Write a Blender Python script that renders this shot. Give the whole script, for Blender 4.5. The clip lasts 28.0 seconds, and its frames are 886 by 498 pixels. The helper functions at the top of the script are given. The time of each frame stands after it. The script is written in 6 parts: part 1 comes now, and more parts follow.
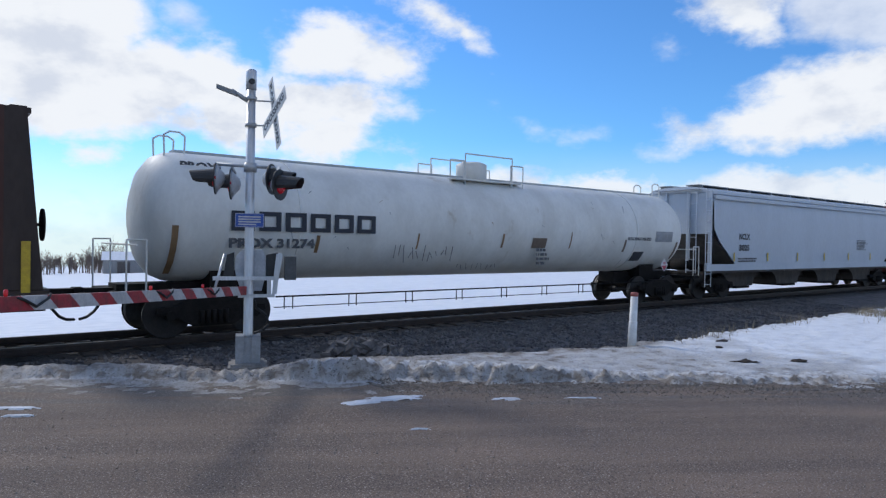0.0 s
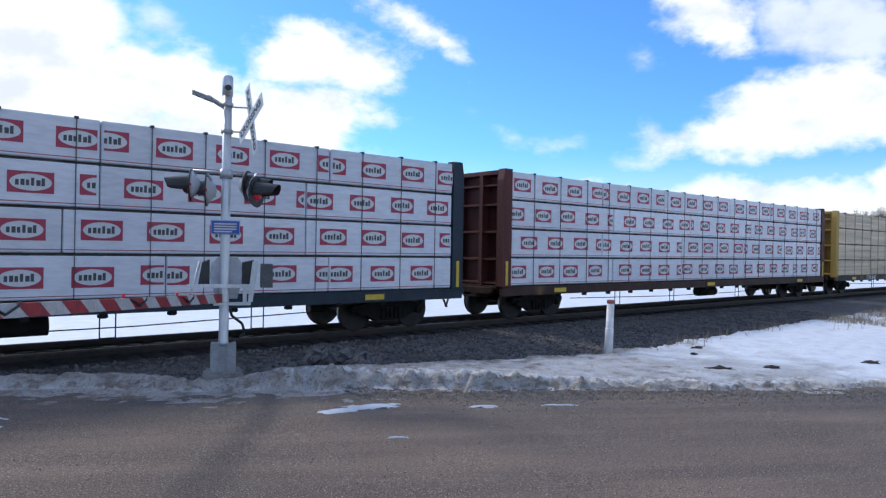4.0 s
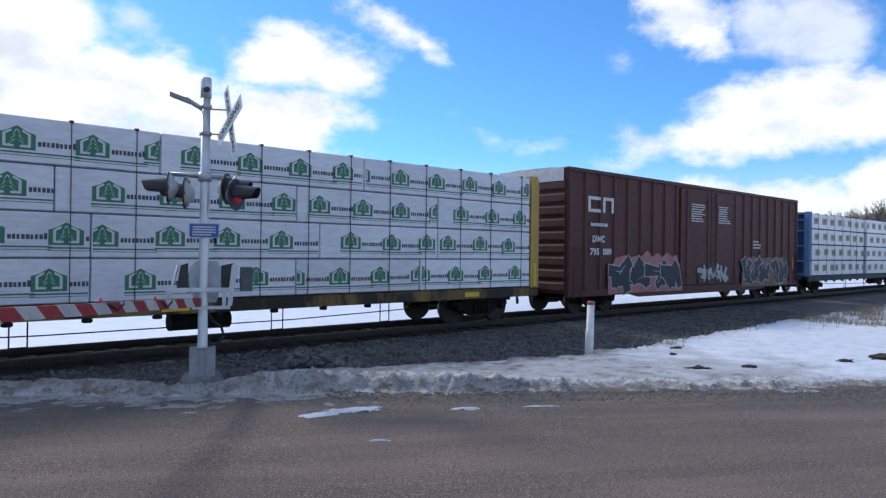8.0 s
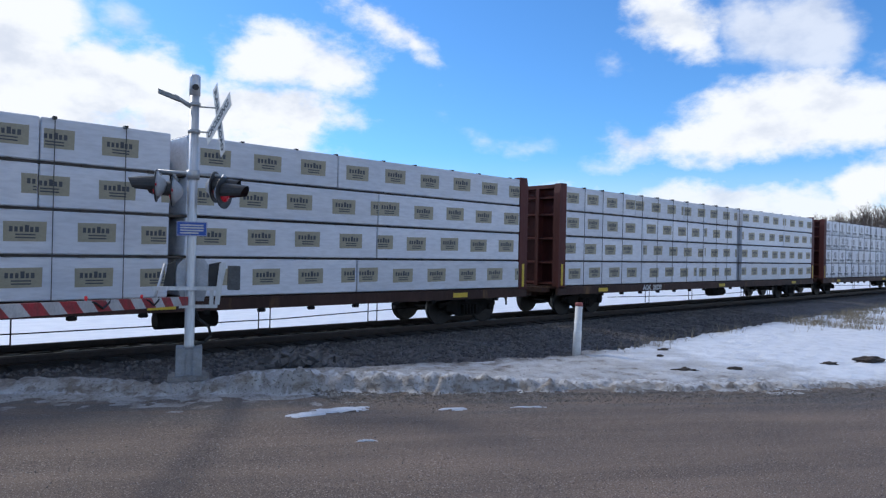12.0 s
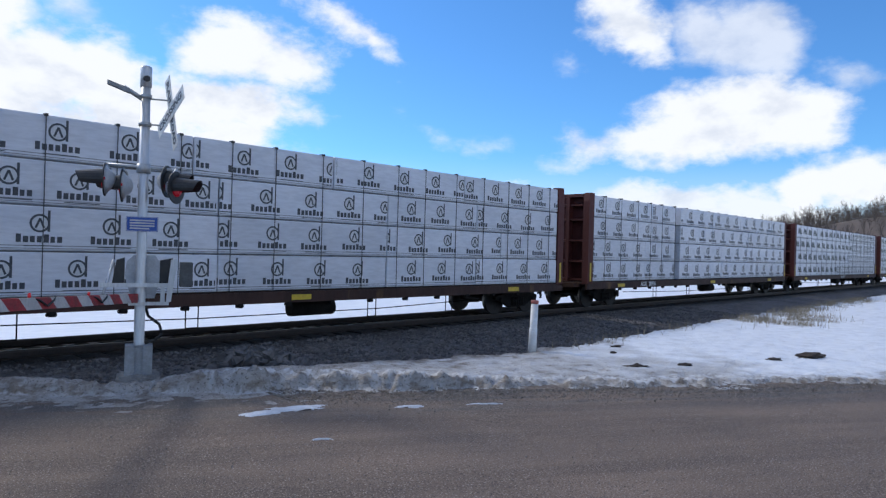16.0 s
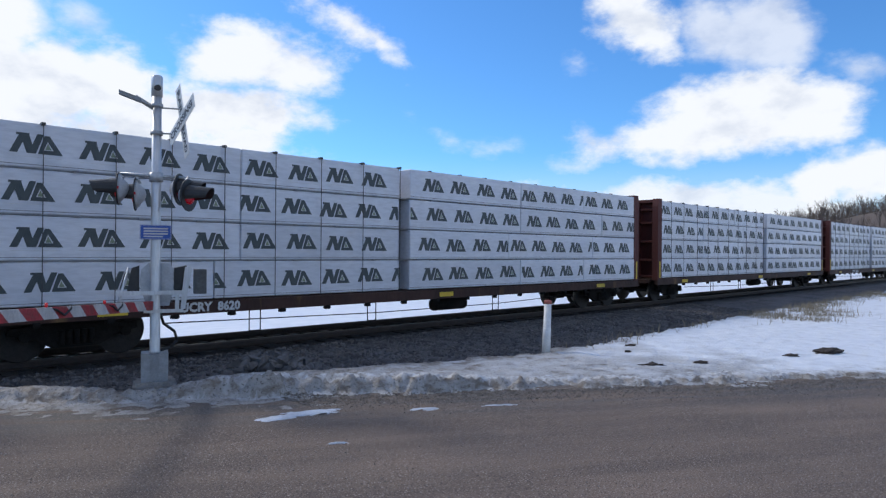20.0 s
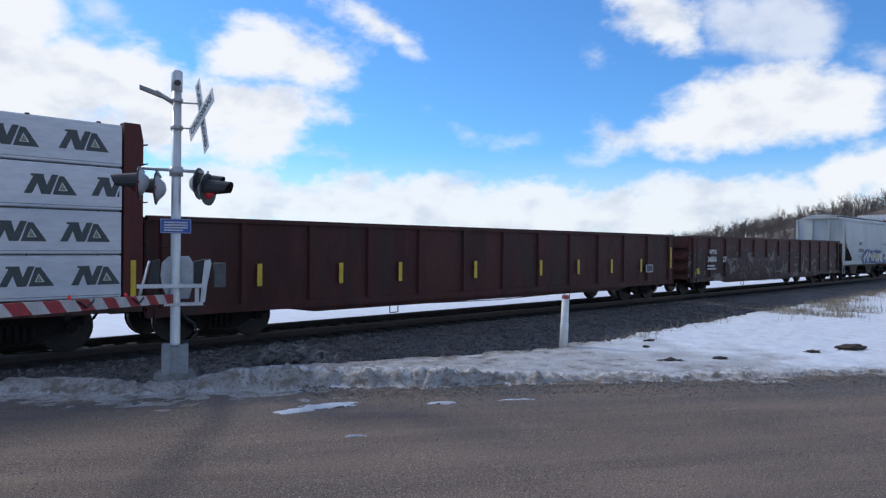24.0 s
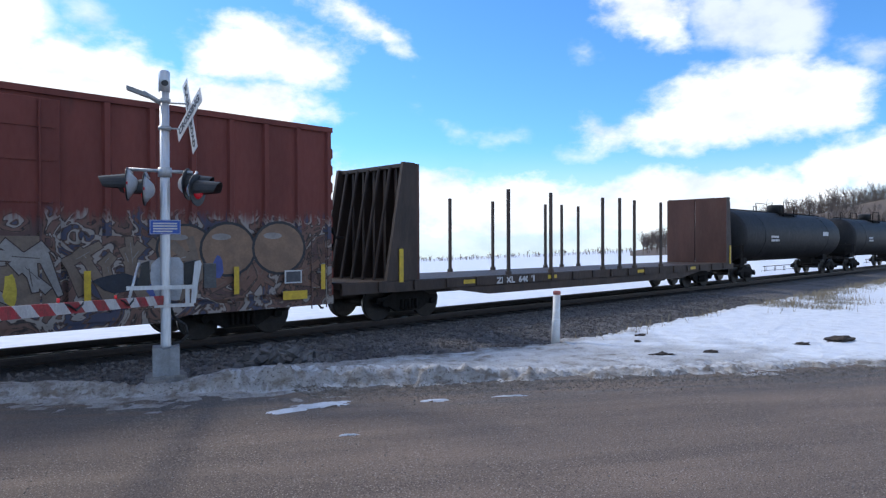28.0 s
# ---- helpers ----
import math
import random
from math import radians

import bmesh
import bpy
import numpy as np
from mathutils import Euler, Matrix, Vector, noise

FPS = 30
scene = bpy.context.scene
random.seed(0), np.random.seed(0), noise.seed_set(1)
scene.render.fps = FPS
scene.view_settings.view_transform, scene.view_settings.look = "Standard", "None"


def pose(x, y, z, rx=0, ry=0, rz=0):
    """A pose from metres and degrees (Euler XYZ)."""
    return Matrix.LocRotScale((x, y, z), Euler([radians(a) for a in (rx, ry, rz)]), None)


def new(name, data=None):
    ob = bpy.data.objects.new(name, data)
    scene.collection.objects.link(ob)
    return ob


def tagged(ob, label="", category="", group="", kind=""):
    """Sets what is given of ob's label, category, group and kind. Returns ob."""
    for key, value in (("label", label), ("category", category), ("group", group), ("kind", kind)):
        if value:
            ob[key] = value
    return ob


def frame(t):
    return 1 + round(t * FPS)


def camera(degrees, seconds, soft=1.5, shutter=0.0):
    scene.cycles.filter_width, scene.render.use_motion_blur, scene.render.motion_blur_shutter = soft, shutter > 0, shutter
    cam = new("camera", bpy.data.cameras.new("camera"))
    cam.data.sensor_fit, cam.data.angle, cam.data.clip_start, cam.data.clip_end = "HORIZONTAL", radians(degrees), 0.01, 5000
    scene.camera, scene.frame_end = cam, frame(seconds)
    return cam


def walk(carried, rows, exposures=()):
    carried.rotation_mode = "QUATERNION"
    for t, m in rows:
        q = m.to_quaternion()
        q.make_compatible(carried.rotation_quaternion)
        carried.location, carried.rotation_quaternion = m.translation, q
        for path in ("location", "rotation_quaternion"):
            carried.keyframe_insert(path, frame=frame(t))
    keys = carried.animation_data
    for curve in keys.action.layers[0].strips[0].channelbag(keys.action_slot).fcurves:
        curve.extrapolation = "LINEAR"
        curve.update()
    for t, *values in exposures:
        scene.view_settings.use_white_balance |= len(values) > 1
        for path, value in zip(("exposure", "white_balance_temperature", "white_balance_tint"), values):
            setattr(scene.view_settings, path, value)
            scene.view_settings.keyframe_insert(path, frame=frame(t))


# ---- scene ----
# ---- camera: a hand-held phone on the roadside, turning a little ----
FOV, EYE = 66.43, (0.0, 0.0, 2.08)
TURNS = [
    (0, -38.21, -0.71, -0.95), (0.5, -38.00, -0.50, -0.89), (1, -37.66, -0.36, -0.68),
    (1.5, -37.49, -0.13, -0.68), (2, -37.71, 0.15, -0.67), (2.5, -38.55, 0.24, -0.75), (3, -38.98, 0.12, -0.90),
    (3.5, -39.56, 0.03, -0.94), (5.5, -41.34, -0.11, -1.22), (6, -41.81, -0.09, -1.16),
    (6.5, -42.08, -0.10, -1.17), (7, -42.07, -0.02, -0.99), (7.5, -41.84, 0.03, -0.91), (8, -41.70, 0.18, -0.75),
    (8.5, -41.79, 0.34, -0.35), (9, -41.93, 0.50, -0.27), (9.5, -42.10, 0.60, -0.81), (10, -42.37, 0.67, -0.91),
    (10.5, -42.58, 0.63, -1.26), (11, -42.67, 0.45, -1.27), (11.5, -42.69, 0.36, -1.38),
    (12, -42.64, 0.23, -1.22), (12.5, -42.58, 0.16, -1.16), (14.5, -44.05, 0.18, -1.22),
    (15, -44.93, 0.17, -1.43), (15.5, -45.75, 0.14, -1.60), (16, -46.25, 0.11, -1.55),
    (16.5, -46.46, 0.01, -1.47), (17, -46.40, -0.01, -1.30), (17.5, -46.17, -0.18, -1.31),
    (18, -45.99, -0.22, -1.04), (18.5, -45.74, -0.16, -0.82), (19, -45.57, 0.05, -0.51),
    (19.5, -45.32, 0.16, -0.41), (20, -45.25, 0.26, -0.40), (20.5, -45.11, 0.36, -0.49),
    (21, -44.83, 0.29, -0.94), (21.5, -44.70, 0.18, -0.65), (22, -44.57, 0.00, -0.18),
    (22.5, -44.36, -0.13, -0.11), (24.5, -43.61, -0.26, -0.66), (25, -43.50, -0.29, -0.72),
    (25.5, -43.86, -0.35, -0.54), (26, -44.17, -0.36, 0.05), (26.5, -44.46, -0.37, 0.30),
    (27, -44.64, -0.39, 0.24), (27.5, -44.69, -0.41, 0.21), (28, -44.55, -0.44, 0.22),
]
EXPOSURE = [(0, -0.12), (1, 0.0), (2, 0.18), (3, 0.22), (6, 0.15), (7, 0.10), (8, 0.12), (9, 0.32), (10, 0.25), (11, 0.05), (12, 0.0),
            (15, 0.0), (18, 0.02), (19, 0.04), (20, -0.03), (21, 0.0), (22, 0.03), (25, -0.14), (26, -0.12), (27, 0.18), (28, 0.26)]
cam = camera(FOV, 28.0, soft=1.3)
walk(cam, [(t, pose(*EYE, 90 + p, r, y)) for t, y, p, r in TURNS], exposures=EXPOSURE)

# ---- daylight: a half-clouded March sky, sun behind the train ----
SUN_AZ, SUN_EL = radians(103), radians(38)      # azimuth from +x towards +y
sun_dir = Vector((math.cos(SUN_AZ) * math.cos(SUN_EL), math.sin(SUN_AZ) * math.cos(SUN_EL), math.sin(SUN_EL)))
sun = new("sun", bpy.data.lights.new("sun", "SUN"))
sun.data.energy, sun.data.angle, sun.data.color = 1.95, radians(9.0), (1.0, 0.95, 0.88)
sun.rotation_euler = sun_dir.to_track_quat("Z", "Y").to_euler()


class Nodes:
    """Short hand for building a node tree."""

    def __init__(self, tree, fresh=True):
        self.tree = tree
        if fresh:
            tree.nodes.clear()

    def add(self, kind, **values):
        n = self.tree.nodes.new(kind)
        for k, v in values.items():
            if k in n.inputs:
                n.inputs[k].default_value = v
        return n

    def link(self, a, b):
        self.tree.links.new(a, b)

    def put(self, socket, value):
        if isinstance(value, bpy.types.NodeSocket):
            self.link(value, socket)
        else:
            socket.default_value = value

    def math(self, op, a, b=0.0, clamp=False):
        n = self.tree.nodes.new("ShaderNodeMath")
        n.operation, n.use_clamp = op, clamp
        self.put(n.inputs[0], a)
        self.put(n.inputs[1], b)
        return n.outputs[0]

    def dot(self, a, v):
        n = self.tree.nodes.new("ShaderNodeVectorMath")
        n.operation = "DOT_PRODUCT"
        self.link(a, n.inputs[0])
        n.inputs[1].default_value = v
        return n.outputs["Value"]

    def noise(self, coord, scale, detail=4.0, rough=0.55, distort=0.0):
        n = self.tree.nodes.new("ShaderNodeTexNoise")
        n.inputs["Scale"].default_value = scale
        n.inputs["Detail"].default_value = detail
        n.inputs["Roughness"].default_value = rough
        n.inputs["Distortion"].default_value = distort
        self.link(coord, n.inputs["Vector"])
        return n.outputs["Fac"]

    def remap(self, v, a, b, lo=0.0, hi=1.0):
        n = self.tree.nodes.new("ShaderNodeMapRange")
        n.interpolation_type = "SMOOTHSTEP"
        self.link(v, n.inputs["Value"])
        n.inputs["From Min"].default_value, n.inputs["From Max"].default_value = a, b
        n.inputs["To Min"].default_value, n.inputs["To Max"].default_value = lo, hi
        return n.outputs["Result"]

    def mix(self, fac, a, b):
        n = self.tree.nodes.new("ShaderNodeMix")
        n.data_type = "RGBA"
        self.put(n.inputs[0], fac)
        self.put(n.inputs[6], a)
        self.put(n.inputs[7], b)
        return n.outputs[2]

    def mapped(self, coord, scale=(1, 1, 1), loc=(0, 0, 0)):
        n = self.tree.nodes.new("ShaderNodeMapping")
        n.inputs["Scale"].default_value, n.inputs["Location"].default_value = scale, loc
        self.link(coord, n.inputs["Vector"])
        return n.outputs["Vector"]


def rgb(r, g, b):
    return (r, g, b, 1.0)


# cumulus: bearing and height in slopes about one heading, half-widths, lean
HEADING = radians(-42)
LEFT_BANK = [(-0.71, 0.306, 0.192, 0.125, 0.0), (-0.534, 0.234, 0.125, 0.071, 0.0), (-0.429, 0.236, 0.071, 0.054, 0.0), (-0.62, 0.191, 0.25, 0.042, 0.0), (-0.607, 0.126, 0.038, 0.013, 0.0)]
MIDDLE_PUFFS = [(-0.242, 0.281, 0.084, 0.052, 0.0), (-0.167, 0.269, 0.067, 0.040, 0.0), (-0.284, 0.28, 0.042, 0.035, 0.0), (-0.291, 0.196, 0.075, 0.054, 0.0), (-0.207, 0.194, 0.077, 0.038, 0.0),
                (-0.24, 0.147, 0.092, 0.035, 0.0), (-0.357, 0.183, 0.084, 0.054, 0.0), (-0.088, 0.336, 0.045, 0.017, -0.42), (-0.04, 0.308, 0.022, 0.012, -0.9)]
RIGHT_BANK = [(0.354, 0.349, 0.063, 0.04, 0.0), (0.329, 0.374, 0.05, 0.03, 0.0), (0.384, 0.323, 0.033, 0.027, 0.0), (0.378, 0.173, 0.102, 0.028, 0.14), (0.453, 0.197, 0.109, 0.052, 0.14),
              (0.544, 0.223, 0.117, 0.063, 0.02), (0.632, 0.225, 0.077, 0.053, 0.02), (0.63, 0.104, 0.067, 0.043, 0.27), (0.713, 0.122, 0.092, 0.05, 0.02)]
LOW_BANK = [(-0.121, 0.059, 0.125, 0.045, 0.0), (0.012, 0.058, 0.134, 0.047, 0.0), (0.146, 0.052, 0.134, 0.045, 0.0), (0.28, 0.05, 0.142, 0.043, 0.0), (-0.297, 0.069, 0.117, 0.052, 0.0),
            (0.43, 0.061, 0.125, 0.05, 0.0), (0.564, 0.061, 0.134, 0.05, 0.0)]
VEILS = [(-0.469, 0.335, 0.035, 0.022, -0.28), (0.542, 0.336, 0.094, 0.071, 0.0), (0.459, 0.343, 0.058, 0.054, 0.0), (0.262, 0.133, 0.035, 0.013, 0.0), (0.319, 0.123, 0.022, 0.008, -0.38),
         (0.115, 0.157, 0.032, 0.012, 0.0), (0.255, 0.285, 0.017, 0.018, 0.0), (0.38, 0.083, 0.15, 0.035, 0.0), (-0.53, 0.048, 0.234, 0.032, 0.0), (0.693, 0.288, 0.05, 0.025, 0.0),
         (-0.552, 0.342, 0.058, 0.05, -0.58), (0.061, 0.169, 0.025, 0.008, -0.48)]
world = bpy.data.worlds.new("sky")
scene.world = world
world.use_nodes = True
w = Nodes(world.node_tree)
coord = w.add("ShaderNodeTexCoord").outputs["Generated"]
ahead = (-math.sin(HEADING), math.cos(HEADING), 0)
side = (math.cos(HEADING), math.sin(HEADING), 0)
depth = w.math("MAXIMUM", w.dot(coord, ahead), 0.05)
across = w.math("DIVIDE", w.dot(coord, side), depth)
rise = w.math("DIVIDE", w.dot(coord, (0, 0, 1)), depth)
warp = w.mapped(coord, (1, 1, 1.5), (3.1, 7.7, 1.3))
for lump, by, low in ((9.0, 0.050, 0.032), (28.0, 0.022, 0.018)):
    across = w.math("ADD", across, w.math("MULTIPLY", w.math("SUBTRACT", w.noise(coord, lump, 4.0, 0.6), 0.5), by))
    rise = w.math("ADD", rise, w.math("MULTIPLY", w.math("SUBTRACT", w.noise(warp, lump * 1.1, 4.0, 0.6), 0.5), low))


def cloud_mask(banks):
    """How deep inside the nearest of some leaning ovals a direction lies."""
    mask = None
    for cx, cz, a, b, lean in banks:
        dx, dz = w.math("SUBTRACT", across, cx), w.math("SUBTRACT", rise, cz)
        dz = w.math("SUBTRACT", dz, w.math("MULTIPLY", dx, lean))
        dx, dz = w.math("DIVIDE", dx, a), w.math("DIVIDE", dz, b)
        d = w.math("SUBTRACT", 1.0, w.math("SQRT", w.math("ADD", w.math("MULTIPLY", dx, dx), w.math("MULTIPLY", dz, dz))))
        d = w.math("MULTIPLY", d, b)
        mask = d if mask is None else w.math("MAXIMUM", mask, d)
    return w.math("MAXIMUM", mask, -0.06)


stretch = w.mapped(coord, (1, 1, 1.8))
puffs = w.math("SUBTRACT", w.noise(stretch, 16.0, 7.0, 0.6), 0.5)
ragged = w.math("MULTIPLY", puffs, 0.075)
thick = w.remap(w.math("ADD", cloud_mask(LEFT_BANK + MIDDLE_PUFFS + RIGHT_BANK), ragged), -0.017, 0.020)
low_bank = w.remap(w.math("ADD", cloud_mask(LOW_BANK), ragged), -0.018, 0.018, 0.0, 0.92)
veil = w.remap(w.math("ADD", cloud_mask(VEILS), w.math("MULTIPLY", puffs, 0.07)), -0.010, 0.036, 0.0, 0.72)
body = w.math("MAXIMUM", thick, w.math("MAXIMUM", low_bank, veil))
facing = w.remap(w.dot(coord, ahead), 0.45, 0.6)
elsewhere = w.remap(w.noise(stretch, 3.0, 6.0, 0.55), 0.47, 0.573)
blend = w.tree.nodes.new("ShaderNodeMix")
w.link(facing, blend.inputs[0])
w.link(elsewhere, blend.inputs[2])
w.link(body, blend.inputs[3])
cover = blend.outputs[0]
haze = w.remap(w.dot(coord, (0, 0, 1)), 0.0, 0.15, 0.62, 0.0)
cover = w.math("MAXIMUM", cover, haze)
sky = w.tree.nodes.new("ShaderNodeTexSky")
sky.sky_type, sky.sun_disc = "NISHITA", False
sky.sun_elevation, sky.sun_rotation = SUN_EL, radians(90) - SUN_AZ
sky.altitude, sky.air_density, sky.dust_density, sky.ozone_density = 300, 1.0, 0.4, 2.5
SKY = 0.122
blue = w.mix(1.0, sky.outputs[0], rgb(0.54, 1.0, 1.47))
w.tree.nodes[-1].blend_type = "MULTIPLY"
shade = w.remap(w.noise(stretch, 11.0, 6.0, 0.55), 0.30, 0.55)
white = w.mix(shade, rgb(5.9, 6.4, 7.4), rgb(7.8, 8.1, 8.6))
back = w.add("ShaderNodeBackground", Strength=SKY)
w.link(w.mix(cover, blue, white), back.inputs["Color"])
w.link(back.outputs[0], w.add("ShaderNodeOutputWorld").inputs["Surface"])

# ---- materials ----
def surface(name, col, col2=None, scale=3.0, rough=0.7, metal=0.0, bump=0.2, fine=40.0, stretch=(1, 1, 1), mix=(0.35, 0.65),
            stain=None, stain_scale=0.6, stain_at=(0.55, 0.75), vary=0.0, emit=None, spec=0.5, speck=0.35):
    """A weathered surface: two tones at one scale, fine grain with relief, and optional stains."""
    m = bpy.data.materials.new(name)
    m.use_nodes = True
    n = Nodes(m.node_tree)
    co = n.mapped(n.add("ShaderNodeTexCoord").outputs["Object"], stretch)
    col2 = col2 or tuple(c * 0.75 for c in col)
    broad = n.remap(n.noise(co, scale, 5.0, 0.6), *mix)
    grain = n.noise(co, fine, 3.0, 0.6)
    base = n.mix(broad, rgb(*col), rgb(*col2))
    base = n.mix(n.math("MULTIPLY", n.remap(grain, 0.3, 0.75), speck), base, rgb(*(c * 0.6 for c in col2)))
    if stain:
        base = n.mix(n.remap(n.noise(co, stain_scale, 6.0, 0.65, 0.4), *stain_at), base, rgb(*stain))
    if vary:
        info = n.add("ShaderNodeObjectInfo")
        hue = n.add("ShaderNodeHueSaturation")
        n.link(n.math("ADD", 1.0 - vary / 2, n.math("MULTIPLY", info.outputs["Random"], vary)), hue.inputs["Value"])
        n.link(base, hue.inputs["Color"])
        base = hue.outputs[0]
    b = n.add("ShaderNodeBsdfPrincipled", Metallic=metal)
    b.inputs["Specular IOR Level"].default_value = spec
    n.link(base, b.inputs["Base Color"])
    n.link(n.remap(grain, 0.2, 0.8, max(0.05, rough - 0.1), min(1.0, rough + 0.1)), b.inputs["Roughness"])
    if bump:
        h = n.add("ShaderNodeBump", Strength=bump, Distance=0.02)
        n.link(grain, h.inputs["Height"])
        n.link(h.outputs[0], b.inputs["Normal"])
    if emit:
        b.inputs["Emission Color"].default_value = rgb(*emit[:3])
        b.inputs["Emission Strength"].default_value = emit[3]
    n.link(b.outputs[0], n.add("ShaderNodeOutputMaterial").inputs["Surface"])
    return m


def ground_material(name, kind):
    """Road, snow and ballast: broad patches, lanes and pebbles at real size."""
    m = bpy.data.materials.new(name)
    m.use_nodes = True
    n = Nodes(m.node_tree)
    co = n.add("ShaderNodeTexCoord").outputs["Object"]
    b = n.add("ShaderNodeBsdfPrincipled")
    if kind == "road":
        along = n.dot(co, (0.84, -0.55, 0))
        over = n.dot(co, (0.55, 0.84, 0))
        lane = n.tree.nodes.new("ShaderNodeCombineXYZ")
        n.link(n.math("MULTIPLY", along, 0.12), lane.inputs[0])
        n.link(n.math("MULTIPLY", over, 1.3), lane.inputs[1])
        wear = n.remap(n.noise(lane.outputs[0], 1.1, 5.0, 0.6), 0.35, 0.65)
        patch = n.remap(n.noise(co, 0.5, 6.0, 0.6), 0.35, 0.68)
        base = n.mix(wear, rgb(0.128, 0.090, 0.068), rgb(0.208, 0.147, 0.109))
        base = n.mix(n.math("MULTIPLY", patch, 0.55), base, rgb(0.100, 0.073, 0.058))
        wet = n.math("MULTIPLY", n.remap(over, 8.0, 9.0), n.remap(n.noise(lane.outputs[0], 2.6, 5.0, 0.6), 0.36, 0.60, 0.0, 0.75))
        base = n.mix(wet, base, rgb(0.05, 0.046, 0.043))
        grit = n.noise(co, 55.0, 3.0, 0.65)
        speck = n.noise(co, 21.0, 4.0, 0.75)
        base = n.mix(n.remap(speck, 0.50, 0.68, 0.0, 0.30), base, rgb(0.30, 0.25, 0.205))
        base = n.mix(n.remap(speck, 0.47, 0.32, 0.0, 0.38), base, rgb(0.058, 0.044, 0.036))
        base = n.mix(n.remap(grit, 0.56, 0.68), base, rgb(0.40, 0.345, 0.29))
        base = n.mix(n.remap(grit, 0.44, 0.33), base, rgb(0.028, 0.024, 0.021))
        n.link(n.mix(wet, rgb(0.88, 0.88, 0.88), rgb(0.62, 0.62, 0.62)), b.inputs["Roughness"])
        height, strength = grit, 0.5
    elif kind == "ballast":
        grit = n.noise(co, 26.0, 4.0, 0.7)
        cell = n.tree.nodes.new("ShaderNodeTexVoronoi")
        cell.inputs["Scale"].default_value = 17.0
        n.link(co, cell.inputs["Vector"])
        base = n.mix(n.remap(n.noise(co, 0.7, 5.0, 0.6), 0.35, 0.65), rgb(0.135, 0.122, 0.120), rgb(0.080, 0.071, 0.070))
        grey = n.tree.nodes.new("ShaderNodeSeparateColor")
        n.link(cell.outputs["Color"], grey.inputs[0])
        base = n.mix(n.remap(grey.outputs[0], 0.55, 1.0, 0.0, 0.8), base, rgb(0.19, 0.178, 0.175))
        # the train's shade on the ballast, put into the colour as a band along the track
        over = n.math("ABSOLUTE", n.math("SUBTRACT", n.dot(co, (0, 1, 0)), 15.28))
        train_shade = n.remap(n.math("ADD", over, n.math("MULTIPLY", n.math("SUBTRACT", n.noise(co, 1.5, 5.0, 0.6), 0.5), 1.2)), 2.6, 1.5, 0.0, 0.8)
        base = n.mix(train_shade, base, rgb(0.022, 0.019, 0.018))
        mud = n.remap(n.math("ADD", n.dot(co, (1, 0.25, 0)), n.math("MULTIPLY", n.math("SUBTRACT", n.noise(co, 0.9, 5.0, 0.6), 0.5), 3.0)), 7.6, 5.4, 0.0, 0.6)
        base = n.mix(mud, base, rgb(0.034, 0.029, 0.026))
        b.inputs["Roughness"].default_value = 0.95
        height, strength = n.math("SUBTRACT", grit, cell.outputs["Distance"]), 1.0
    else:
        over = n.dot(co, (0.55, 0.84, 0))
        soft = n.noise(co, 1.7, 6.0, 0.62)
        grit = n.noise(co, 14.0, 5.0, 0.65)
        base = n.mix(n.remap(soft, 0.3, 0.7), rgb(0.80, 0.82, 0.86), rgb(0.70, 0.73, 0.78))
        if kind == "bank":
            near = n.tree.nodes.new("ShaderNodeAttribute")
            near.attribute_name = "dirt"
            near = near.outputs["Fac"]
            blot = n.noise(n.mapped(co, (1, 1, 2)), 3.2, 7.0, 0.7)
            base = n.mix(n.math("MULTIPLY", near, 0.90), base, rgb(0.275, 0.256, 0.235))
            base = n.mix(n.remap(n.math("ADD", near, n.math("MULTIPLY", n.math("SUBTRACT", blot, 0.5), 2.6)), 0.80, 1.36, 0.0, 0.85), base, rgb(0.15, 0.118, 0.09))
            base = n.mix(n.math("MULTIPLY", near, n.remap(n.noise(co, 26.0, 4.0, 0.7), 0.55, 0.66)), base, rgb(0.085, 0.07, 0.057))
        b.inputs["Roughness"].default_value = 0.75
        b.inputs["Subsurface Weight"].default_value = 0.0
        height, strength = n.math("ADD", grit, n.math("MULTIPLY", soft, 2.0)), 0.5 if kind == "bank" else 0.35
    n.link(base, b.inputs["Base Color"])
    h = n.add("ShaderNodeBump", Strength=strength, Distance=0.03 if kind != "bank" else 0.09)
    n.link(height, h.inputs["Height"])
    n.link(h.outputs[0], b.inputs["Normal"])
    n.link(b.outputs[0], n.add("ShaderNodeOutputMaterial").inputs["Surface"])
    return m


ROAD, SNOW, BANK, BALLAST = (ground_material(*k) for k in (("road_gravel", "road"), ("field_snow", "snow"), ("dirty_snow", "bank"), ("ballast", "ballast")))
DOWN = (1.0, 1.0, 0.12)                     # streaks that run down a wall
STEEL = surface("galvanised_steel", (0.50, 0.51, 0.52), (0.40, 0.41, 0.42), 4, 0.45, 0.5, 0.08)
ALU = surface("aluminium_mast", (0.66, 0.67, 0.69), (0.55, 0.56, 0.58), 3, 0.42, 0.55, 0.05, stretch=DOWN)
CONCRETE = surface("concrete", (0.30, 0.29, 0.275), (0.20, 0.19, 0.18), 5, 0.9, 0, 0.5)
BLACK = surface("black_paint", (0.022, 0.022, 0.024), (0.035, 0.034, 0.034), 6, 0.5, 0, 0.1)
HOUSING = surface("pale_signal_grey", (0.50, 0.52, 0.55), (0.40, 0.42, 0.45), 6, 0.5, 0, 0.1)
GREY = surface("signal_grey", (0.32, 0.33, 0.35), (0.25, 0.26, 0.27), 6, 0.5, 0, 0.1)
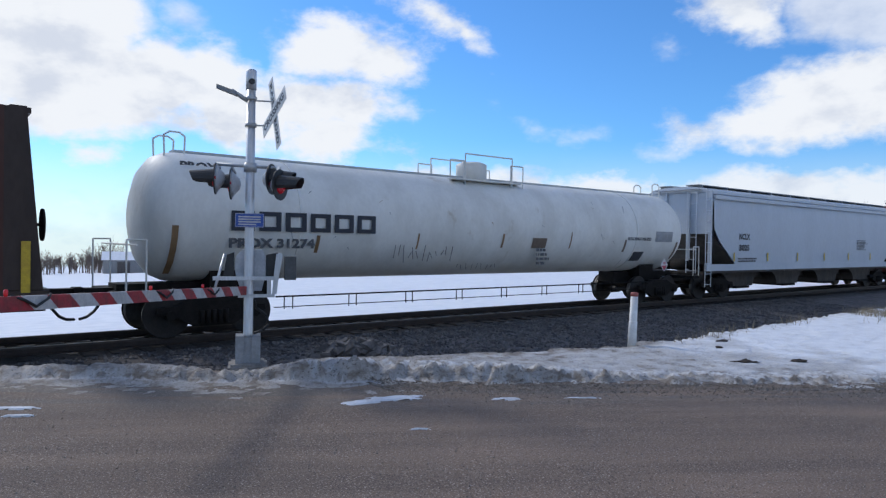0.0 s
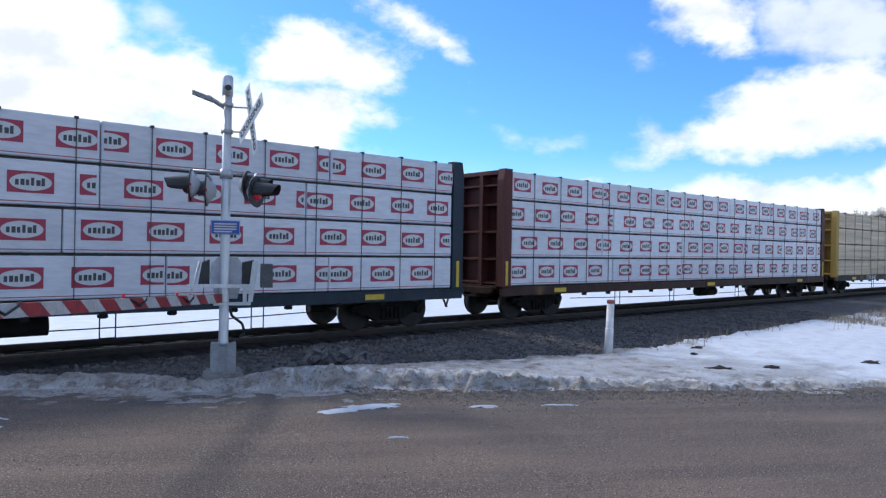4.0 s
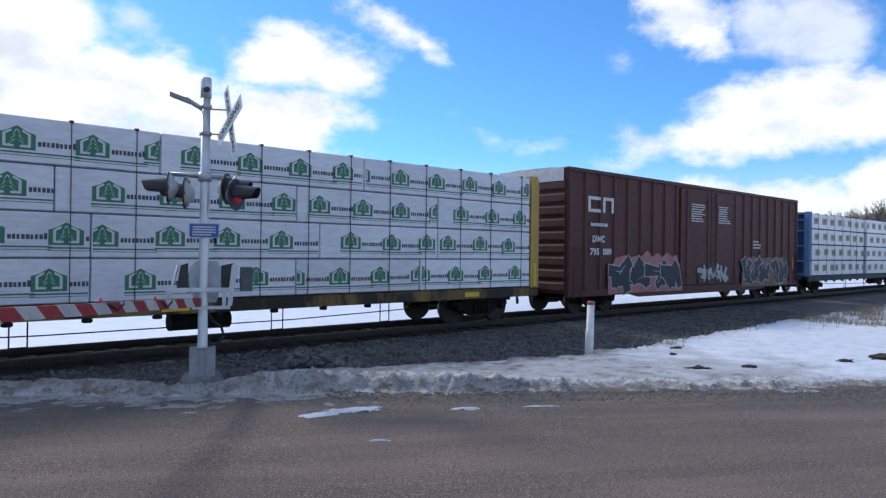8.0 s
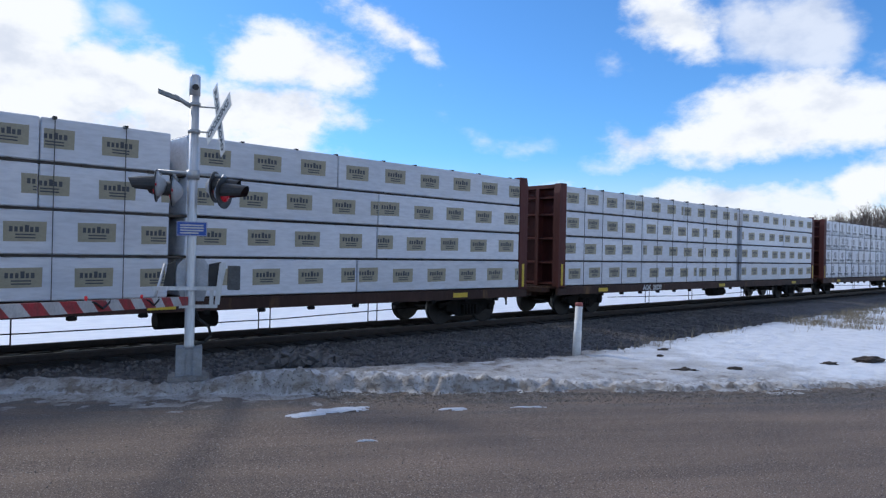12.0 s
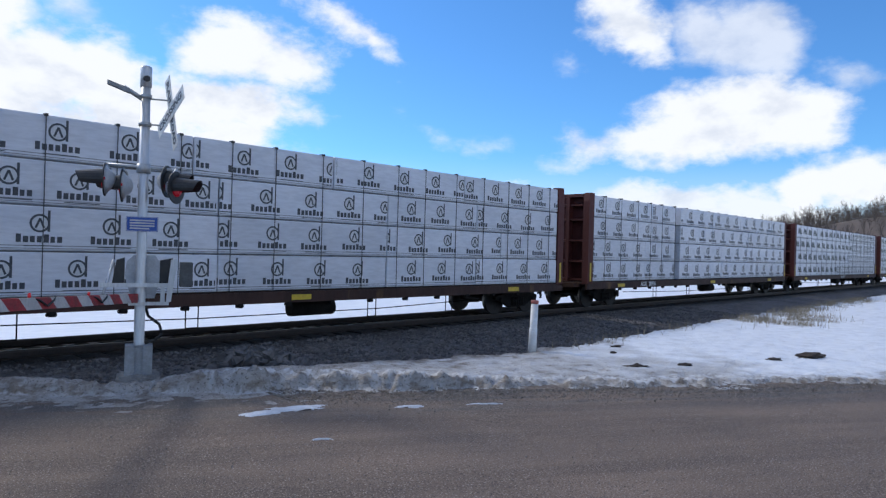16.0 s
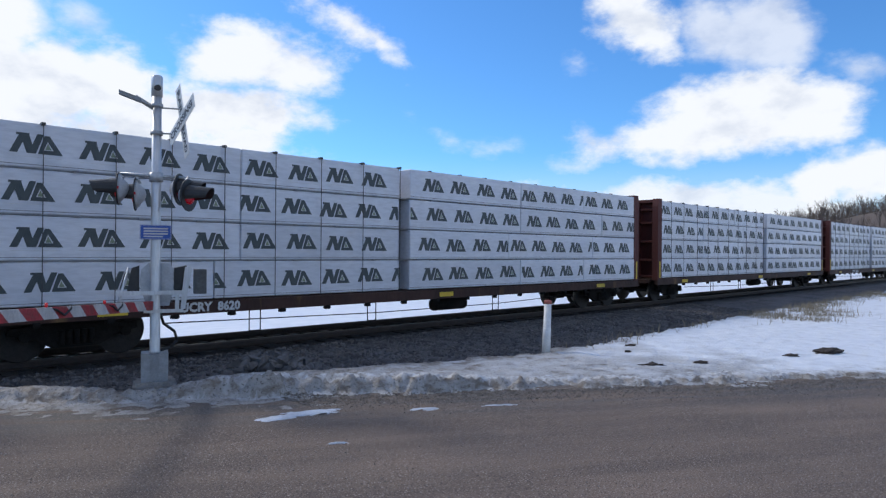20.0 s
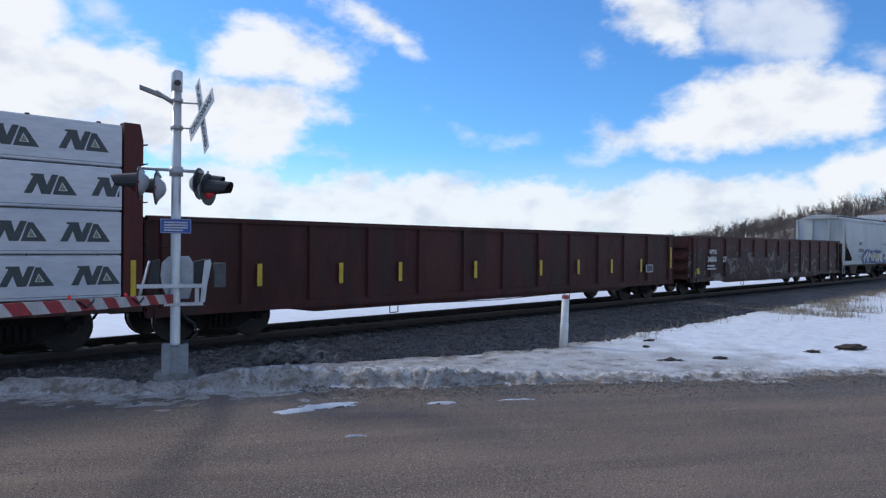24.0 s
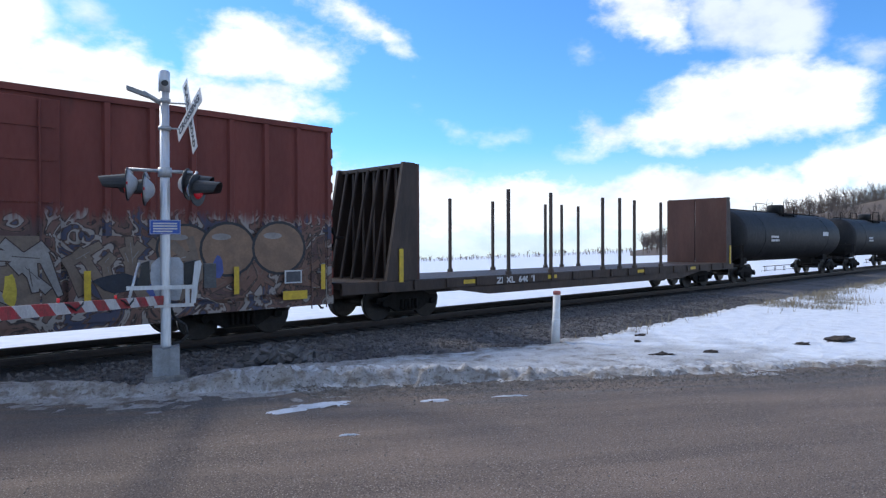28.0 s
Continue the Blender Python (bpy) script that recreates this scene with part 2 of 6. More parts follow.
DARKGREY = surface("dark_signal_grey", (0.11, 0.115, 0.12), (0.075, 0.078, 0.08), 6, 0.6, 0, 0.15)
WHITE = surface("white_paint", (0.76, 0.77, 0.77), (0.66, 0.66, 0.65), 6, 0.5, 0, 0.05)
GATERED = surface("gate_red_sheeting", (0.46, 0.025, 0.035), (0.24, 0.03, 0.03), 8, 0.5, 0, 0.05, stain=(0.12, 0.06, 0.05), stain_scale=3.0)
GATEWHITE = surface("gate_white_sheeting", (0.58, 0.56, 0.54), (0.46, 0.44, 0.43), 8, 0.5, 0, 0.05, stain=(0.26, 0.17, 0.15), stain_scale=3.0)
REDLENS = surface("red_lens", (0.35, 0.01, 0.01), None, 8, 0.25, 0, 0, emit=(1.0, 0.03, 0.05, 0.14))
REDLAMP = surface("lit_red_lamp", (0.20, 0.008, 0.014), None, 8, 0.25, 0, 0, emit=(1.0, 0.03, 0.08, 0.10))
GATELAMP = surface("gate_lamp_red", (0.30, 0.012, 0.015), None, 8, 0.25, 0, 0, emit=(1.0, 0.05, 0.08, 0.16))
SIGNBLUE = surface("blue_sign", (0.035, 0.10, 0.42), (0.03, 0.09, 0.38), 8, 0.4, 0, 0.02)
YELLOW = surface("yellow_reflective", (0.68, 0.47, 0.03), (0.55, 0.36, 0.03), 8, 0.5, 0, 0.05)
RAIL = surface("rail_steel", (0.045, 0.030, 0.024), (0.03, 0.022, 0.019), 5, 0.6, 0.3, 0.2)
SHINE = surface("rail_head", (0.075, 0.06, 0.053), (0.055, 0.045, 0.04), 5, 0.55, 0.5, 0.05)
TIE = surface("tie_wood", (0.030, 0.024, 0.020), (0.020, 0.017, 0.015), 6, 0.9, 0, 0.5)
GRIME = surface("truck_grime", (0.018, 0.015, 0.014), (0.010, 0.009, 0.008), 5, 0.85, 0.0, 0.4, spec=0.2)
WHEEL = surface("wheel_steel", (0.030, 0.025, 0.023), (0.018, 0.016, 0.015), 6, 0.6, 0.4, 0.2)
TREAD = surface("wheel_tread", (0.14, 0.13, 0.125), (0.09, 0.085, 0.08), 6, 0.4, 0.7, 0.1)
HOSE = surface("rubber_hose", (0.018, 0.018, 0.018), None, 8, 0.6, 0, 0.1)
WRAP = surface("white_wrap", (0.69, 0.70, 0.75), (0.59, 0.605, 0.66), 0.9, 0.36, 0, 0.20, 9.0, (0.35, 1, 1.6), (0.25, 0.8), vary=0.16, spec=0.7)
LUMBER = surface("bare_lumber", (0.74, 0.61, 0.44), (0.62, 0.50, 0.34), 1.2, 0.75, 0, 0.3, 30, (0.25, 1, 6), stain=(0.27, 0.20, 0.13), stain_scale=1.2, stain_at=(0.56, 0.76), vary=0.34)
STRAP = surface("dark_strap", (0.10, 0.10, 0.105), (0.06, 0.06, 0.06), 6, 0.6, 0.2, 0.05)
SEAM = surface("pack_seam", (0.30, 0.30, 0.31), (0.2, 0.2, 0.2), 4, 0.7)
SPACER = surface("dunnage", (0.085, 0.07, 0.06), (0.045, 0.04, 0.036), 4, 0.85)
INK = {
    "red": surface("print_red", (0.42, 0.035, 0.075), (0.36, 0.04, 0.08), 9, 0.5, 0, 0),
    "pale": surface("print_pale", (0.66, 0.66, 0.67), (0.6, 0.6, 0.61), 9, 0.5, 0, 0),
    "dark": surface("print_dark", (0.045, 0.048, 0.058), (0.07, 0.075, 0.085), 9, 0.5, 0, 0),
    "green": surface("print_green", (0.03, 0.16, 0.095), (0.04, 0.20, 0.12), 9, 0.5, 0, 0),
    "tan": surface("print_tan", (0.37, 0.33, 0.235), (0.32, 0.285, 0.205), 9, 0.5, 0, 0),
    "slate": surface("print_slate", (0.045, 0.058, 0.062), (0.065, 0.082, 0.085), 9, 0.5, 0, 0),
    "lime": surface("print_lime", (0.25, 0.30, 0.20), None, 9, 0.5, 0, 0),
    "blue": surface("print_blue", (0.10, 0.14, 0.30), None, 9, 0.5, 0, 0),
    "white": surface("print_white", (0.62, 0.62, 0.62), (0.5, 0.5, 0.5), 5, 0.6, 0, 0),
}


def paint(name, col, dark=0.7, rust=(0.10, 0.052, 0.032), at=(0.60, 0.78)):
    return surface(name, col, tuple(c * dark for c in col), 1.1, 0.6, 0, 0.05, 16, (1, 1, 0.30), stain=rust, stain_scale=0.9, stain_at=at, spec=0.25, speck=0.14)


OXIDE = paint("oxide_red_paint", (0.105, 0.030, 0.026), 0.70, (0.06, 0.03, 0.024))
MAROON = paint("boxcar_brown_paint", (0.106, 0.043, 0.040), 0.78, (0.06, 0.032, 0.028))
BOXRED = paint("boxcar_red_paint", (0.19, 0.050, 0.038), 0.75, (0.085, 0.035, 0.028))
GONDOLA = paint("gondola_rust_paint", (0.070, 0.022, 0.019), 0.62, (0.036, 0.024, 0.022), (0.5, 0.72))
TANKWHITE = surface("tank_white_paint", (0.74, 0.735, 0.70), (0.63, 0.62, 0.58), 0.9, 0.55, 0, 0.04, 12, (1, 1, 0.6), stain=(0.42, 0.36, 0.28), stain_scale=1.1, stain_at=(0.60, 0.78), spec=0.25, speck=0.12)
RUSTSTREAK = paint("rust_streak", (0.30, 0.185, 0.095), 0.7, (0.16, 0.09, 0.05))
TANKBLACK = paint("tank_black_paint", (0.017, 0.017, 0.018), 0.7, (0.055, 0.05, 0.048), (0.55, 0.8))
HOPGREY = paint("hopper_grey_paint", (0.50, 0.54, 0.59), 0.95, (0.40, 0.42, 0.44), (0.66, 0.86))
HOPRED = paint("hopper_orange_paint", (0.60, 0.155, 0.108), 0.85, (0.24, 0.07, 0.05), (0.60, 0.84))
HOPPALE = paint("hopper_pale_paint", (0.46, 0.48, 0.48), 0.88, (0.25, 0.23, 0.2), (0.62, 0.84))
CARYELLOW = paint("railcar_yellow_paint", (0.46, 0.30, 0.085), 0.75, (0.20, 0.12, 0.06), (0.56, 0.78))
CARBLUE = paint("railcar_blue_paint", (0.085, 0.18, 0.36), 0.75, (0.05, 0.08, 0.14), (0.58, 0.8))
CARNAVY = paint("railcar_navy_paint", (0.030, 0.045, 0.062), 0.7, (0.05, 0.036, 0.03), (0.58, 0.8))
FLATBROWN = paint("flatcar_brown_paint", (0.072, 0.052, 0.044), 0.7, (0.04, 0.032, 0.028), (0.5, 0.72))
SILLTAN = paint("worn_yellow_sill", (0.22, 0.145, 0.055), 0.6, (0.028, 0.023, 0.02), (0.42, 0.56))
RUSTPLATE = paint("rusty_plate", (0.095, 0.044, 0.034), 0.75, (0.09, 0.05, 0.04), (0.5, 0.7))
DUSTY = paint("underframe_dark", (0.060, 0.029, 0.023), 0.6, (0.15, 0.085, 0.035), (0.60, 0.72))


def mural(name, col, top, inks, wash, rust):
    """Car paint whose lower part is covered by old spray work and run-down wash."""
    m = paint(name, col, 0.78, rust)
    n = Nodes(m.node_tree, False)
    b = next(k for k in n.tree.nodes if k.type == "BSDF_PRINCIPLED")
    base = b.inputs["Base Color"].links[0].from_socket
    co = n.add("ShaderNodeTexCoord").outputs["Object"]
    z = n.dot(co, (0, 0, 1))
    streak = n.noise(n.mapped(co, (5, 5, 0.35)), 2.0, 6.0, 0.65)
    blob = n.noise(n.mapped(co, (1.0, 1.0, 1.3)), 1.15, 3.0, 0.5, 1.3)
    over = n.remap(n.math("ADD", z, n.math("MULTIPLY", n.math("ADD", streak, n.math("MULTIPLY", blob, 0.8)), -0.9)), top - 0.62, top - 0.98)
    colour = n.mix(n.remap(streak, 0.3, 0.7), rgb(*wash), rgb(*(c * 0.5 for c in wash)))
    for k, ink in enumerate(inks):
        a = 0.26 + k * 0.48 / len(inks)
        w_ = 0.30 / len(inks)
        band = n.math("MULTIPLY", n.remap(blob, a, a + 0.012), n.remap(blob, a + w_ + 0.012, a + w_))
        colour = n.mix(n.math("MULTIPLY", band, 0.85), colour, rgb(*ink))
        edge = n.math("MULTIPLY", n.remap(blob, a - 0.012, a - 0.006), n.remap(blob, a + 0.006, a))
        colour = n.mix(n.math("MULTIPLY", edge, 0.8), colour, rgb(0.03, 0.028, 0.03))
    keep = n.remap(n.noise(co, 4.0, 6.0, 0.7), 0.62, 0.70)
    colour = n.mix(n.math("MULTIPLY", keep, 0.7), colour, rgb(*rust))
    n.link(n.mix(over, base, colour), b.inputs["Base Color"])
    return m


BOXMURAL = mural("boxcar_mural", (0.185, 0.050, 0.040), 2.62, [(.21, .17, .145), (.10, .06, .06), (.17, .10, .08), (.32, .29, .265), (.055, .065, .11), (.15, .075, .06)], (.165, .105, .085), (.07, .035, .03))
GONMURAL = mural("gondola_mural", (0.070, 0.022, 0.019), 1.95, [(.11, .085, .075), (.04, .022, .02), (.17, .14, .125)], (.058, .024, .021), (.036, .024, .022))
# chutes and underframe: brown grime, with the shade below the sill in the colour
HOPGRIMESHADE = paint("hopper_lower_grime_shade", (0.075, 0.062, 0.054), 0.6, (0.03, 0.026, 0.024), (0.45, 0.7))
# slope sheets: grime, and the shade of their recess, in one dark colour
HOPSLOPE = paint("hopper_slope_grime_shade", (0.17, 0.15, 0.13), 0.6, (0.09, 0.075, 0.06), (0.5, 0.75))
# lower red: darkened for grime and for the shade below the sill
HOPREDLOW = paint("hopper_lower_red", (0.115, 0.028, 0.022), 0.65, (0.06, 0.025, 0.02), (0.5, 0.72))


# ---- mesh helpers ----
B = bmesh.new


def quad(bm, pts, mi=0):
    f = bm.faces.new([bm.verts.new(p) for p in pts])
    f.material_index = mi
    return f


def box(bm, x0, x1, y0, y1, z0, z1, mi=0, bev=0.0):
    v = [bm.verts.new((x, y, z)) for x in (x0, x1) for y in (y0, y1) for z in (z0, z1)]
    fs = [bm.faces.new([v[i] for i in f]) for f in ((0, 1, 3, 2), (4, 6, 7, 5), (0, 4, 5, 1), (2, 3, 7, 6), (0, 2, 6, 4), (1, 5, 7, 3))]
    for f in fs:
        f.material_index = mi
    if bev:
        es = {e for f in fs for e in f.edges}
        r = bmesh.ops.bevel(bm, geom=list(es), offset=bev, segments=1, affect="EDGES")
        for f in r["faces"]:
            f.material_index = mi
    return bm


def tube(bm, p0, p1, r, seg=8, mi=0, r1=None, caps=True):
    p0, p1 = Vector(p0), Vector(p1)
    axis = (p1 - p0).normalized()
    a = axis.orthogonal().normalized()
    b = axis.cross(a)
    r1 = r if r1 is None else r1
    rings = [[bm.verts.new(p + (a * math.cos(k * math.tau / seg) + b * math.sin(k * math.tau / seg)) * q) for k in range(seg)] for p, q in ((p0, r), (p1, r1))]
    for k in range(seg):
        f = bm.faces.new((rings[0][k], rings[0][(k + 1) % seg], rings[1][(k + 1) % seg], rings[1][k]))
        f.material_index, f.smooth = mi, seg > 6
    if caps:
        bm.faces.new(rings[0][::-1]).material_index = mi
        bm.faces.new(rings[1]).material_index = mi
    return bm


def pipe(bm, pts, r, seg=6, mi=0):
    for a, b in zip(pts, pts[1:]):
        tube(bm, a, b, r, seg, mi)
    return bm


def lathe(bm, prof, seg=24, axis="x", centre=(0, 0, 0), mi=0, smooth=True):
    """Turn a profile of (distance along the axis, radius) about that axis."""
    c = Vector(centre)
    rings = []
    for s, r in prof:
        ring = []
        for k in range(seg):
            a, b = r * math.cos(k * math.tau / seg), r * math.sin(k * math.tau / seg)
            p = {"x": (s, a, b), "y": (a, s, b), "z": (a, b, s)}[axis]
            ring.append(bm.verts.new(c + Vector(p)))
        rings.append(ring)
    for p, q in zip(rings, rings[1:]):
        for k in range(seg):
            f = bm.faces.new((p[k], p[(k + 1) % seg], q[(k + 1) % seg], q[k]))
            f.smooth, f.material_index = smooth, mi
    for ring in (rings[0], rings[-1]):
        f = bm.faces.new(ring)
        f.material_index = mi
    return bm


def prism(bm, pts, axis, a, b, mi=0):
    """Extrude a flat outline of (u, v) pairs along an axis from a to b."""
    def place(u, v, s):
        return {"x": (s, u, v), "y": (u, s, v), "z": (u, v, s)}[axis]
    p = [bm.verts.new(place(u, v, a)) for u, v in pts]
    q = [bm.verts.new(place(u, v, b)) for u, v in pts]
    for k in range(len(pts)):
        bm.faces.new((p[k], p[(k + 1) % len(pts)], q[(k + 1) % len(pts)], q[k])).material_index = mi
    bm.faces.new(p[::-1]).material_index = mi
    bm.faces.new(q).material_index = mi
    return bm


def mesh_of(name, bm, material):
    bmesh.ops.recalc_face_normals(bm, faces=bm.faces)
    me = bpy.data.meshes.new(name)
    bm.to_mesh(me)
    bm.free()
    for m in material if isinstance(material, (list, tuple)) else [material]:
        me.materials.append(m)
    return me


def part(name, bm, material, parent=None, label=""):
    """One mesh object from a bmesh (or a ready mesh), under its thing."""
    ob = new(name, bm if isinstance(bm, bpy.types.Mesh) else mesh_of(name, bm, material))
    ob.parent = parent
    return tagged(ob, label)


def parts(name, bm, material, parent, label=""):
    """The loose pieces of a bmesh, each linked as a part of its own."""
    seen = set()
    for start in list(bm.faces):
        if start in seen:
            continue
        seen.add(start)
        group, stack = [], [start]
        while stack:
            f = stack.pop()
            group.append(f)
            for v in f.verts:
                for g in v.link_faces:
                    if g not in seen:
                        seen.add(g)
                        stack.append(g)
        out, known = B(), {}
        for f in group:
            for v in f.verts:
                if v not in known:
                    known[v] = out.verts.new(v.co)
            g = out.faces.new([known[v] for v in f.verts])
            g.smooth, g.material_index = f.smooth, f.material_index
        part(name, out, material, parent, label)
    bm.free()


def thing(name, label, category, group="", kind="", at=None):
    ob = tagged(new(name), label, category, group, kind)
    ob.matrix_basis = at or Matrix()
    return ob


TRACK = 15.28                         # the track's centre line lies at this y


def rough_at(x, y, s=1.0, seed=0.0):
    return noise.fractal(Vector((x * s, y * s, seed)), 1.0, 2.0, 5)


# ---- the ground ----
FACE = ([-40, -6, 0, 2.45, 3.1, 3.98, 4.5, 5.17, 5.68, 6.04, 6.57, 7.6, 8.31, 9.33, 10.24, 11.98, 12.91, 16, 22, 40, 80],
        [38, 15.8, 12.0, 10.49, 9.87, 9.23, 9.0, 8.51, 8.19, 7.86, 7.47, 6.85, 6.3, 5.55, 4.85, 3.78, 3.18, 1.2, -2.8, -14.3, -40])
BACK = ([-40, -6, 0, 2.6, 3.6, 4.6, 5.5, 6.4, 7.0, 7.8, 9.0, 11, 14.4, 22, 30, 60, 90], [40, 16.4, 12.6, 11.0, 10.25, 9.62, 9.25, 8.85, 8.9, 8.95, 8.75, 8.35, 8.35, 8.75, 8.8, 9.6, 9.6])
CREST = ([0, 3.6, 4.6, 5.2, 6.6, 7.5, 9, 14, 30], [.09, .11, .17, .21, .21, .15, .07, .035, .03])


def bank_line(x):
    """The foot of the ploughed snow along the road's far edge, as y over x."""
    return float(np.interp(x, *FACE))


def field_height(x, y):
    """The open field falls away behind the railway."""
    return -0.42 - 0.043 * max(0.0, y - 19) + 0.0143 * x * min(1.0, max(0.0, (y - 19) / 20)) + 0.05 * rough_at(x, y, 0.15)


def step_(v, a, b):
    k = min(1.0, max(0.0, (v - a) / (b - a)))
    return k * k * (3 - 2 * k)


def snow_at(x, y):
    """Height and dirt of the ploughed snow: a slush strip, a steep dirty face, then the old snow behind."""
    f, b = bank_line(x), float(np.interp(x, *BACK))
    if y < f - 1.9 or y > b + 1.8:
        return -0.6, 0.5
    n, m, k = rough_at(x, y, 0.9), rough_at(x, y, 3.2, 4.0), rough_at(x * 1.6, y * 0.7, 7.0, 2.0)
    s = (y - f) * 0.86 + (0.20 + 0.25 * step_(x, 7.5, 10)) * n + (0.10 + 0.10 * step_(x, 7.5, 10)) * m
    high = float(np.interp(x, *CREST)) * max(0.3, 1 + (0.45 * n + 0.40 * m) * (1 - step_(s, 0.3, 0.9)))
    at_face = step_(s, -0.12, 0.0) * (1 - step_(s, 0.25, 0.6))
    left = 1 - step_(x + 0.6 * n, 5.0, 6.3)
    z = -0.035 + 0.035 * step_(s + 0.3 * m, -1.2, -0.5) * left + 0.03 * step_(s, -0.35, -0.1) + 0.012 * m + 0.020 * rough_at(x * 0.8 + y * 0.5, y * 1.6, 4.0, 8.0)
    z += high * step_(s, -0.03, 0.20) + 0.075 * k * at_face
    z += 0.022 * n * step_(s, 0.4, 1.2)
    z -= 0.16 * math.exp(-((x - 4.1) ** 2 + (y - 10.2) ** 2) / 0.35)
    wash_ = step_(x, 8, 10) * max(-1.0, min(1.0, 2.5 * rough_at(x, y, 1.3, 6.0)))
    z -= 0.9 * step_(y + 0.15 * n + 0.06 * m, b - 0.05 - 0.25 * wash_, b + 0.65)
    clean = step_(x + 2.6 * n + 1.6 * m, 11.0, 14.5)
    wash = step_(x + 1.5 * n, 6.6, 9.0)
    behind = 0.88 - 0.16 * wash * step_(s + 0.5 * m, 0.3, 1.0) - 0.72 * clean * step_(s + 0.4 * m + 0.2 * n, 0.25, 1.0)
    dirt = 0.98 * (1 - step_(s, -0.15, 0.0)) + (1.0 + 0.3 * k) * at_face * step_(s, -0.15, 0.0)
    dirt = max(dirt, behind) if s > 0.1 else dirt
    if 0.22 < s < 0.65 and k + m > 0.1:
        dirt *= 0.72 if x < 4.6 else 0.48
    if x < 4.6:
        dirt += 0.08
    dirt += 0.30 * m + 0.5 * step_(y + 0.3 * m, b - 0.5, b + 0.1) * (1 - clean * 0.4)
    return z, min(1.0, max(0.0, dirt))


def ground_height(x, y):
    if y > 17.8:
        return field_height(x, y)
    return snow_at(x, y)[0]


def sheet(name, xs, ys, height, material):
    nx, ny = len(xs), len(ys)
    co = [(x, y, height(x, y)) for y in ys for x in xs]
    fs = [(j * nx + i, j * nx + i + 1, (j + 1) * nx + i + 1, (j + 1) * nx + i) for j in range(ny - 1) for i in range(nx - 1)]
    me = bpy.data.meshes.new(name)
    me.from_pydata(co, [], fs)
    for m in material if isinstance(material, (list, tuple)) else [material]:
        me.materials.append(m)
    me.polygons.foreach_set("use_smooth", [True] * len(me.polygons))
    return new(name, me)


def steps(*spans):
    out = []
    for a, b, d in spans:
        n = max(1, round((b - a) / d))
        out += [a + (b - a) * k / n for k in range(n)]
    return out + [spans[-1][1]]


xs = steps((-2500, -200, 230), (-200, -20, 12), (-20, -2, 0.6), (-2, 14, 0.05), (14, 26, 0.1), (26, 60, 0.5), (60, 300, 8), (300, 2500, 220))
ys_near = steps((-400, -20, 38), (-20, 1, 1.5), (1, 2.5, 0.1), (2.5, 11.2, 0.05), (11.2, 13.0, 0.15))
ys_far = steps((13.0, 17.8, 0.6), (17.8, 40, 1.4), (40, 300, 13), (300, 2500, 220))
ground = sheet("ground", xs, ys_near + ys_far[1:], ground_height, [BANK, SNOW])
dirt = ground.data.attributes.new("dirt", "FLOAT", "POINT")
dirt.data.foreach_set("value", [snow_at(v.co.x, v.co.y)[1] if -2 < v.co.x < 60 and v.co.y < 13 else 0.4 for v in ground.data.vertices])
for poly in ground.data.polygons:
    poly.material_index = 1 if poly.center.y > 14 else 0
tagged(ground, "snow-covered ground, dirty and icy beside the road", "ground", kind="structure")


def road_height(x, y):
    return 0.012 * rough_at(x, y, 0.5) - max(0.0, y - bank_line(x) - 1.0) * 0.25


road = sheet("road", steps((-60, -6, 3), (-6, 22, 0.25), (22, 90, 3)), steps((-60, -4, 4), (-4, 12, 0.2)), road_height, ROAD)
tagged(road, "worn brown-grey gravelled asphalt road, damp at its edge", "road", kind="structure")


def bed_height(x, y):
    d = abs(y - TRACK)
    top = -0.20 if d < 1.75 else -0.20 - (d - 1.75) * 0.06
    n = rough_at(x, y, 2.2, 5.0)
    if y < 9.4:
        top -= (9.4 - y) * 0.25
    top += 0.76 * math.exp(-((x - 6.0) / 1.0) ** 2 - ((y - 9.75 + 0.55 * (x - 6.0)) / 0.45) ** 2)
    if y > TRACK + 1.3:
        top -= (y - TRACK - 1.3) * 0.5
    return top + 0.035 * n + 0.07 * max(0, rough_at(x, y, 0.7, 9.0)) * (d > 2.4)


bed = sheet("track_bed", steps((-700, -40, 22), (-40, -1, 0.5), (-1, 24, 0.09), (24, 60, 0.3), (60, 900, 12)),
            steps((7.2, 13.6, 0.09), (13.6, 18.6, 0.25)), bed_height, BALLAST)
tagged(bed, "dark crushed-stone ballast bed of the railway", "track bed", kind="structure")


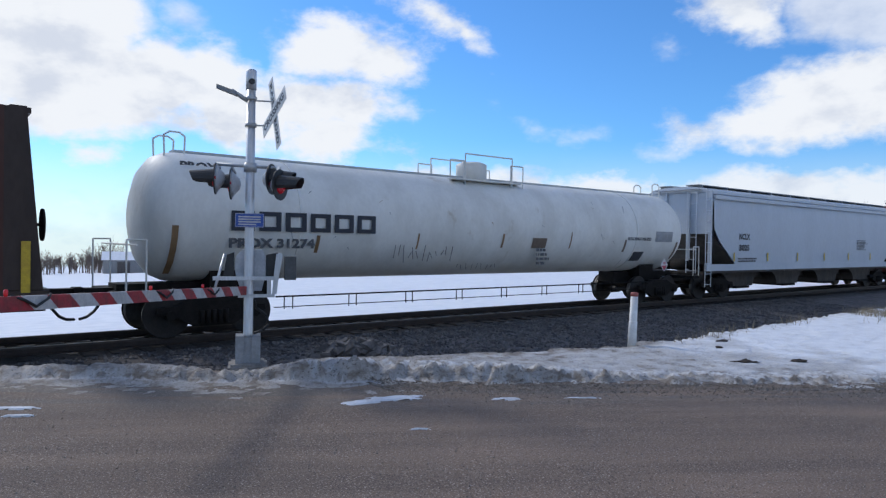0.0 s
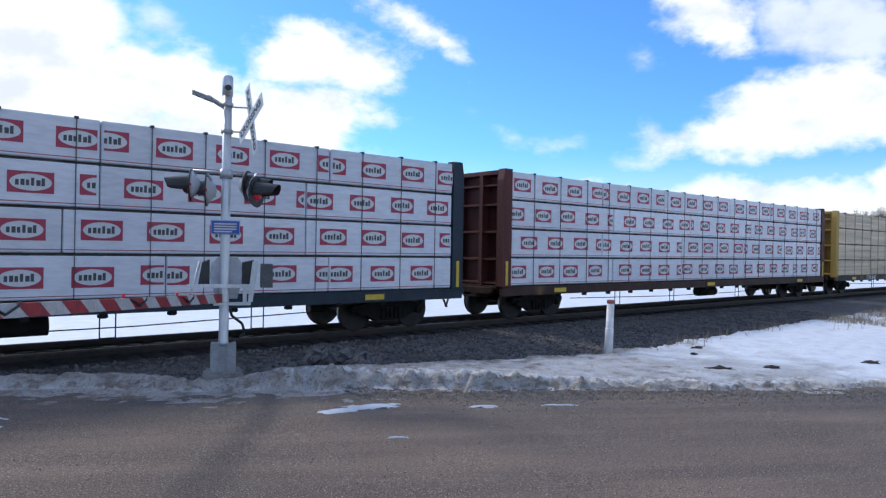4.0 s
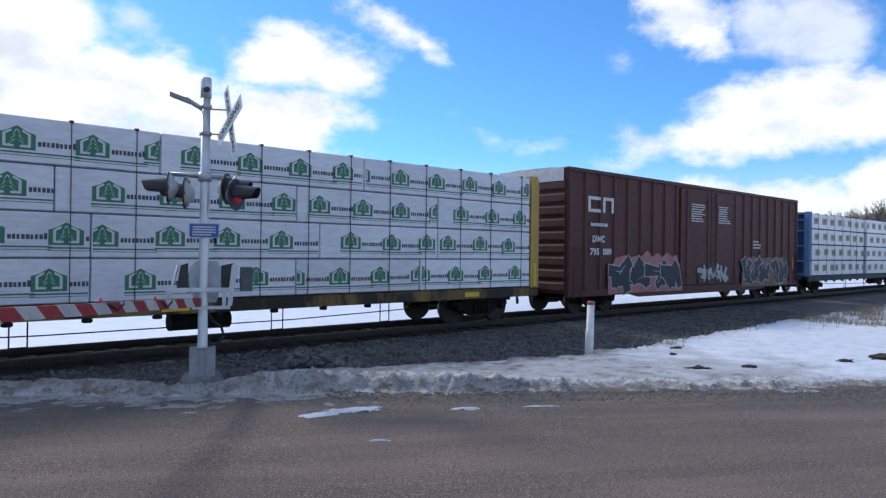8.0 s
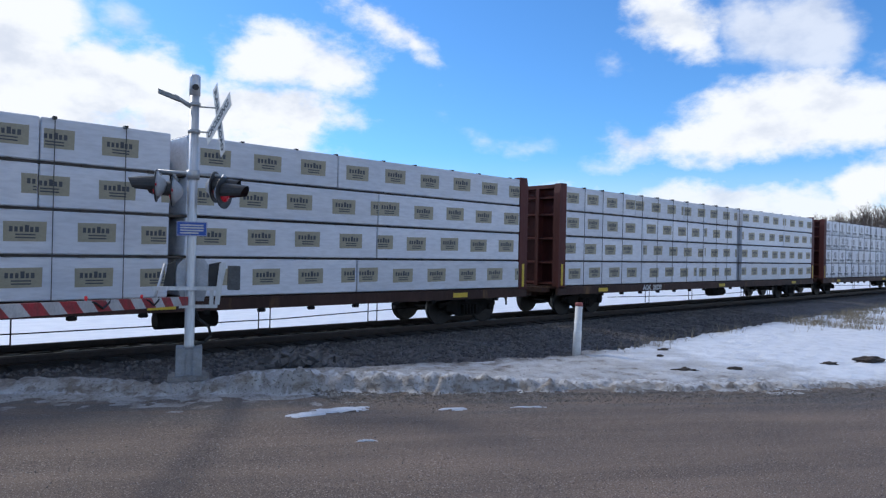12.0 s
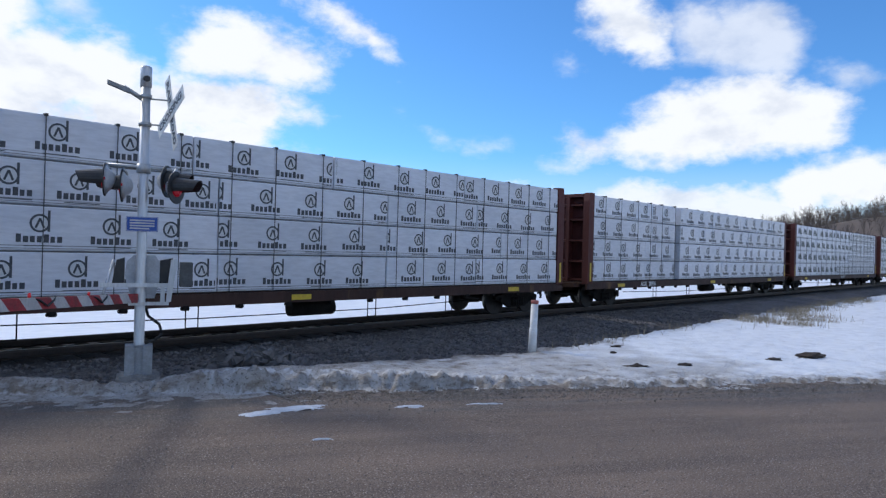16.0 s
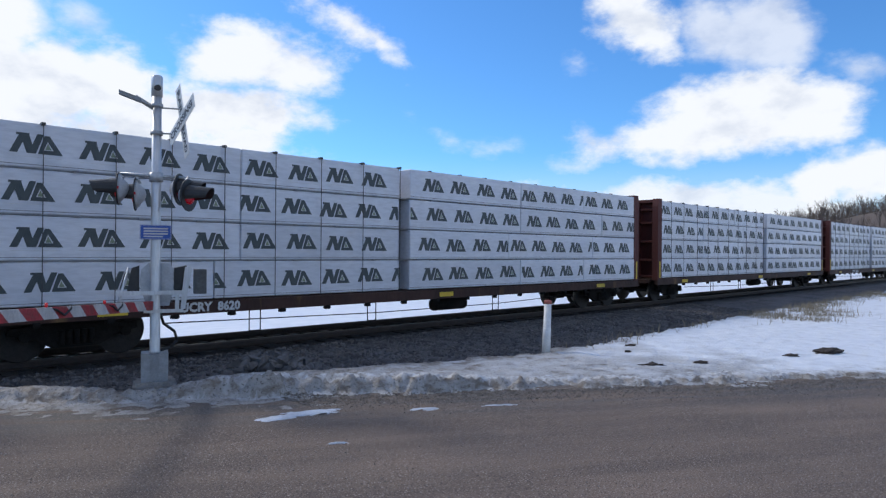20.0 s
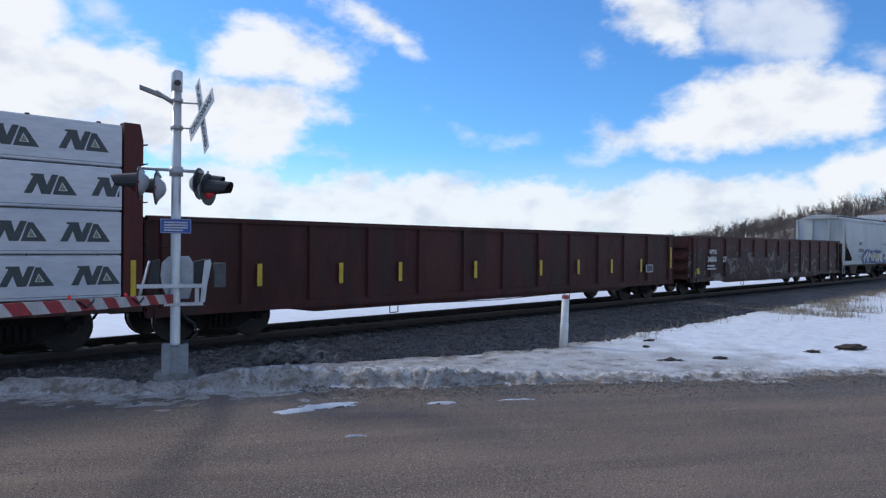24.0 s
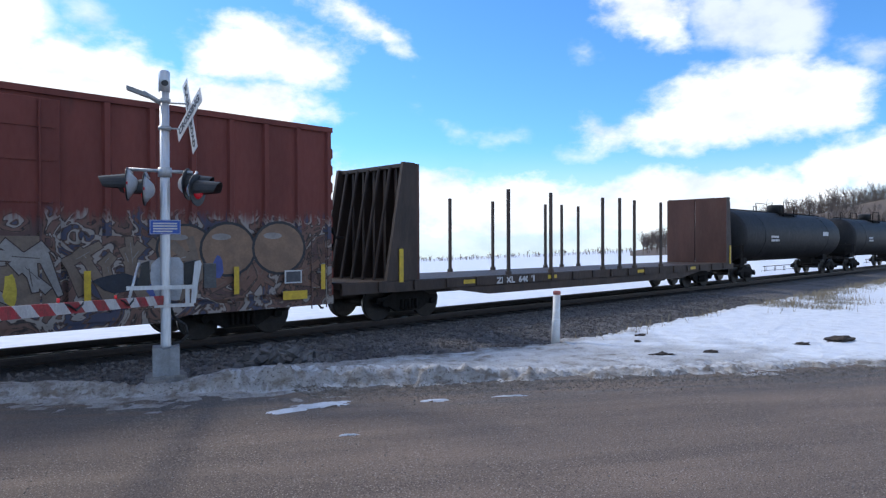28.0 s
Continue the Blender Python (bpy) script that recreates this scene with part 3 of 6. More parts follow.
def stones(name, count, area, size, seed, material, label, rest=True):
    """Loose broken stones, joined, lying on the bed."""
    rnd = random.Random(seed)
    co, fs = [], []
    for _ in range(count):
        x, y = area(rnd)
        s = size(rnd)
        if rest and ground_height(x, y) > bed_height(x, y) + .02:
            continue
        z = (max(bed_height(x, y), ground_height(x, y)) if rest else max(road_height(x, y), ground_height(x, y))) + s * 0.25
        turn = Euler((rnd.uniform(0, 6), rnd.uniform(0, 6), rnd.uniform(0, 6))).to_matrix()
        base = len(co)
        for p in ((1, 0, 0), (-1, 0, 0), (0, 1, 0), (0, -1, 0), (0, 0, 1), (0, 0, -1), (.7, .7, .4), (-.6, .5, -.6)):
            q = turn @ Vector((p[0] * s * rnd.uniform(.7, 1.1), p[1] * s * rnd.uniform(.6, 1), p[2] * s * rnd.uniform(.5, .9)))
            co.append((x + q.x, y + q.y, z + q.z * 0.8))
        for f in ((0, 6, 4), (6, 2, 4), (2, 1, 4), (1, 3, 4), (3, 0, 4), (0, 2, 6), (0, 5, 2), (2, 5, 7), (2, 7, 1), (7, 5, 1), (1, 5, 3), (3, 5, 0)):
            fs.append(tuple(base + k for k in f))
    me = bpy.data.meshes.new(name)
    me.from_pydata(co, [], fs)
    me.materials.append(material)
    return tagged(new(name, me), label, "stones", kind="stuff")


STONE = surface("broken_stone", (0.17, 0.158, 0.155), (0.075, 0.069, 0.067), 3, 0.9, 0, 0.4, 30)
stones("ballast_stones", 17000, lambda r: (r.uniform(0, 30), 8.5 + r.random() ** 0.8 * 5.3), lambda r: r.uniform(0.02, 0.058), 1, STONE,
       "dark angular ballast stones strewn beside the rails")
stones("rock_heap", 900, lambda r: (lambda x: (x, 9.75 - 0.55 * (x - 6.0) + r.gauss(0, 0.40)))(r.gauss(6.1, 1.3)), lambda r: r.uniform(0.05, 0.18), 2, surface("grey_rock", (0.15, 0.142, 0.142), (0.055, 0.052, 0.052), 3, 0.9, 0, 0.5, 20),
       "heap of dark broken rocks beside the signal mast")
stones("road_gravel", 9000, lambda r: (lambda x: (x, bank_line(x) - abs(r.gauss(0, 0.5)) - 0.06))(5.2 + 17 * r.random() ** 1.5), lambda r: r.uniform(0.006, 0.020), 3, surface("road_grit", (0.30, 0.265, 0.23), (0.12, 0.10, 0.085), 9, 0.9, 0, 0.3),
       "loose gravel along the edge of the road", False)

stones("road_pebbles", 8000, lambda r: (lambda d, a: (math.sin(a) * d, math.cos(a) * d))(3.2 + 6.0 * r.random() ** 1.6, radians(r.uniform(5, 88))), lambda r: 0.003 + 0.011 * r.random() ** 3, 4, surface("pale_pebble", (0.34, 0.30, 0.26), (0.16, 0.135, 0.115), 9, 0.9, 0, 0.3),
       "small pebbles scattered over the road", False)


# ---- the railway track ----
def rail_line(y, name):
    t = thing(name, "long rusty steel rail with a worn bright head", "rail", "rails of the track", "structure")
    bm = B()
    prism(bm, [(y - .07, -.17), (y + .07, -.17), (y + .07, -.155), (y + .012, -.14), (y + .012, -.05), (y - .012, -.05), (y - .012, -.14), (y - .07, -.155)], "x", -700, 900)
    part("web", bm, RAIL, t)
    bm = B()
    box(bm, -700, 900, y - .036, y + .036, -.05, -.008)
    part("head", bm, SHINE, t, "bright worn rail head")


for y in (TRACK - 0.755, TRACK + 0.755):
    rail_line(y, "rail")
track = thing("railway_ties", "dark creosoted wooden railway ties", "ties", kind="structure")
tie = mesh_of("tie", box(B(), -.11, .11, -1.28, 1.28, -.16, 0), TIE)
for k in range(-14, 110):
    o = part("tie", tie, None, track)
    o.location = (k * 0.53 + random.uniform(-.03, .03), TRACK, -.175)


# ---- the crossing signal ----
MAST = Vector((4.24, 10.37, 0.0))


def crossing_signal():
    t = thing("crossing_signal", "aluminium railway crossing mast with red lights and crossbuck", "crossing signal", at=Matrix.Translation(MAST))
    right = Vector((0.926, -0.378, 0))         # across the picture, along the lamp arm
    out = Vector((-0.378, -0.926, 0))          # towards the viewer
    up = Vector((0, 0, 1))

    def at(r, o, z):
        return right * r + out * o + up * z

    def block(bm, r0, r1, o0, o1, z0, z1, mi=0):
        v = [bm.verts.new(at(r, o, z)) for r in (r0, r1) for o in (o0, o1) for z in (z0, z1)]
        for f in ((0, 1, 3, 2), (4, 6, 7, 5), (0, 4, 5, 1), (2, 3, 7, 6), (0, 2, 6, 4), (1, 5, 7, 3)):
            bm.faces.new([v[i] for i in f]).material_index = mi

    bm = B()
    block(bm, -.30, .30, -.30, .30, -.25, .06)
    block(bm, -.26, .26, -.26, .26, .06, .10)
    part("footing", bm, CONCRETE, t, "stained concrete footing")
    bm = B()
    for s0, s1 in ((-.19, -.06), (.06, .19)):
        block(bm, s0, s1, -.17, .17, .10, .53)
    block(bm, -.06, .06, -.13, .13, .10, .50)
    part("base_casting", bm, GREY, t, "grey cast junction base")
    bm = B()
    lathe(bm, [(.5, .085), (.55, .075), (2.2, .072), (4.62, .068)], 20, "z")
    part("mast", bm, ALU, t)
    bm = B()
    lathe(bm, [(4.42, .082), (4.72, .082), (4.74, .06)], 20, "z")
    part("bell_cap", bm, ALU, t, "pale cap at the mast's top")
    bm = B()
    lathe(bm, [(-.02, .045), (.03, .05), (.045, .02)], 14, "y", at(0.01, .075, 4.54))
    part("bell_gong", bm, BLACK, t, "dark round opening")
    for z in (4.28, 3.86):
        bm = B()
        lathe(bm, [(z - .03, .09), (z + .03, .09)], 16, "z")
        part("clamp", bm, STEEL, t)
    # street light arm that looks out to the side
    bm = B()
    a, b = at(-.05, .02, 4.24), at(-.30, .06, 4.38)
    tube(bm, a, b, .035, 8)
    part("lamp_arm", bm, STEEL, t)
    bm = B()
    p, q = at(-.22, .05, 4.33), at(-.52, .10, 4.42)
    wide = out * 0.09
    for s in (-.03, .03):
        bm.faces.new([bm.verts.new(v + up * s) for v in (p - wide * .7, p + wide * .7, q + wide * .5, q - wide * .5)])
    vs = list(bm.verts)
    for k in range(4):
        bm.faces.new((vs[k], vs[(k + 1) % 4], vs[4 + (k + 1) % 4], vs[4 + k]))
    part("lamp_head", bm, GREY, t, "flat grey lamp head")
    # crossbuck
    cb_r = (right * 0.27 + out * 0.963).normalized()
    centre = at(.36, .05, 4.07)
    for z, r in ((4.25, .33), (3.86, .22)):
        bm = B()
        tube(bm, at(.06, .02, z), at(r, .05, z), .012, 6)
        part("sign_bracket", bm, STEEL, t)
    face = cb_r.cross(up).normalized()
    if face.dot(out) < 0:
        face = -face
    for i, ang in enumerate((radians(113), radians(23))):
        u = cb_r * math.cos(ang) + up * math.sin(ang)
        v = face.cross(u).normalized()
        o = centre + face * (0.012 * i)
        bm = B()
        pts = [o + u * a + v * b for a, b in ((-.61, -.115), (.61, -.115), (.61, .115), (-.61, .115))]
        back = [p - face * .006 for p in pts]
        va, vb = [bm.verts.new(p) for p in pts], [bm.verts.new(p) for p in back]
        bm.faces.new(va), bm.faces.new(vb[::-1])
        for k in range(4):
            bm.faces.new((va[k], vb[k], vb[(k + 1) % 4], va[(k + 1) % 4]))
        blade = part("crossbuck_blade", bm, WHITE, t, "white crossbuck blade with black letters")
        for text, shift in ((("RAIL", .33), ("ROAD", -.33)) if i == 0 else (("CROSSING", 0.0),)):
            d = -u if i == 0 else u
            m = Matrix((d, face.cross(d), face)).transposed().to_4x4()
            m.translation = o + face * .004 + u * shift
            lettering(text, .15, m, INK["dark"], blade, width=0.44 if i == 0 else 1.05)
    # flashing light arms
    bm = B()
    tube(bm, at(-.50, 0, 3.22), at(.40, 0, 3.20), .026, 10)
    part("light_arm", bm, STEEL, t)
    bm = B()
    lathe(bm, [(3.12, .10), (3.26, .10)], 16, "z")
    part("arm_clamp", bm, STEEL, t)

    def flasher(r, o, z, aim, lit):
        aim = Vector(aim).normalized()
        sidew = aim.cross(up).normalized()
        m = Matrix((sidew, up, aim)).transposed().to_4x4()
        m.translation = at(r, o, z)
        bm = B()
        lathe(bm, [(-.012, .245), (0, .25), (.006, .245)], 20, "z")
        backplate = part("light_backplate", bm, BLACK, t, "round black backplate")
        backplate.matrix_local = m
        bm = B()
        lathe(bm, [(-.15, .03), (-.13, .09), (-.06, .16), (-.013, .225)], 20, "z")
        part("lamp_housing", bm, HOUSING, backplate, "pale grey dished lamp housing")
        bm = B()
        seg = 18
        for k in range(seg - 6):
            a0, a1 = math.radians(-25 + k * 230 / (seg - 6)), math.radians(-25 + (k + 1) * 230 / (seg - 6))
            r0, r1 = .150, .105
            for rr in (0, .008):
                bm.faces.new([bm.verts.new(p) for p in ((math.cos(a0) * (r0 + rr), math.sin(a0) * (r0 + rr), .006), (math.cos(a1) * (r0 + rr), math.sin(a1) * (r0 + rr), .006),
                                                       (math.cos(a1) * (r1 + rr), math.sin(a1) * (r1 + rr), .34 + .05 * math.sin(a1)), (math.cos(a0) * (r1 + rr), math.sin(a0) * (r1 + rr), .34 + .05 * math.sin(a0)))])
        part("lamp_hood", bm, BLACK, backplate, "long black hood")
        bm = B()
        lathe(bm, [(.008, .145), (.03, .13), (.045, .07)], 18, "z")
        part("red_lens", bm, REDLAMP if lit else REDLENS, backplate, "red glass lens")
        bm = B()
        tube(bm, at(r, o, z) - aim * .07 + up * .16, at(r, o * .4, 3.21), .022, 8)
        part("lamp_hanger", bm, STEEL, t)
        if not lit:
            part("rim_light", lathe(B(), [(-.03, .022), (-.005, .022)], 8, "z", (-.21, .0, 0)), REDLAMP, backplate, "small lit red side light")

    flasher(-.52, .06, 2.99, right * -1 - out * .08, False)
    flasher(-.29, -.02, 2.92, right * -1 - out * .10, False)
    flasher(.34, -.04, 3.02, right * .92 + out * .40, True)
    flasher(.46, .16, 2.92, right * .86 + out * .52, True)
    # blue notice
    bm = B()
    block(bm, -.22, .22, .085, .095, 2.24, 2.46)
    sign = part("notice_sign", bm, SIGNBLUE, t, "small blue notice sign with white lines")
    bm = B()
    for z in (2.405, 2.365, 2.325, 2.285):
        block(bm, -.17, .17 if z != 2.285 else .10, .0975, .099, z - .011, z + .011)
    for a in ((-.215, .215, 2.45, 2.456), (-.215, .215, 2.245, 2.251), (-.215, -.209, 2.245, 2.456), (.209, .215, 2.245, 2.456)):
        block(bm, a[0], a[1], .0975, .099, a[2], a[3])
    part("sign_print", bm, INK["white"], sign)
    # gate machine and counterweight frame
    bm = B()
    prof = [(-.22, 1.60), (-.20, 1.78), (-.10, 1.88), (.20, 1.88), (.26, 1.78), (.26, 1.46), (.20, 1.22), (-.12, 1.22), (-.20, 1.46)]
    va = [bm.verts.new(at(r, -.12, z)) for r, z in prof]
    vb = [bm.verts.new(at(r, -.42, z)) for r, z in prof]
    bm.faces.new(va), bm.faces.new(vb[::-1])
    for k in range(len(prof)):
        bm.faces.new((va[k], vb[k], vb[(k + 1) % len(prof)], va[(k + 1) % len(prof)]))
    part("gate_machine", bm, HOUSING, t, "pale grey gate drive housing")
    for r0, r1, lean_ in ((-.40, -.23, .06), (.27, .45, -.06)):
        bm = B()
        va = [bm.verts.new(at(r, -.10, z)) for r, z in ((r0, 1.42), (r1, 1.42), (r1, 1.84), (r0 + lean_ if lean_ > 0 else r0, 1.80))]
        vb = [bm.verts.new(v.co - out * .30) for v in va]
        bm.faces.new(va), bm.faces.new(vb[::-1])
        for k in range(4):
            bm.faces.new((va[k], vb[k], vb[(k + 1) % 4], va[(k + 1) % 4]))
        part("machine_cover", bm, BLACK, t, "dark side cover of the gate drive")
    bm = B()
    block(bm, -.54, .40, .09, .14, 1.405, 1.465)
    part("support_bar", bm, ALU, t)
    bm = B()
    for o in (.10,):
        tube(bm, at(-.50, o, 1.30), at(-.38, -.25, 1.80), .022, 8)
    part("support_arm", bm, ALU, t)
    bm = B()
    prism_pts = [(.36, 1.18), (.43, 1.18), (.46, 1.45), (.52, 1.78), (.50, 1.84), (.42, 1.82), (.38, 1.45)]
    va = [bm.verts.new(at(r, .08, z)) for r, z in prism_pts]
    vb = [bm.verts.new(at(r, .02, z)) for r, z in prism_pts]
    bm.faces.new(va), bm.faces.new(vb[::-1])
    for k in range(len(va)):
        bm.faces.new((va[k], vb[k], vb[(k + 1) % len(va)], va[(k + 1) % len(va)]))
    part("counterweight_arm", bm, ALU, t)
    bm = B()
    block(bm, .56, .74, -.34, -.02, 1.40, 1.78)
    part("counterweight", bm, DARKGREY, t, "grey stacked counterweight plates")
    bm = B()
    block(bm, -.16, .40, .06, .10, 1.13, 1.18)
    block(bm, .28, .34, .05, .09, 1.18, 1.40)
    part("lower_bracket", bm, ALU, t)
    bm = B()
    pts = [at(.05, -.05, 1.2), at(.12, -.1, .95), at(.28, -.12, .82), at(.32, -.1, .68), at(.22, -.06, .58), at(.08, -.03, .55)]
    pipe(bm, pts, .022, 8)
    part("cable_conduit", bm, HOSE, t, "black flexible conduit")
    # the lowered gate arm
    tip = Vector((0.53, 6.2, 1.53)) - MAST
    root = at(-.05, .10, 1.24)
    run = (tip - root)
    length = run.length
    d = run.normalized()
    sidew = d.cross(up).normalized()
    upw = sidew.cross(d)
    seg = 17
    for k in range(seg):
        a, b = length * k / seg, length * (k + 1) / seg
        slant = .085
        bm = B()
        ha, hb = .068 - .008 * k / seg, .068 - .008 * (k + 1) / seg
        vs = []
        for s in (-.02, .02):
            for q, h, sl in ((a, ha, slant), (b, hb, slant)):
                for zz in (-1, 1):
                    vs.append(bm.verts.new(root + d * (q + (sl * zz if 0 < q < length else 0)) + upw * zz * h + sidew * s))
        for f in ((0, 1, 3, 2), (4, 6, 7, 5), (0, 4, 5, 1), (2, 3, 7, 6), (0, 2, 6, 4), (1, 5, 7, 3)):
            bm.faces.new([vs[i] for i in f])
        part("gate_stripe", bm, GATERED if k % 2 == 0 else GATEWHITE, t, "red reflective stripe" if k % 2 == 0 else "white reflective stripe")
    for q in (.985, .56, .30):
        p = root + d * length * q + upw * .10
        bm = B()
        lathe(bm, [(-.04, .012), (-.02, .017), (.008, .017), (.015, .010)], 12, "z", p)
        part("gate_lamp", bm, GATELAMP, t, "small red gate lamp")
        bm = B()
        c = root + d * length * q
        pipe(bm, [c + upw * .06 + d * -.06, c + d * -.18 + upw * .03 - sidew * .03, c + d * -.32 - upw * .03 - sidew * .04, c + d * -.48 + upw * .03 - sidew * .03, c + d * -.56 + upw * .07], .012, 6)
        part("lamp_cable", bm, HOSE, t)
    return t


def lettering(text, size, m, material, parent, width=None, name="lettering"):
    """Flat letters in the built-in font, as a mesh, with x along the line of writing."""
    cu = bpy.data.curves.new(name, "FONT")
    cu.body, cu.size, cu.align_x, cu.align_y, cu.extrude, cu.resolution_u, cu.offset = text, size, "CENTER", "CENTER", 0.0, 2, size * 0.045
    tmp = bpy.data.objects.new(name, cu)
    me = bpy.data.meshes.new_from_object(tmp)
    bpy.data.objects.remove(tmp)
    bpy.data.curves.remove(cu)
    xs_ = [v.co.x for v in me.vertices]
    if width and xs_:
        k = width / (max(xs_) - min(xs_))
        for v in me.vertices:
            v.co.x *= k
    me.materials.clear()
    me.materials.append(material)
    ob = new(name, me)
    ob.parent = parent
    ob.matrix_local = m
    return ob


crossing_signal()

# ---- marker post ----
marker = thing("marker_post", "white round plastic marker post with a red top band", "marker post", at=pose(11.45, 8.33, 0, 0, 3.0, 0))
part("post", lathe(B(), [(-.3, .085), (1.02, .075)], 16, "z"), WHITE, marker)
part("sleeve", lathe(B(), [(-.05, .088), (.50, .086), (.52, .08)], 16, "z"), WHITE, marker, "thicker lower sleeve")
for z_, a_ in ((.84, 2.4), (.72, 2.6), (.30, 2.3)):
    part("scuff", box(B(), -.006, .006, -.0785 - .008, -.07, z_, z_ + .05), INK["dark"], marker, "dark scuff").rotation_euler = (0, 0, a_ - 1.9)
part("band", lathe(B(), [(1.02, .078), (1.09, .078), (1.10, .05)], 16, "z"), surface("faded_red", (0.42, 0.12, 0.10), None, 6, 0.6), marker, "faded red band")


# ---- rolling stock: x along the car, the near side at -y, z from the rail top ----
HALF = 1.554
SPEED = 17.3
CARS, WHEELSETS = [], []


def car_at(name, label, category, centre, group=""):
    c = thing(name, label, category, group, at=Matrix.Translation((centre, TRACK, 0)))
    CARS.append((c, centre))
    return c


def shared(key, make, cache={}):
    if key not in cache:
        cache[key] = make()
    return cache[key]


def side_frame():
    bm = B()
    pts = [(-1.15, .50), (-1.12, .62), (-.80, .64), (-.45, .80), (.45, .80), (.80, .64), (1.12, .62), (1.15, .50), (.75, .40), (.42, .22), (-.42, .22), (-.75, .40)]
    prism(bm, pts, "y", -.07, .07)
    for k in range(-2, 3):
        tube(bm, (k * .13, -.1, .27), (k * .13, -.1, .55), .05, 8)
    for s in (-1, 1):
        tube(bm, (s * .89, -.16, .46), (s * .89, .05, .46), .10, 10)
    return mesh_of("side_frame", bm, GRIME)


def wheel_mesh():
    bm = B()
    for s in (-1, 1):
        y = s * .755
        lathe(bm, [(y - s * .095, .44), (y - s * .07, .455)], 28, "y", mi=1)
        lathe(bm, [(y - s * .07, .457), (y + s * .06, .457)], 28, "y", mi=1)
        lathe(bm, [(y - s * .072, .42), (y - s * .03, .38), (y - s * .0, .20), (y - s * .09, .15), (y - s * .09, .05)], 28, "y")
        lathe(bm, [(y + s * .061, .43), (y + s * .075, .49), (y + s * .085, .48)], 28, "y")
    tube(bm, (0, -1.05, 0), (0, 1.05, 0), .085, 12)
    return mesh_of("wheelset", bm, [WHEEL, TREAD])


def truck(car, x):
    t = new("truck")
    t.parent, t.location = car, (x, 0, 0)
    tagged(t, "dark cast-steel truck")
    for s in (-1, 1):
        o = part("side_frame", shared("frame", side_frame), None, t)
        o.location = (0, s * 1.02, 0)
        if s > 0:
            o.rotation_euler = (0, 0, math.pi)
    bolster = shared("bolster", lambda: mesh_of("bolster", box(B(), -.2, .2, -1.0, 1.0, .45, .80), GRIME))
    part("bolster", bolster, None, t)
    for s in (-1, 1):
        o = part("wheelset", shared("wheels", wheel_mesh), None, t)
        o.location = (s * .89, 0, .457)
        WHEELSETS.append(o)


def coupler(car, x, s):
    """Draft gear, coupler head and hoses at one end; s is the way it points."""
    def make():
        bm = B()
        box(bm, -.9, 0, -.12, .12, .72, 1.0)
        box(bm, -.05, .16, -.17, .17, .70, 1.02, 0, .03)
        return mesh_of("coupler", bm, GRIME)
    o = part("coupler", shared("coupler", make), None, car)
    o.location = (x, 0, 0)
    o.rotation_euler = (0, 0, 0 if s > 0 else math.pi)

    def hose():
        bm = B()
        pts = [(-.55, -.34, .84), (-.46, -.36, .66), (-.32, -.30, .48), (-.16, -.15, .39), (0, 0, .37)]
        pipe(bm, pts, .03, 6)
        return mesh_of("air_hose", bm, HOSE)
    o = part("air_hose", shared("hose", hose), None, car)
    o.location = (x, 0, 0)
    o.rotation_euler = (0, 0, 0 if s > 0 else math.pi)


def running_gear(car, half, inset, reach):
    for s in (-1, 1):
        truck(car, s * (half - inset))
        coupler(car, s * reach, s)


def ladder(car, x, y, z0, z1, along="x", w=.42, mat=None):
    bm = B()
    d = (lambda k: (x + k, y)) if along == "x" else (lambda k: (x, y + k))
    for k in (-w / 2, w / 2):
        tube(bm, (*d(k), z0), (*d(k), z1), .016, 5)
    n = max(2, round((z1 - z0) / .38))
    for i in range(n):
        z = z0 + .1 + (z1 - z0 - .15) * i / (n - 1)
        tube(bm, (*d(-w / 2), z), (*d(w / 2), z), .012, 5)
    part("ladder", bm, mat or DUSTY, car)


def plate(car, x0, x1, z0, z1, material, name="data_panel", y=None, label="", parent=None):
    y = -HALF - .006 if y is None else y
    bm = B()
    box(bm, x0, x1, y - .004, y, z0, z1)
    return part(name, bm, material, parent or car, label)


def words(car, text, x, z, size, material, y=None, width=None):
    y = -HALF - .012 if y is None else y
    return lettering(text, size, pose(x, y, z, 90, 0, 0), material, car, width)


def lines(car, x, z, w, n, material, pitch=.085, h=.045, y=None, seed=1):
    """Writing too small to read, as bars."""
    r = random.Random(seed)
    y = -HALF - .008 if y is None else y
    bm = B()
    for k in range(n):
        a = x
        end = x + w * r.uniform(.65, 1)
        while a < end:
            b = min(end, a + r.uniform(.05, .20))
            box(bm, a, b, y - .003, y, z - k * pitch - h / 2, z - k * pitch + h / 2)
            a = b + .025
    return tagged(part("stencil", bm, material, car), kind="stuff")


# -- prints on wrapped lumber: flat shapes laid 4 mm proud of the wrap --
def flat(bm, pts, y, mi):
    f = bm.faces.new([bm.verts.new((u, y, v)) for u, v in pts])
    f.material_index = mi


def oval(bm, cx, cz, a, b, y, mi, seg=14):
    flat(bm, [(cx + a * math.cos(k * math.tau / seg), cz + b * math.sin(k * math.tau / seg)) for k in range(seg)], y, mi)


def bar(bm, x0, x1, z0, z1, y, mi):
    flat(bm, [(x0, z0), (x1, z0), (x1, z1), (x0, z1)], y, mi)


def slash(bm, x0, z0, x1, z1, t, y, mi):
    """A stroke of thickness t."""
    dx, dz = x1 - x0, z1 - z0
    k = t / 2 / max(1e-6, math.hypot(dx, dz))
    nx, nz = -dz * k, dx * k
    flat(bm, [(x0 + nx, z0 + nz), (x0 - nx, z0 - nz), (x1 - nx, z1 - nz), (x1 + nx, z1 + nz)], y, mi)


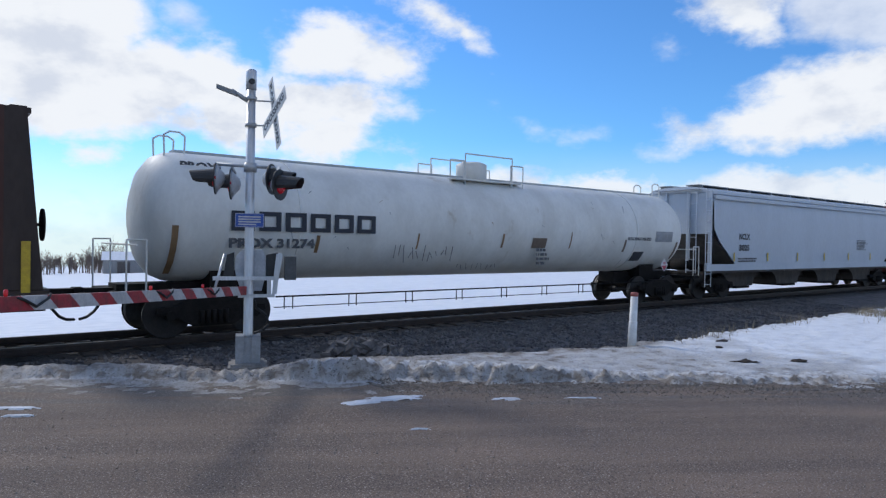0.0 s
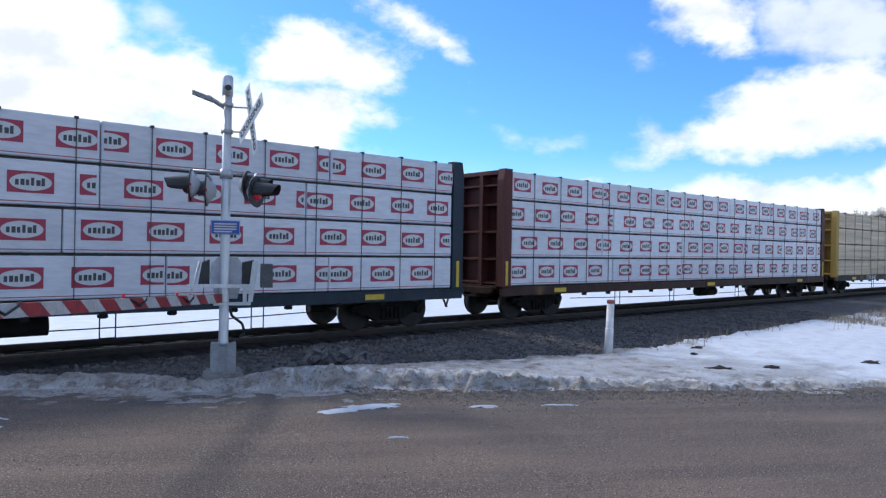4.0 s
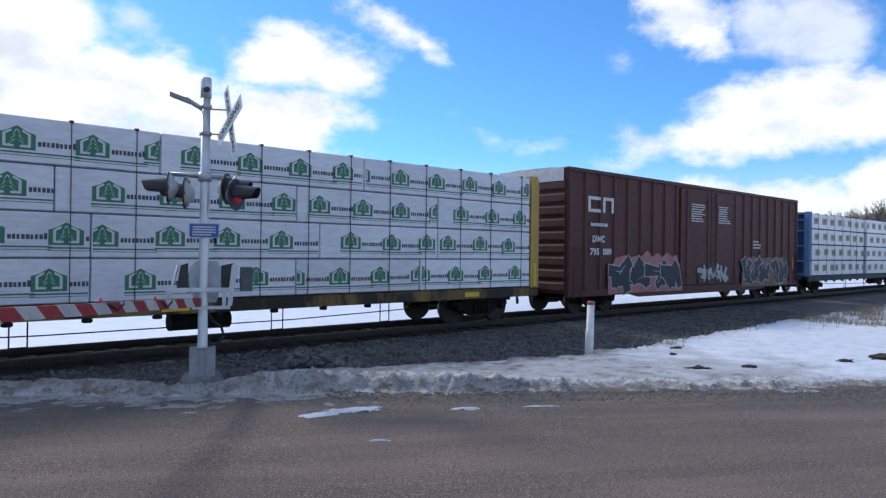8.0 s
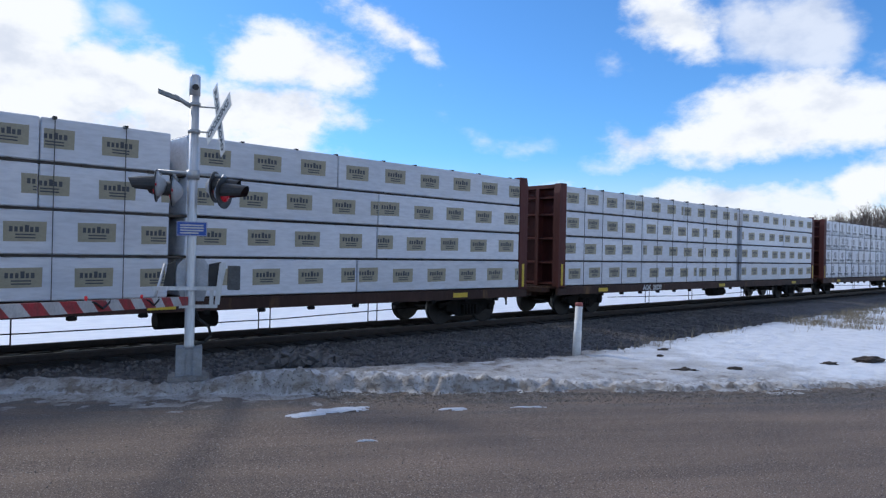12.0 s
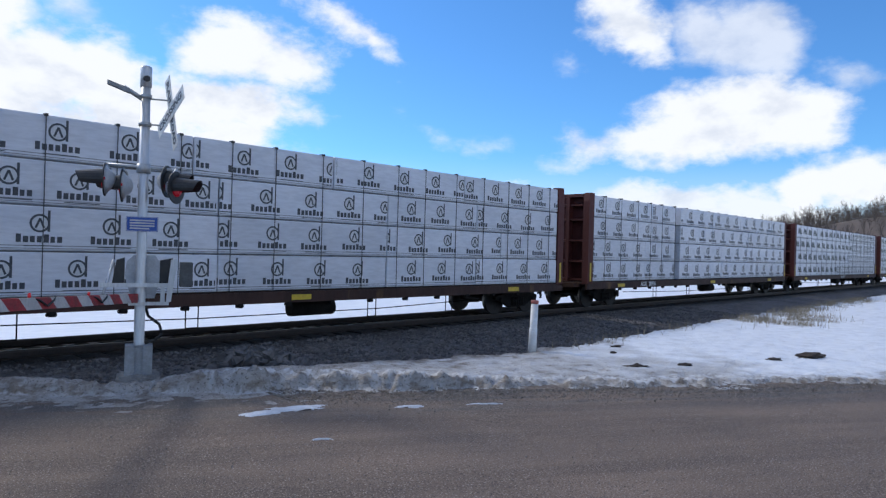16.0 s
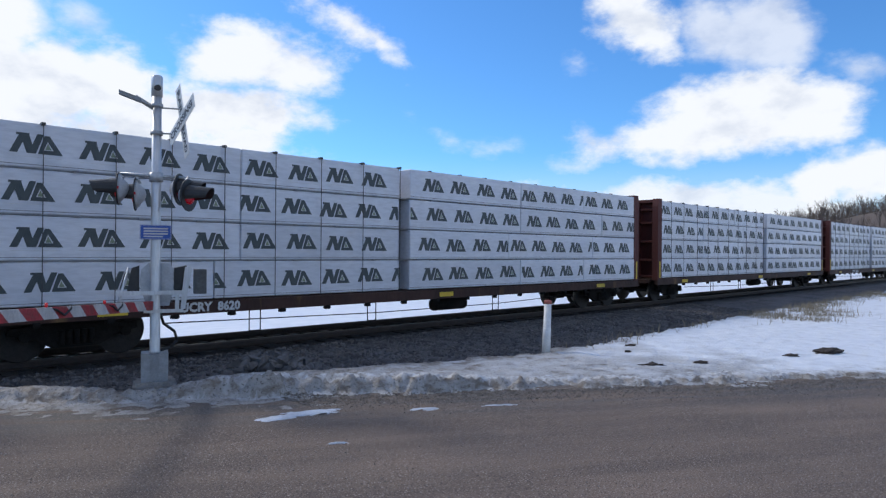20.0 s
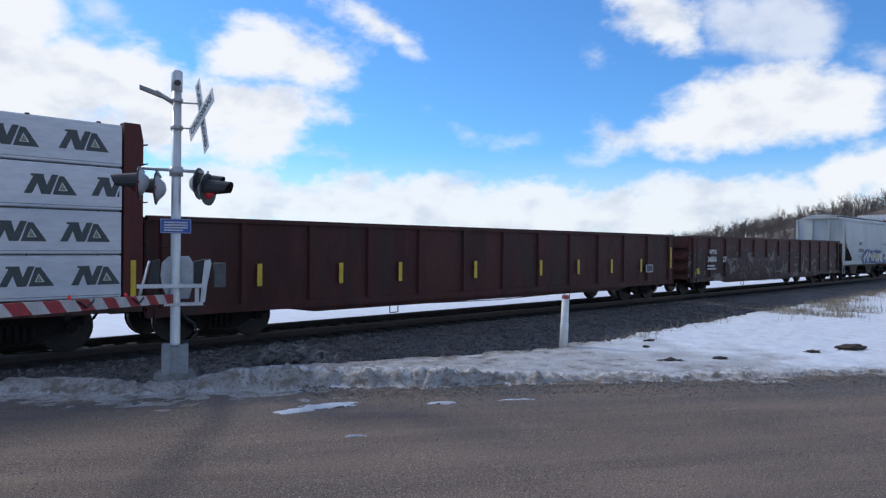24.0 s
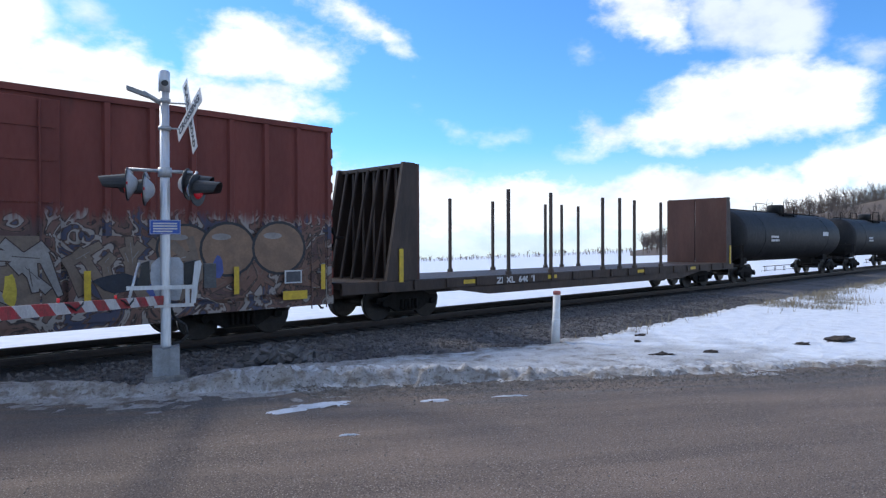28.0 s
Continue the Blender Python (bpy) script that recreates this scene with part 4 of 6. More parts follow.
def glyphs(bm, x, z, w, h, n, y, mi, seed):
    """A brand word, as a row of plain blocks."""
    r = random.Random(seed)
    p = w / n
    for k in range(n):
        bar(bm, x + k * p, x + k * p + p * r.uniform(.62, .84), z, z + h * r.choice((.68, .70, .72, .72, .92)), y, mi)


def print_red(bm, x, z, y):
    bar(bm, x - .36, x + .36, z - .19, z + .19, y, 0)
    oval(bm, x, z, .325, .15, y - .003, 1, 22)
    glyphs(bm, x - .24, z - .06, .48, .15, 6, y - .006, 2, 4)


def print_green(bm, x, z, y):
    flat(bm, [(x - .25, z - .17), (x + .25, z - .17), (x + .25, z + .07), (x + .13, z + .11), (x, z + .19), (x - .13, z + .11), (x - .25, z + .07)], y, 0)
    for s in (-1, 1):
        slash(bm, x + s * .165, z + .07, x + s * .165, z - .11, .04, y - .003, 1)
        bar(bm, min(x + s * .04, x + s * .185), max(x + s * .04, x + s * .185), z - .135, z - .10, y - .003, 1)
        slash(bm, x + s * .165, z + .06, x + s * .07, z + .115, .03, y - .004, 1)
    for k in range(3):
        zz = z + .10 - k * .07
        flat(bm, [(x - .05 - k * .028, zz - .055), (x + .05 + k * .028, zz - .055), (x, zz + .03)], y - .006, 0)
        slash(bm, x - .05 - k * .028, zz - .06, x - .005, zz + .035, .012, y - .005, 1)
        slash(bm, x + .05 + k * .028, zz - .06, x + .005, zz + .035, .012, y - .005, 1)
    glyphs(bm, x + .28, z - .10, .54, .105, 9, y, 2, 6)
    bar(bm, x - .26, x + .86, z - .225, z - .20, y, 0)
    bar(bm, x - .26, x + .86, z - .26, z - .25, y, 2)


def print_tan(bm, x, z, y):
    flat(bm, [(x - .27, z - .155), (x + .28, z - .145), (x + .285, z + .15), (x - .275, z + .14)], y, 0)
    glyphs(bm, x - .2, z - .01, .40, .11, 6, y - .003, 2, 8)
    for k in range(2):
        bar(bm, x - .12, x + .14, z - .06 - k * .045, z - .04 - k * .045, y - .003, 2)


def print_ring(bm, x, z, y):
    oval(bm, x, z + .06, .135, .135, y, 2, 18)
    oval(bm, x, z + .06, .105, .105, y - .003, 1, 18)
    slash(bm, x - .055, z - .01, x, z + .13, .03, y - .006, 2)
    slash(bm, x + .055, z - .01, x, z + .13, .03, y - .006, 2)
    bar(bm, x + .10, x + .135, z - .06, z + .25, y - .003, 2)
    glyphs(bm, x - .30, z - .22, .62, .13, 7, y, 2, 12)
    bar(bm, x - .2, x + .3, z - .275, z - .262, y, 2)


def print_peak(bm, x, z, y, k=1.0):
    for pts in ([(-.40, -.17), (-.28, -.17), (-.13, .17), (-.24, .17)], [(-.25, .17), (-.11, .17), (-.01, -.17), (-.14, -.17)], [(-.09, -.10), (.0, -.17), (.12, .17), (.02, .17)]):
        flat(bm, [(x + a * k, z + b * k) for a, b in pts], y - .0004 * len(bm.faces), 2)
    bar(bm, x - .30 * k, x - .10 * k, z + .13 * k, z + .17 * k, y - .002, 2)
    flat(bm, [(x + a * k, z + b * k) for a, b in ((.03, -.17), (.42, -.17), (.21, .15), (.13, .15))], y - .003, 2)
    flat(bm, [(x + a * k, z + b * k) for a, b in ((.12, -.10), (.27, -.10), (.18, .05))], y - .006, 1)
    flat(bm, [(x + a * k, z + b * k) for a, b in ((.14, -.09), (.24, -.09), (.18, .02))], y - .009, 3)
    bar(bm, x - .38 * k, x + .40 * k, z - .235 * k, z - .225 * k, y, 1)


PRINTS = {
    "red": (print_red, [INK["red"], INK["pale"], INK["dark"], INK["red"]], 1.2, 1.0),
    "green": (print_green, [INK["green"], INK["pale"], INK["dark"], INK["green"]], 1.22, 1.16),
    "tan": (print_tan, [INK["tan"], INK["pale"], INK["dark"], INK["tan"]], 1.18, 1.2),
    "ring": (print_ring, [INK["dark"], INK["pale"], INK["dark"], INK["lime"]], 1.22, 1.25),
    "peak": (print_peak, [INK["slate"], INK["pale"], INK["slate"], INK["lime"]], 1.12, 1.05),
}


def bulkhead(car, material, x, s):
    """End wall of a centrebeam car: plate, side posts, shelves and uprights, outside facing s."""
    plate_ = shared(("bk", material.name), lambda: mesh_of("bulkhead", box(B(), 0, .05, -1.45, 1.45, 1.0, 4.36), material))
    o = part("bulkhead", plate_, None, car, "ribbed steel end bulkhead")
    o.location = (x, 0, 0)
    o.rotation_euler = (0, 0, 0 if s > 0 else math.pi)
    post = shared(("bkp", material.name), lambda: mesh_of("corner_post", prism(B(), [(0, .95), (.36, .95), (.36, 4.1), (.30, 4.42), (0, 4.42)], "y", -.13, .13), material))
    for y in (-1.42, 1.42):
        part("corner_post", post, None, o).location = (0, y, 0)
    cap = shared(("bkc", material.name), lambda: mesh_of("top_cap", box(B(), .05, .30, -1.28, 1.28, 4.27, 4.39), material))
    part("top_cap", cap, None, o)
    shelf = shared(("bks", material.name), lambda: mesh_of("cross_rib", prism(B(), [(.05, 0), (.27, .02), (.27, .06), (.05, .11)], "y", -1.28, 1.28), material))
    for z in (1.05, 1.75, 2.55, 3.35, 3.92):
        part("cross_rib", shelf, None, o).location = (0, 0, z)
    stud = shared(("bku", material.name), lambda: mesh_of("upright", box(B(), .05, .30, -.07, .07, 1.0, 4.27), material))
    for y in (-.55, .55):
        part("upright", stud, None, o).location = (0, y, 0)


def centerbeam(start, material, wrap, sill=None, bare=False, split=None, small_from=None, label="", marks=None, torn=False, sill_plates=True):
    length = 22.2
    half = length / 2
    centre = start + half
    r = random.Random(int(start))
    car = car_at("centerbeam_flatcar", label, "rail car", centre, "lumber cars of the train")
    sill = sill or DUSTY
    # deck and sills
    part("deck", box(B(), -half - .36, half + .36, -1.45, 1.45, .94, 1.02), sill, car)
    for s in (-1, 1):
        part("side_sill", box(B(), -half - .36, half + .36, s * 1.50 - .05, s * 1.50 + .05, .74, 1.0), sill, car)
    part("center_sill", box(B(), -half - .2, half + .2, -.30, .30, .64, .937), sill, car)
    bearer = shared(("bearer", sill.name), lambda: mesh_of("crossbearer", prism(B(), [(-1.43, .78), (-.302, .68), (-.302, .936), (-1.43, .936)], "x", -.08, .08), sill))
    for k in range(-8, 9):
        part("crossbearer", bearer, None, car).location = (k * 1.3, 0, 0)
    for s in (-1, 1):
        bulkhead(car, material, s * half, s)
        bm = B()
        box(bm, s * (half + .36), s * (half + .75), -1.2, 1.2, .82, .98)
        part("end_sill", bm, sill, car)
        for k in range(9):
            o = part("grab_iron", shared(("grab", material.name), lambda: mesh_of("grab_iron", pipe(B(), [(.34, -1.50, -.02), (.46, -1.50, 0), (.46, -1.14, 0), (.34, -1.14, -.02)], .013, 5), material)), None, car)
            o.location = (s * half, 0, 1.0 + k * .38)
            if s < 0:
                o.rotation_euler = (0, 0, math.pi)
                o.location.y = 0
        plate(car, s * (half + .18) - .05, s * (half + .18) + .05, 1.05, 1.75, YELLOW, "reflector", -HALF - .004, "yellow reflective strip")
    # centre beam
    part("center_beam", box(B(), -half, half, -.10, .10, 4.22, 4.38), material, car, "steel spine beam along the middle")
    column = shared(("column", material.name), lambda: mesh_of("beam_column", box(B(), -.06, .06, -.08, .08, 1.02, 4.22), material))
    for k in range(19):
        part("beam_column", column, None, car).location = (-half + .3 + k * (length - .6) / 18, 0, 0)
    running_gear(car, half, 1.7, half + 1.15)
    # underside gear: cable winches, steps, brake rigging
    winch = shared("winch", lambda: mesh_of("winch", tube(box(B(), -.06, .06, -1.56, -1.46, .66, .76), (-.09, -1.5, .70), (.09, -1.5, .70), .035, 6), GRIME))
    for k in range(17):
        part("winch", winch, None, car).location = (-half + .9 + k * 1.27, 0, 0)

    def side_step():
        bm = B()
        for k in (-.14, .14):
            tube(bm, (k, -1.46, .80), (k, -1.46, .28), .014, 5)
        return mesh_of("side_step", tube(bm, (-.14, -1.46, .28), (.14, -1.46, .28), .014, 5), GRIME)
    for x in (-5.8, -2.4, 2.6, 5.6):
        part("side_step", shared("step", side_step), None, car).location = (x, 0, 0)
    bm = B()
    pipe(bm, [(-7.6, -.9, .52), (-2, -1.0, .42), (3.2, -1.0, .42), (7.6, -.9, .52)], .014, 5)
    part("brake_rod", bm, GRIME, car)
    bm = B()
    tube(bm, (.4, -.9, .52), (1.7, -.9, .52), .19, 12)
    part("air_reservoir", bm, GRIME, car)
    if sill_plates:
        for x in (-8.9, .3, 8.6):
            if any(abs(x - mark[1]) < 1.4 for mark in marks or ()):
                continue
            plate(car, x - .28, x + .28, .80, .93, YELLOW, "reflector", -HALF - .004, "yellow reflective strip")
    if marks:
        for text, x in marks:
            words(car, text, x, .875, .26, INK["white"], -HALF - .012)
    # the load: four layers of packs on each side
    gap, deep = (.055 if wrap in ("red", "tan") or bare else .03), 1.28
    h = (4.35 - 1.04 - 3 * gap) / 4
    pitch = 1.22
    cuts = []
    for layer in range(4):
        z0 = 1.04 + layer * (h + gap)
        for side_ in (-1, 1):
            x = -half + .04
            while x < half - .3:
                ln = r.choice((3.66, 4.88, 4.27, 4.88))
                e = x + ln
                at_split = split is not None and x < split - .3 and e > split - 1.4
                if at_split:
                    e = split - .16
                elif half - .04 - e < 1.9:
                    e = half - .04
                back = 0.0 if split is None else .06 if x < split - .3 else -.04
                y0, y1 = -HALF + .03 + back + r.uniform(-.012, .012), -HALF + deep
                nxt = split + .14 if at_split else e + .02
                bm = B()
                boards = []
                if bare:
                    rows_ = r.choice((8, 9, 10))
                    hh = h / rows_
                    box(bm, x + .12, e - .12, y0 + .13, y1, z0 + .004, z0 + h - .004)
                    for i in range(rows_):
                        ends = [x + r.uniform(0, .035), e - r.uniform(0, .035)]
                        if r.random() < .35:
                            ends.insert(1, r.uniform(x + .9, e - .9))
                        for a, b in zip(ends, ends[1:]):
                            shy = r.uniform(0, .025) + (r.uniform(.03, .09) if r.random() < .13 else 0)
                            boards.append((a, b - .012, y0 + shy, y0 + .125, z0 + i * hh + r.uniform(.001, .009), z0 + (i + 1) * hh - r.uniform(.001, .010)))
                else:
                    box(bm, x, e, y0, y1, z0, z0 + h, 0, .02)
                if side_ > 0:
                    for v in bm.verts:
                        v.co.y = -v.co.y
                pack = part("lumber_pack", bm, LUMBER if bare else WRAP, car)
                if side_ < 0:
                    for board in boards:
                        part("board", box(B(), *board), LUMBER, pack)
                if side_ < 0 and wrap and not bare:
                    draw, inks, step_, grow = PRINTS[wrap]

                    def logo(k=1.0, lo=None, hi=None):
                        bm = B()
                        draw(bm, 0, 0, 0)
                        for edge, way in ((lo, -1), (hi, 1)):
                            if edge is not None:
                                bmesh.ops.bisect_plane(bm, geom=bm.verts[:] + bm.edges[:] + bm.faces[:], plane_co=(edge / k, 0, 0), plane_no=(way, 0, 0), clear_outer=True)
                        for v in bm.verts:
                            v.co.x, v.co.z = v.co.x * k, v.co.z * k
                        return mesh_of("wrap_print", bm, inks)
                    if small_from is not None and x >= small_from - .3:
                        spots = [(x + .35 + .68 * k, zz, .62) for zz in (.27, .73) for k in range(int((e - x - .6) / .68) + 1)]
                    else:
                        a = x + r.uniform(-.2, .9)
                        spots = [(a + step_ * k, .52, grow) for k in range(int((e + .2 - a) / step_) + 1)]
                    for a, zz, k in spots:
                        a += r.uniform(-.04, .04)
                        lo = round((x + .02 - a) / .08) * .08 if a - x < .46 * k else None
                        hi = round((e - .02 - a) / .08) * .08 if e - a < 1.0 * k else None
                        if (lo or 0) > .26 or (hi if hi is not None else 1) < -.2:
                            continue
                        o = part("wrap_print", shared((wrap, k, lo, hi), lambda: logo(k, lo, hi)), None, pack)
                        o.location = (a, y0 - .004, z0 + h * zz + r.uniform(-.02, .02))
                    if wrap in ("ring", "peak"):
                        for dz in (.035, .085) if wrap == "ring" else (.05,):
                            bm = B()
                            bar(bm, x + .01, e - .01, z0 + dz, z0 + dz + .014, y0 - .003, 0)
                            part("wrap_crease", bm, SEAM, pack)
                    if wrap == "red":
                        bm = B()
                        bar(bm, x, e, z0 + .05, z0 + .066, y0 - .004, 0)
                        part("print_line", bm, INK["red"], pack)
                    if small_from is not None and x >= small_from - .3:
                        bm = B()
                        box(bm, x, e, y0 - .004, y0 + .1, z0 + h / 2 - .012, z0 + h / 2 + .012)
                        part("pack_seam", bm, SPACER, pack)
                x = nxt
        if layer:
            bm = B()
            for k in range(19):
                x = -half + .35 + k * 1.2
                for s in (-1, 1):
                    box(bm, x - .05, x + .05, s * (HALF - .06), s * .25, z0 - gap, z0)
            box(bm, -half + .05, half - .05, -HALF + .10, -.3, z0 - gap + .004, z0 - .004)
            box(bm, -half + .05, half - .05, .3, HALF - .10, z0 - gap + .004, z0 - .004)
            part("dunnage", bm, SPACER if wrap in ("red", "tan") or bare else SEAM, car, "dark wooden spacers between the layers")
    # tie-down cables over the load
    def cable():
        bm = B()
        box(bm, -.007, .007, -HALF + .008, -HALF + .022, .76, 4.36)
        box(bm, -.032, .032, -HALF + .004, -HALF + .12, 4.325, 4.375, 1)
        box(bm, -.013, .013, -HALF + .1, -.1, 4.36, 4.375)
        return mesh_of("tie_down_cable", bm, [STRAP, BLACK])
    k = -half + .95
    while k < half - .4:
        o = part("tie_down_cable", shared("cable", cable), None, car)
        o.location = (k + r.uniform(-.12, .12), 0, 0)
        k += pitch
    if torn:
        bm = B()
        y = -HALF + .008
        prof = [(-1.6, .0), (-1.5, .42), (-1.1, .40), (-.6, .46), (-.1, .36), (.5, .30), (1.2, .20), (1.9, .06), (2.1, 0)]
        flat(bm, [(a - 1.75, 3.62 + b * 1.6) for a, b in prof], y, 0)
        part("torn_opening", bm, LUMBER, car, "bare lumber under torn wrap")
        bm = B()
        for a, b in zip(prof, prof[1:]):
            slash(bm, a[0] - 1.75, 3.62 + a[1] * 1.6, b[0] - 1.75, 3.62 + b[1] * 1.6, .05, y - .004, 0)
        part("torn_edge", bm, STRAP, car, "ragged edge of the torn wrap")
    return car


def tank_car(centre, half, radius, mid, shell, label, white=False, dome_rails=True):
    car = car_at("tank_car", label, "rail car", centre, "tank cars of the train")
    bm = B()
    prof = [(-half, .02), (-half + .05, radius * .45), (-half + .17, radius * .72), (-half + .36, radius * .90), (-half + .62, radius * .985), (-half + .8, radius)]
    prof += [(s * (half - .8) / 3, radius) for s in (-2, -1, 0, 1, 2)]
    prof += [(-a, b) for a, b in prof[5::-1]]
    lathe(bm, prof, 40, "x", (0, 0, mid))
    part("tank_shell", bm, shell, car, "rounded welded tank shell")
    bm = B()
    for s in (-1, 1):
        tube(bm, (s * (half - 3.2), 0, mid), (s * (half - 3.2) + .04, 0, mid), radius + .012, 40)
    parts("weld_band", bm, shell, car)
    sillm = GRIME
    bm = B()
    for s in (-1, 1):
        box(bm, s * (half - 3.0), s * (half + .35), -.35, .35, .72, 1.08)
        box(bm, s * (half + .05), s * (half + .45), -1.5, 1.5, .84, .94)
        box(bm, s * (half - 2.2), s * (half - 1.4), -.8, .8, .95, mid - radius * .80)
    parts("underframe", bm, sillm, car)
    running_gear(car, half, 1.4, half + .95)
    bm = B()
    for s in (-1, 1):
        bm = B()
        x = s * (half + .25)
        for y in (-1.5, 1.5):
            tube(bm, (x - .18, y, .94), (x - .18, y, 2.0), .018, 6)
            tube(bm, (x + .18, y, .94), (x + .18, y, 2.0), .018, 6)
            tube(bm, (x - .18, y, 2.0), (x + .18, y, 2.0), .018, 6)
        pipe(bm, [(x, -1.5, 1.9), (x, 1.5, 1.9)], .018, 6)
        part("end_railing", bm, shell if white else GRIME, car)
    # walkway, side rail and dome
    bm = B()
    box(bm, -half + .8, half - .8, -.16, .16, mid + radius - .01, mid + radius + .05)
    part("top_walkway", bm, GRIME if not white else HOPPALE, car)
    bm = B()
    y = -1.5
    pipe(bm, [(-half + 2.6, y, .80), (half - 2.6, y, .80)], .02, 6)
    for k in range(9):
        x = -half + 2.9 + k * (2 * half - 5.8) / 8
        for d in (-.1, .1):
            tube(bm, (x + d, y, .80), (x + d, y, .52), .014, 5)
    pipe(bm, [(-half + 2.6, y + .1, .56), (half - 2.6, y + .1, .56)], .012, 5)
    part("side_rail", bm, GRIME, car)
    bm = B()
    lathe(bm, [(mid + radius - .08, .46), (mid + radius + .30, .46), (mid + radius + .42, .46), (mid + radius + .45, .42), (mid + radius + .50, .30)], 24, "z")
    part("dome", bm, shell, car, "round valve dome")
    if dome_rails:
        bm = B()
        z = mid + radius
        for x in (-1.15, 1.15):
            for y in (-.75, .75):
                pipe(bm, [(x - .25, y, z - .25), (x - .25, y, z + .42), (x + .25, y, z + .42), (x + .25, y, z - .25)], .02, 6)
        for y in (-.8, .8):
            pipe(bm, [(-.9, y, z - .3), (-.9, y, z + .62), (.9, y, z + .62), (.9, y, z - .3)], .02, 6)
        box(bm, -1.3, 1.3, -.85, .85, z - .12, z - .08)
        part("dome_railing", bm, shell if white else GRIME, car, "bent tubular safety rails")
        for s in (-1, 1):
            x = s * (half - .75)
            for y in (-.4, .4):
                bm = B()
                pipe(bm, [(x - .2, y, z - .2), (x - .22, y, z + .32), (x - .1, y, z + .40), (x + .1, y, z + .40), (x + .22, y, z + .32), (x + .2, y, z - .2)], .02, 6)
                part("end_grab_hoop", bm, shell if white else GRIME, car)
    return car


def on_shell(radius, mid, z):
    """How far out the tank's near side lies at height z."""
    return -math.sqrt(max(.01, radius ** 2 - (z - mid) ** 2)) - .012


def hopper(centre, half, material, label, chutes, top=4.1, roof_snow=False, low=1.3, knee=2.5, run=1.75, lower=None, tail=None):
    car = car_at("covered_hopper", label, "rail car", centre, "hopper cars of the train")
    b = half - .45
    tail = tail or run
    # side sheets: gently bowed, cut back at the slope sheets
    bm = B()
    for s in (-1, 1):
        cols = 10
        prev = None
        for k in range(7):
            z = low + (top - low) * k / 6
            cut = max(0.0, (knee - z) / (knee - low))
            y = s * (HALF - .05 + .05 * math.sin(math.pi * k / 6) - (.10 if k == 6 else 0))
            ring = [bm.verts.new((-b + cut * run + (2 * b - cut * (run + tail)) * i / cols, y, z)) for i in range(cols + 1)]
            if prev:
                for i in range(cols):
                    f = bm.faces.new((prev[i], prev[i + 1], ring[i + 1], ring[i]))
                    f.smooth = True
            prev = ring
    parts("side_sheet", bm, material, car, "smooth curved side sheet")
    bm = B()
    for s in (-1, 1):
        x = s * b
        quad(bm, [(x, -HALF + .14, top), (x, HALF - .14, top), (x, HALF - .1, knee), (x, -HALF + .1, knee)])
    parts("end_sheet", bm, material, car)
    bm = B()
    for s in (-1, 1):
        x = s * b
        quad(bm, [(x, -HALF + .1, knee), (x, HALF - .1, knee), (x - s * (run if s < 0 else tail), HALF - .1, low), (x - s * (run if s < 0 else tail), -HALF + .1, low)])
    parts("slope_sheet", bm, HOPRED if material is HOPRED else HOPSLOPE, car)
    bm = B()
    pts = [(-HALF + .12, top - .02), (-1.1, top + .16), (-.5, top + .24), (.5, top + .24), (1.1, top + .16), (HALF - .12, top - .02)]
    prism(bm, pts, "x", -b, b)
    for s in (-1, 1):
        box(bm, -b - .04, b + .04, s * (HALF - .1) - .06, s * (HALF - .1) + .06, top - .08, top + .03)
    part("roof", bm, material, car)
    bm = B()
    for y in (-.62, .62):
        box(bm, -b, b, y - .28, y + .28, top + .28, top + .31)
        for k in range(11):
            x = -b + .2 + k * (2 * b - .4) / 10
            box(bm, x - .03, x + .03, y - .3, y + .3, top + .1, top + .30)
    part("running_board", bm, GREY if material is not HOPPALE else HOPPALE, car, "grated roof walkway")
    bm = B()
    for k in range(5):
        x = -b + (k + .5) * 2 * b / 5
        box(bm, x - .9, x + .9, -.3, .3, top + .22, top + .36, 0, .03)
    parts("roof_hatch", bm, material, car)
    if roof_snow:
        n = 9
        for k in range(n):
            x0 = -b + .15 + k * (2 * b - .3) / n
            bm = B()
            pts = [(-HALF + .10, top - .01), (-1.10, top + .165), (-1.02, top + .22), (-HALF + .13, top + .06)]
            prism(bm, pts, "x", x0, x0 + (2 * b - .3) / n - (.22 if k % 3 else .55))
            part("roof_snow", bm, SNOW, car, "slab of old snow on the roof")
    # side sill, end frame, ladders
    bm = B()
    for s in (-1, 1):
        box(bm, -half, half, s * (HALF - .08) - .06, s * (HALF - .08) + .06, 1.02, low + .04)
    box(bm, -half - .1, half + .1, -.35, .35, .68, 1.0)
    for s in (-1, 1):
        box(bm, s * (half - .5), s * half, -HALF + .03, HALF - .03, .98, 1.06)
    parts("underframe", bm, lower or material, car)
    bm = B()
    for s in (-1, 1):
        for y in (-1.42, -.5, .5, 1.42):
            box(bm, s * (b + .05) - .05, s * (b + .05) + .05, y - .06, y + .06, 1.05, top - .02)
        box(bm, s * (b + .02), s * (b + .28), -1.0, 1.0, top + .10, top + .13)
    parts("end_post", bm, material, car)
    bm = B()
    for s in (-1, 1):
        box(bm, -half, half, s * (HALF - .06) - .05, s * (HALF - .06) + .05, 1.10, low + .05)
    parts("side_sill", bm, material, car)
    for s in (-1, 1):
        ladder(car, s * (half - .12), -HALF + .02, .5, top + .1, "x", .40, material)
        ladder(car, s * (half + .02), -.9, 1.0, top, "y", .40, material)
        bm = B()
        tube(bm, (s * (half - .5), -.75, 1.3), (s * (half - .5), .2, 1.3), .22, 12)
        part("brake_cylinder", bm, GRIME, car)
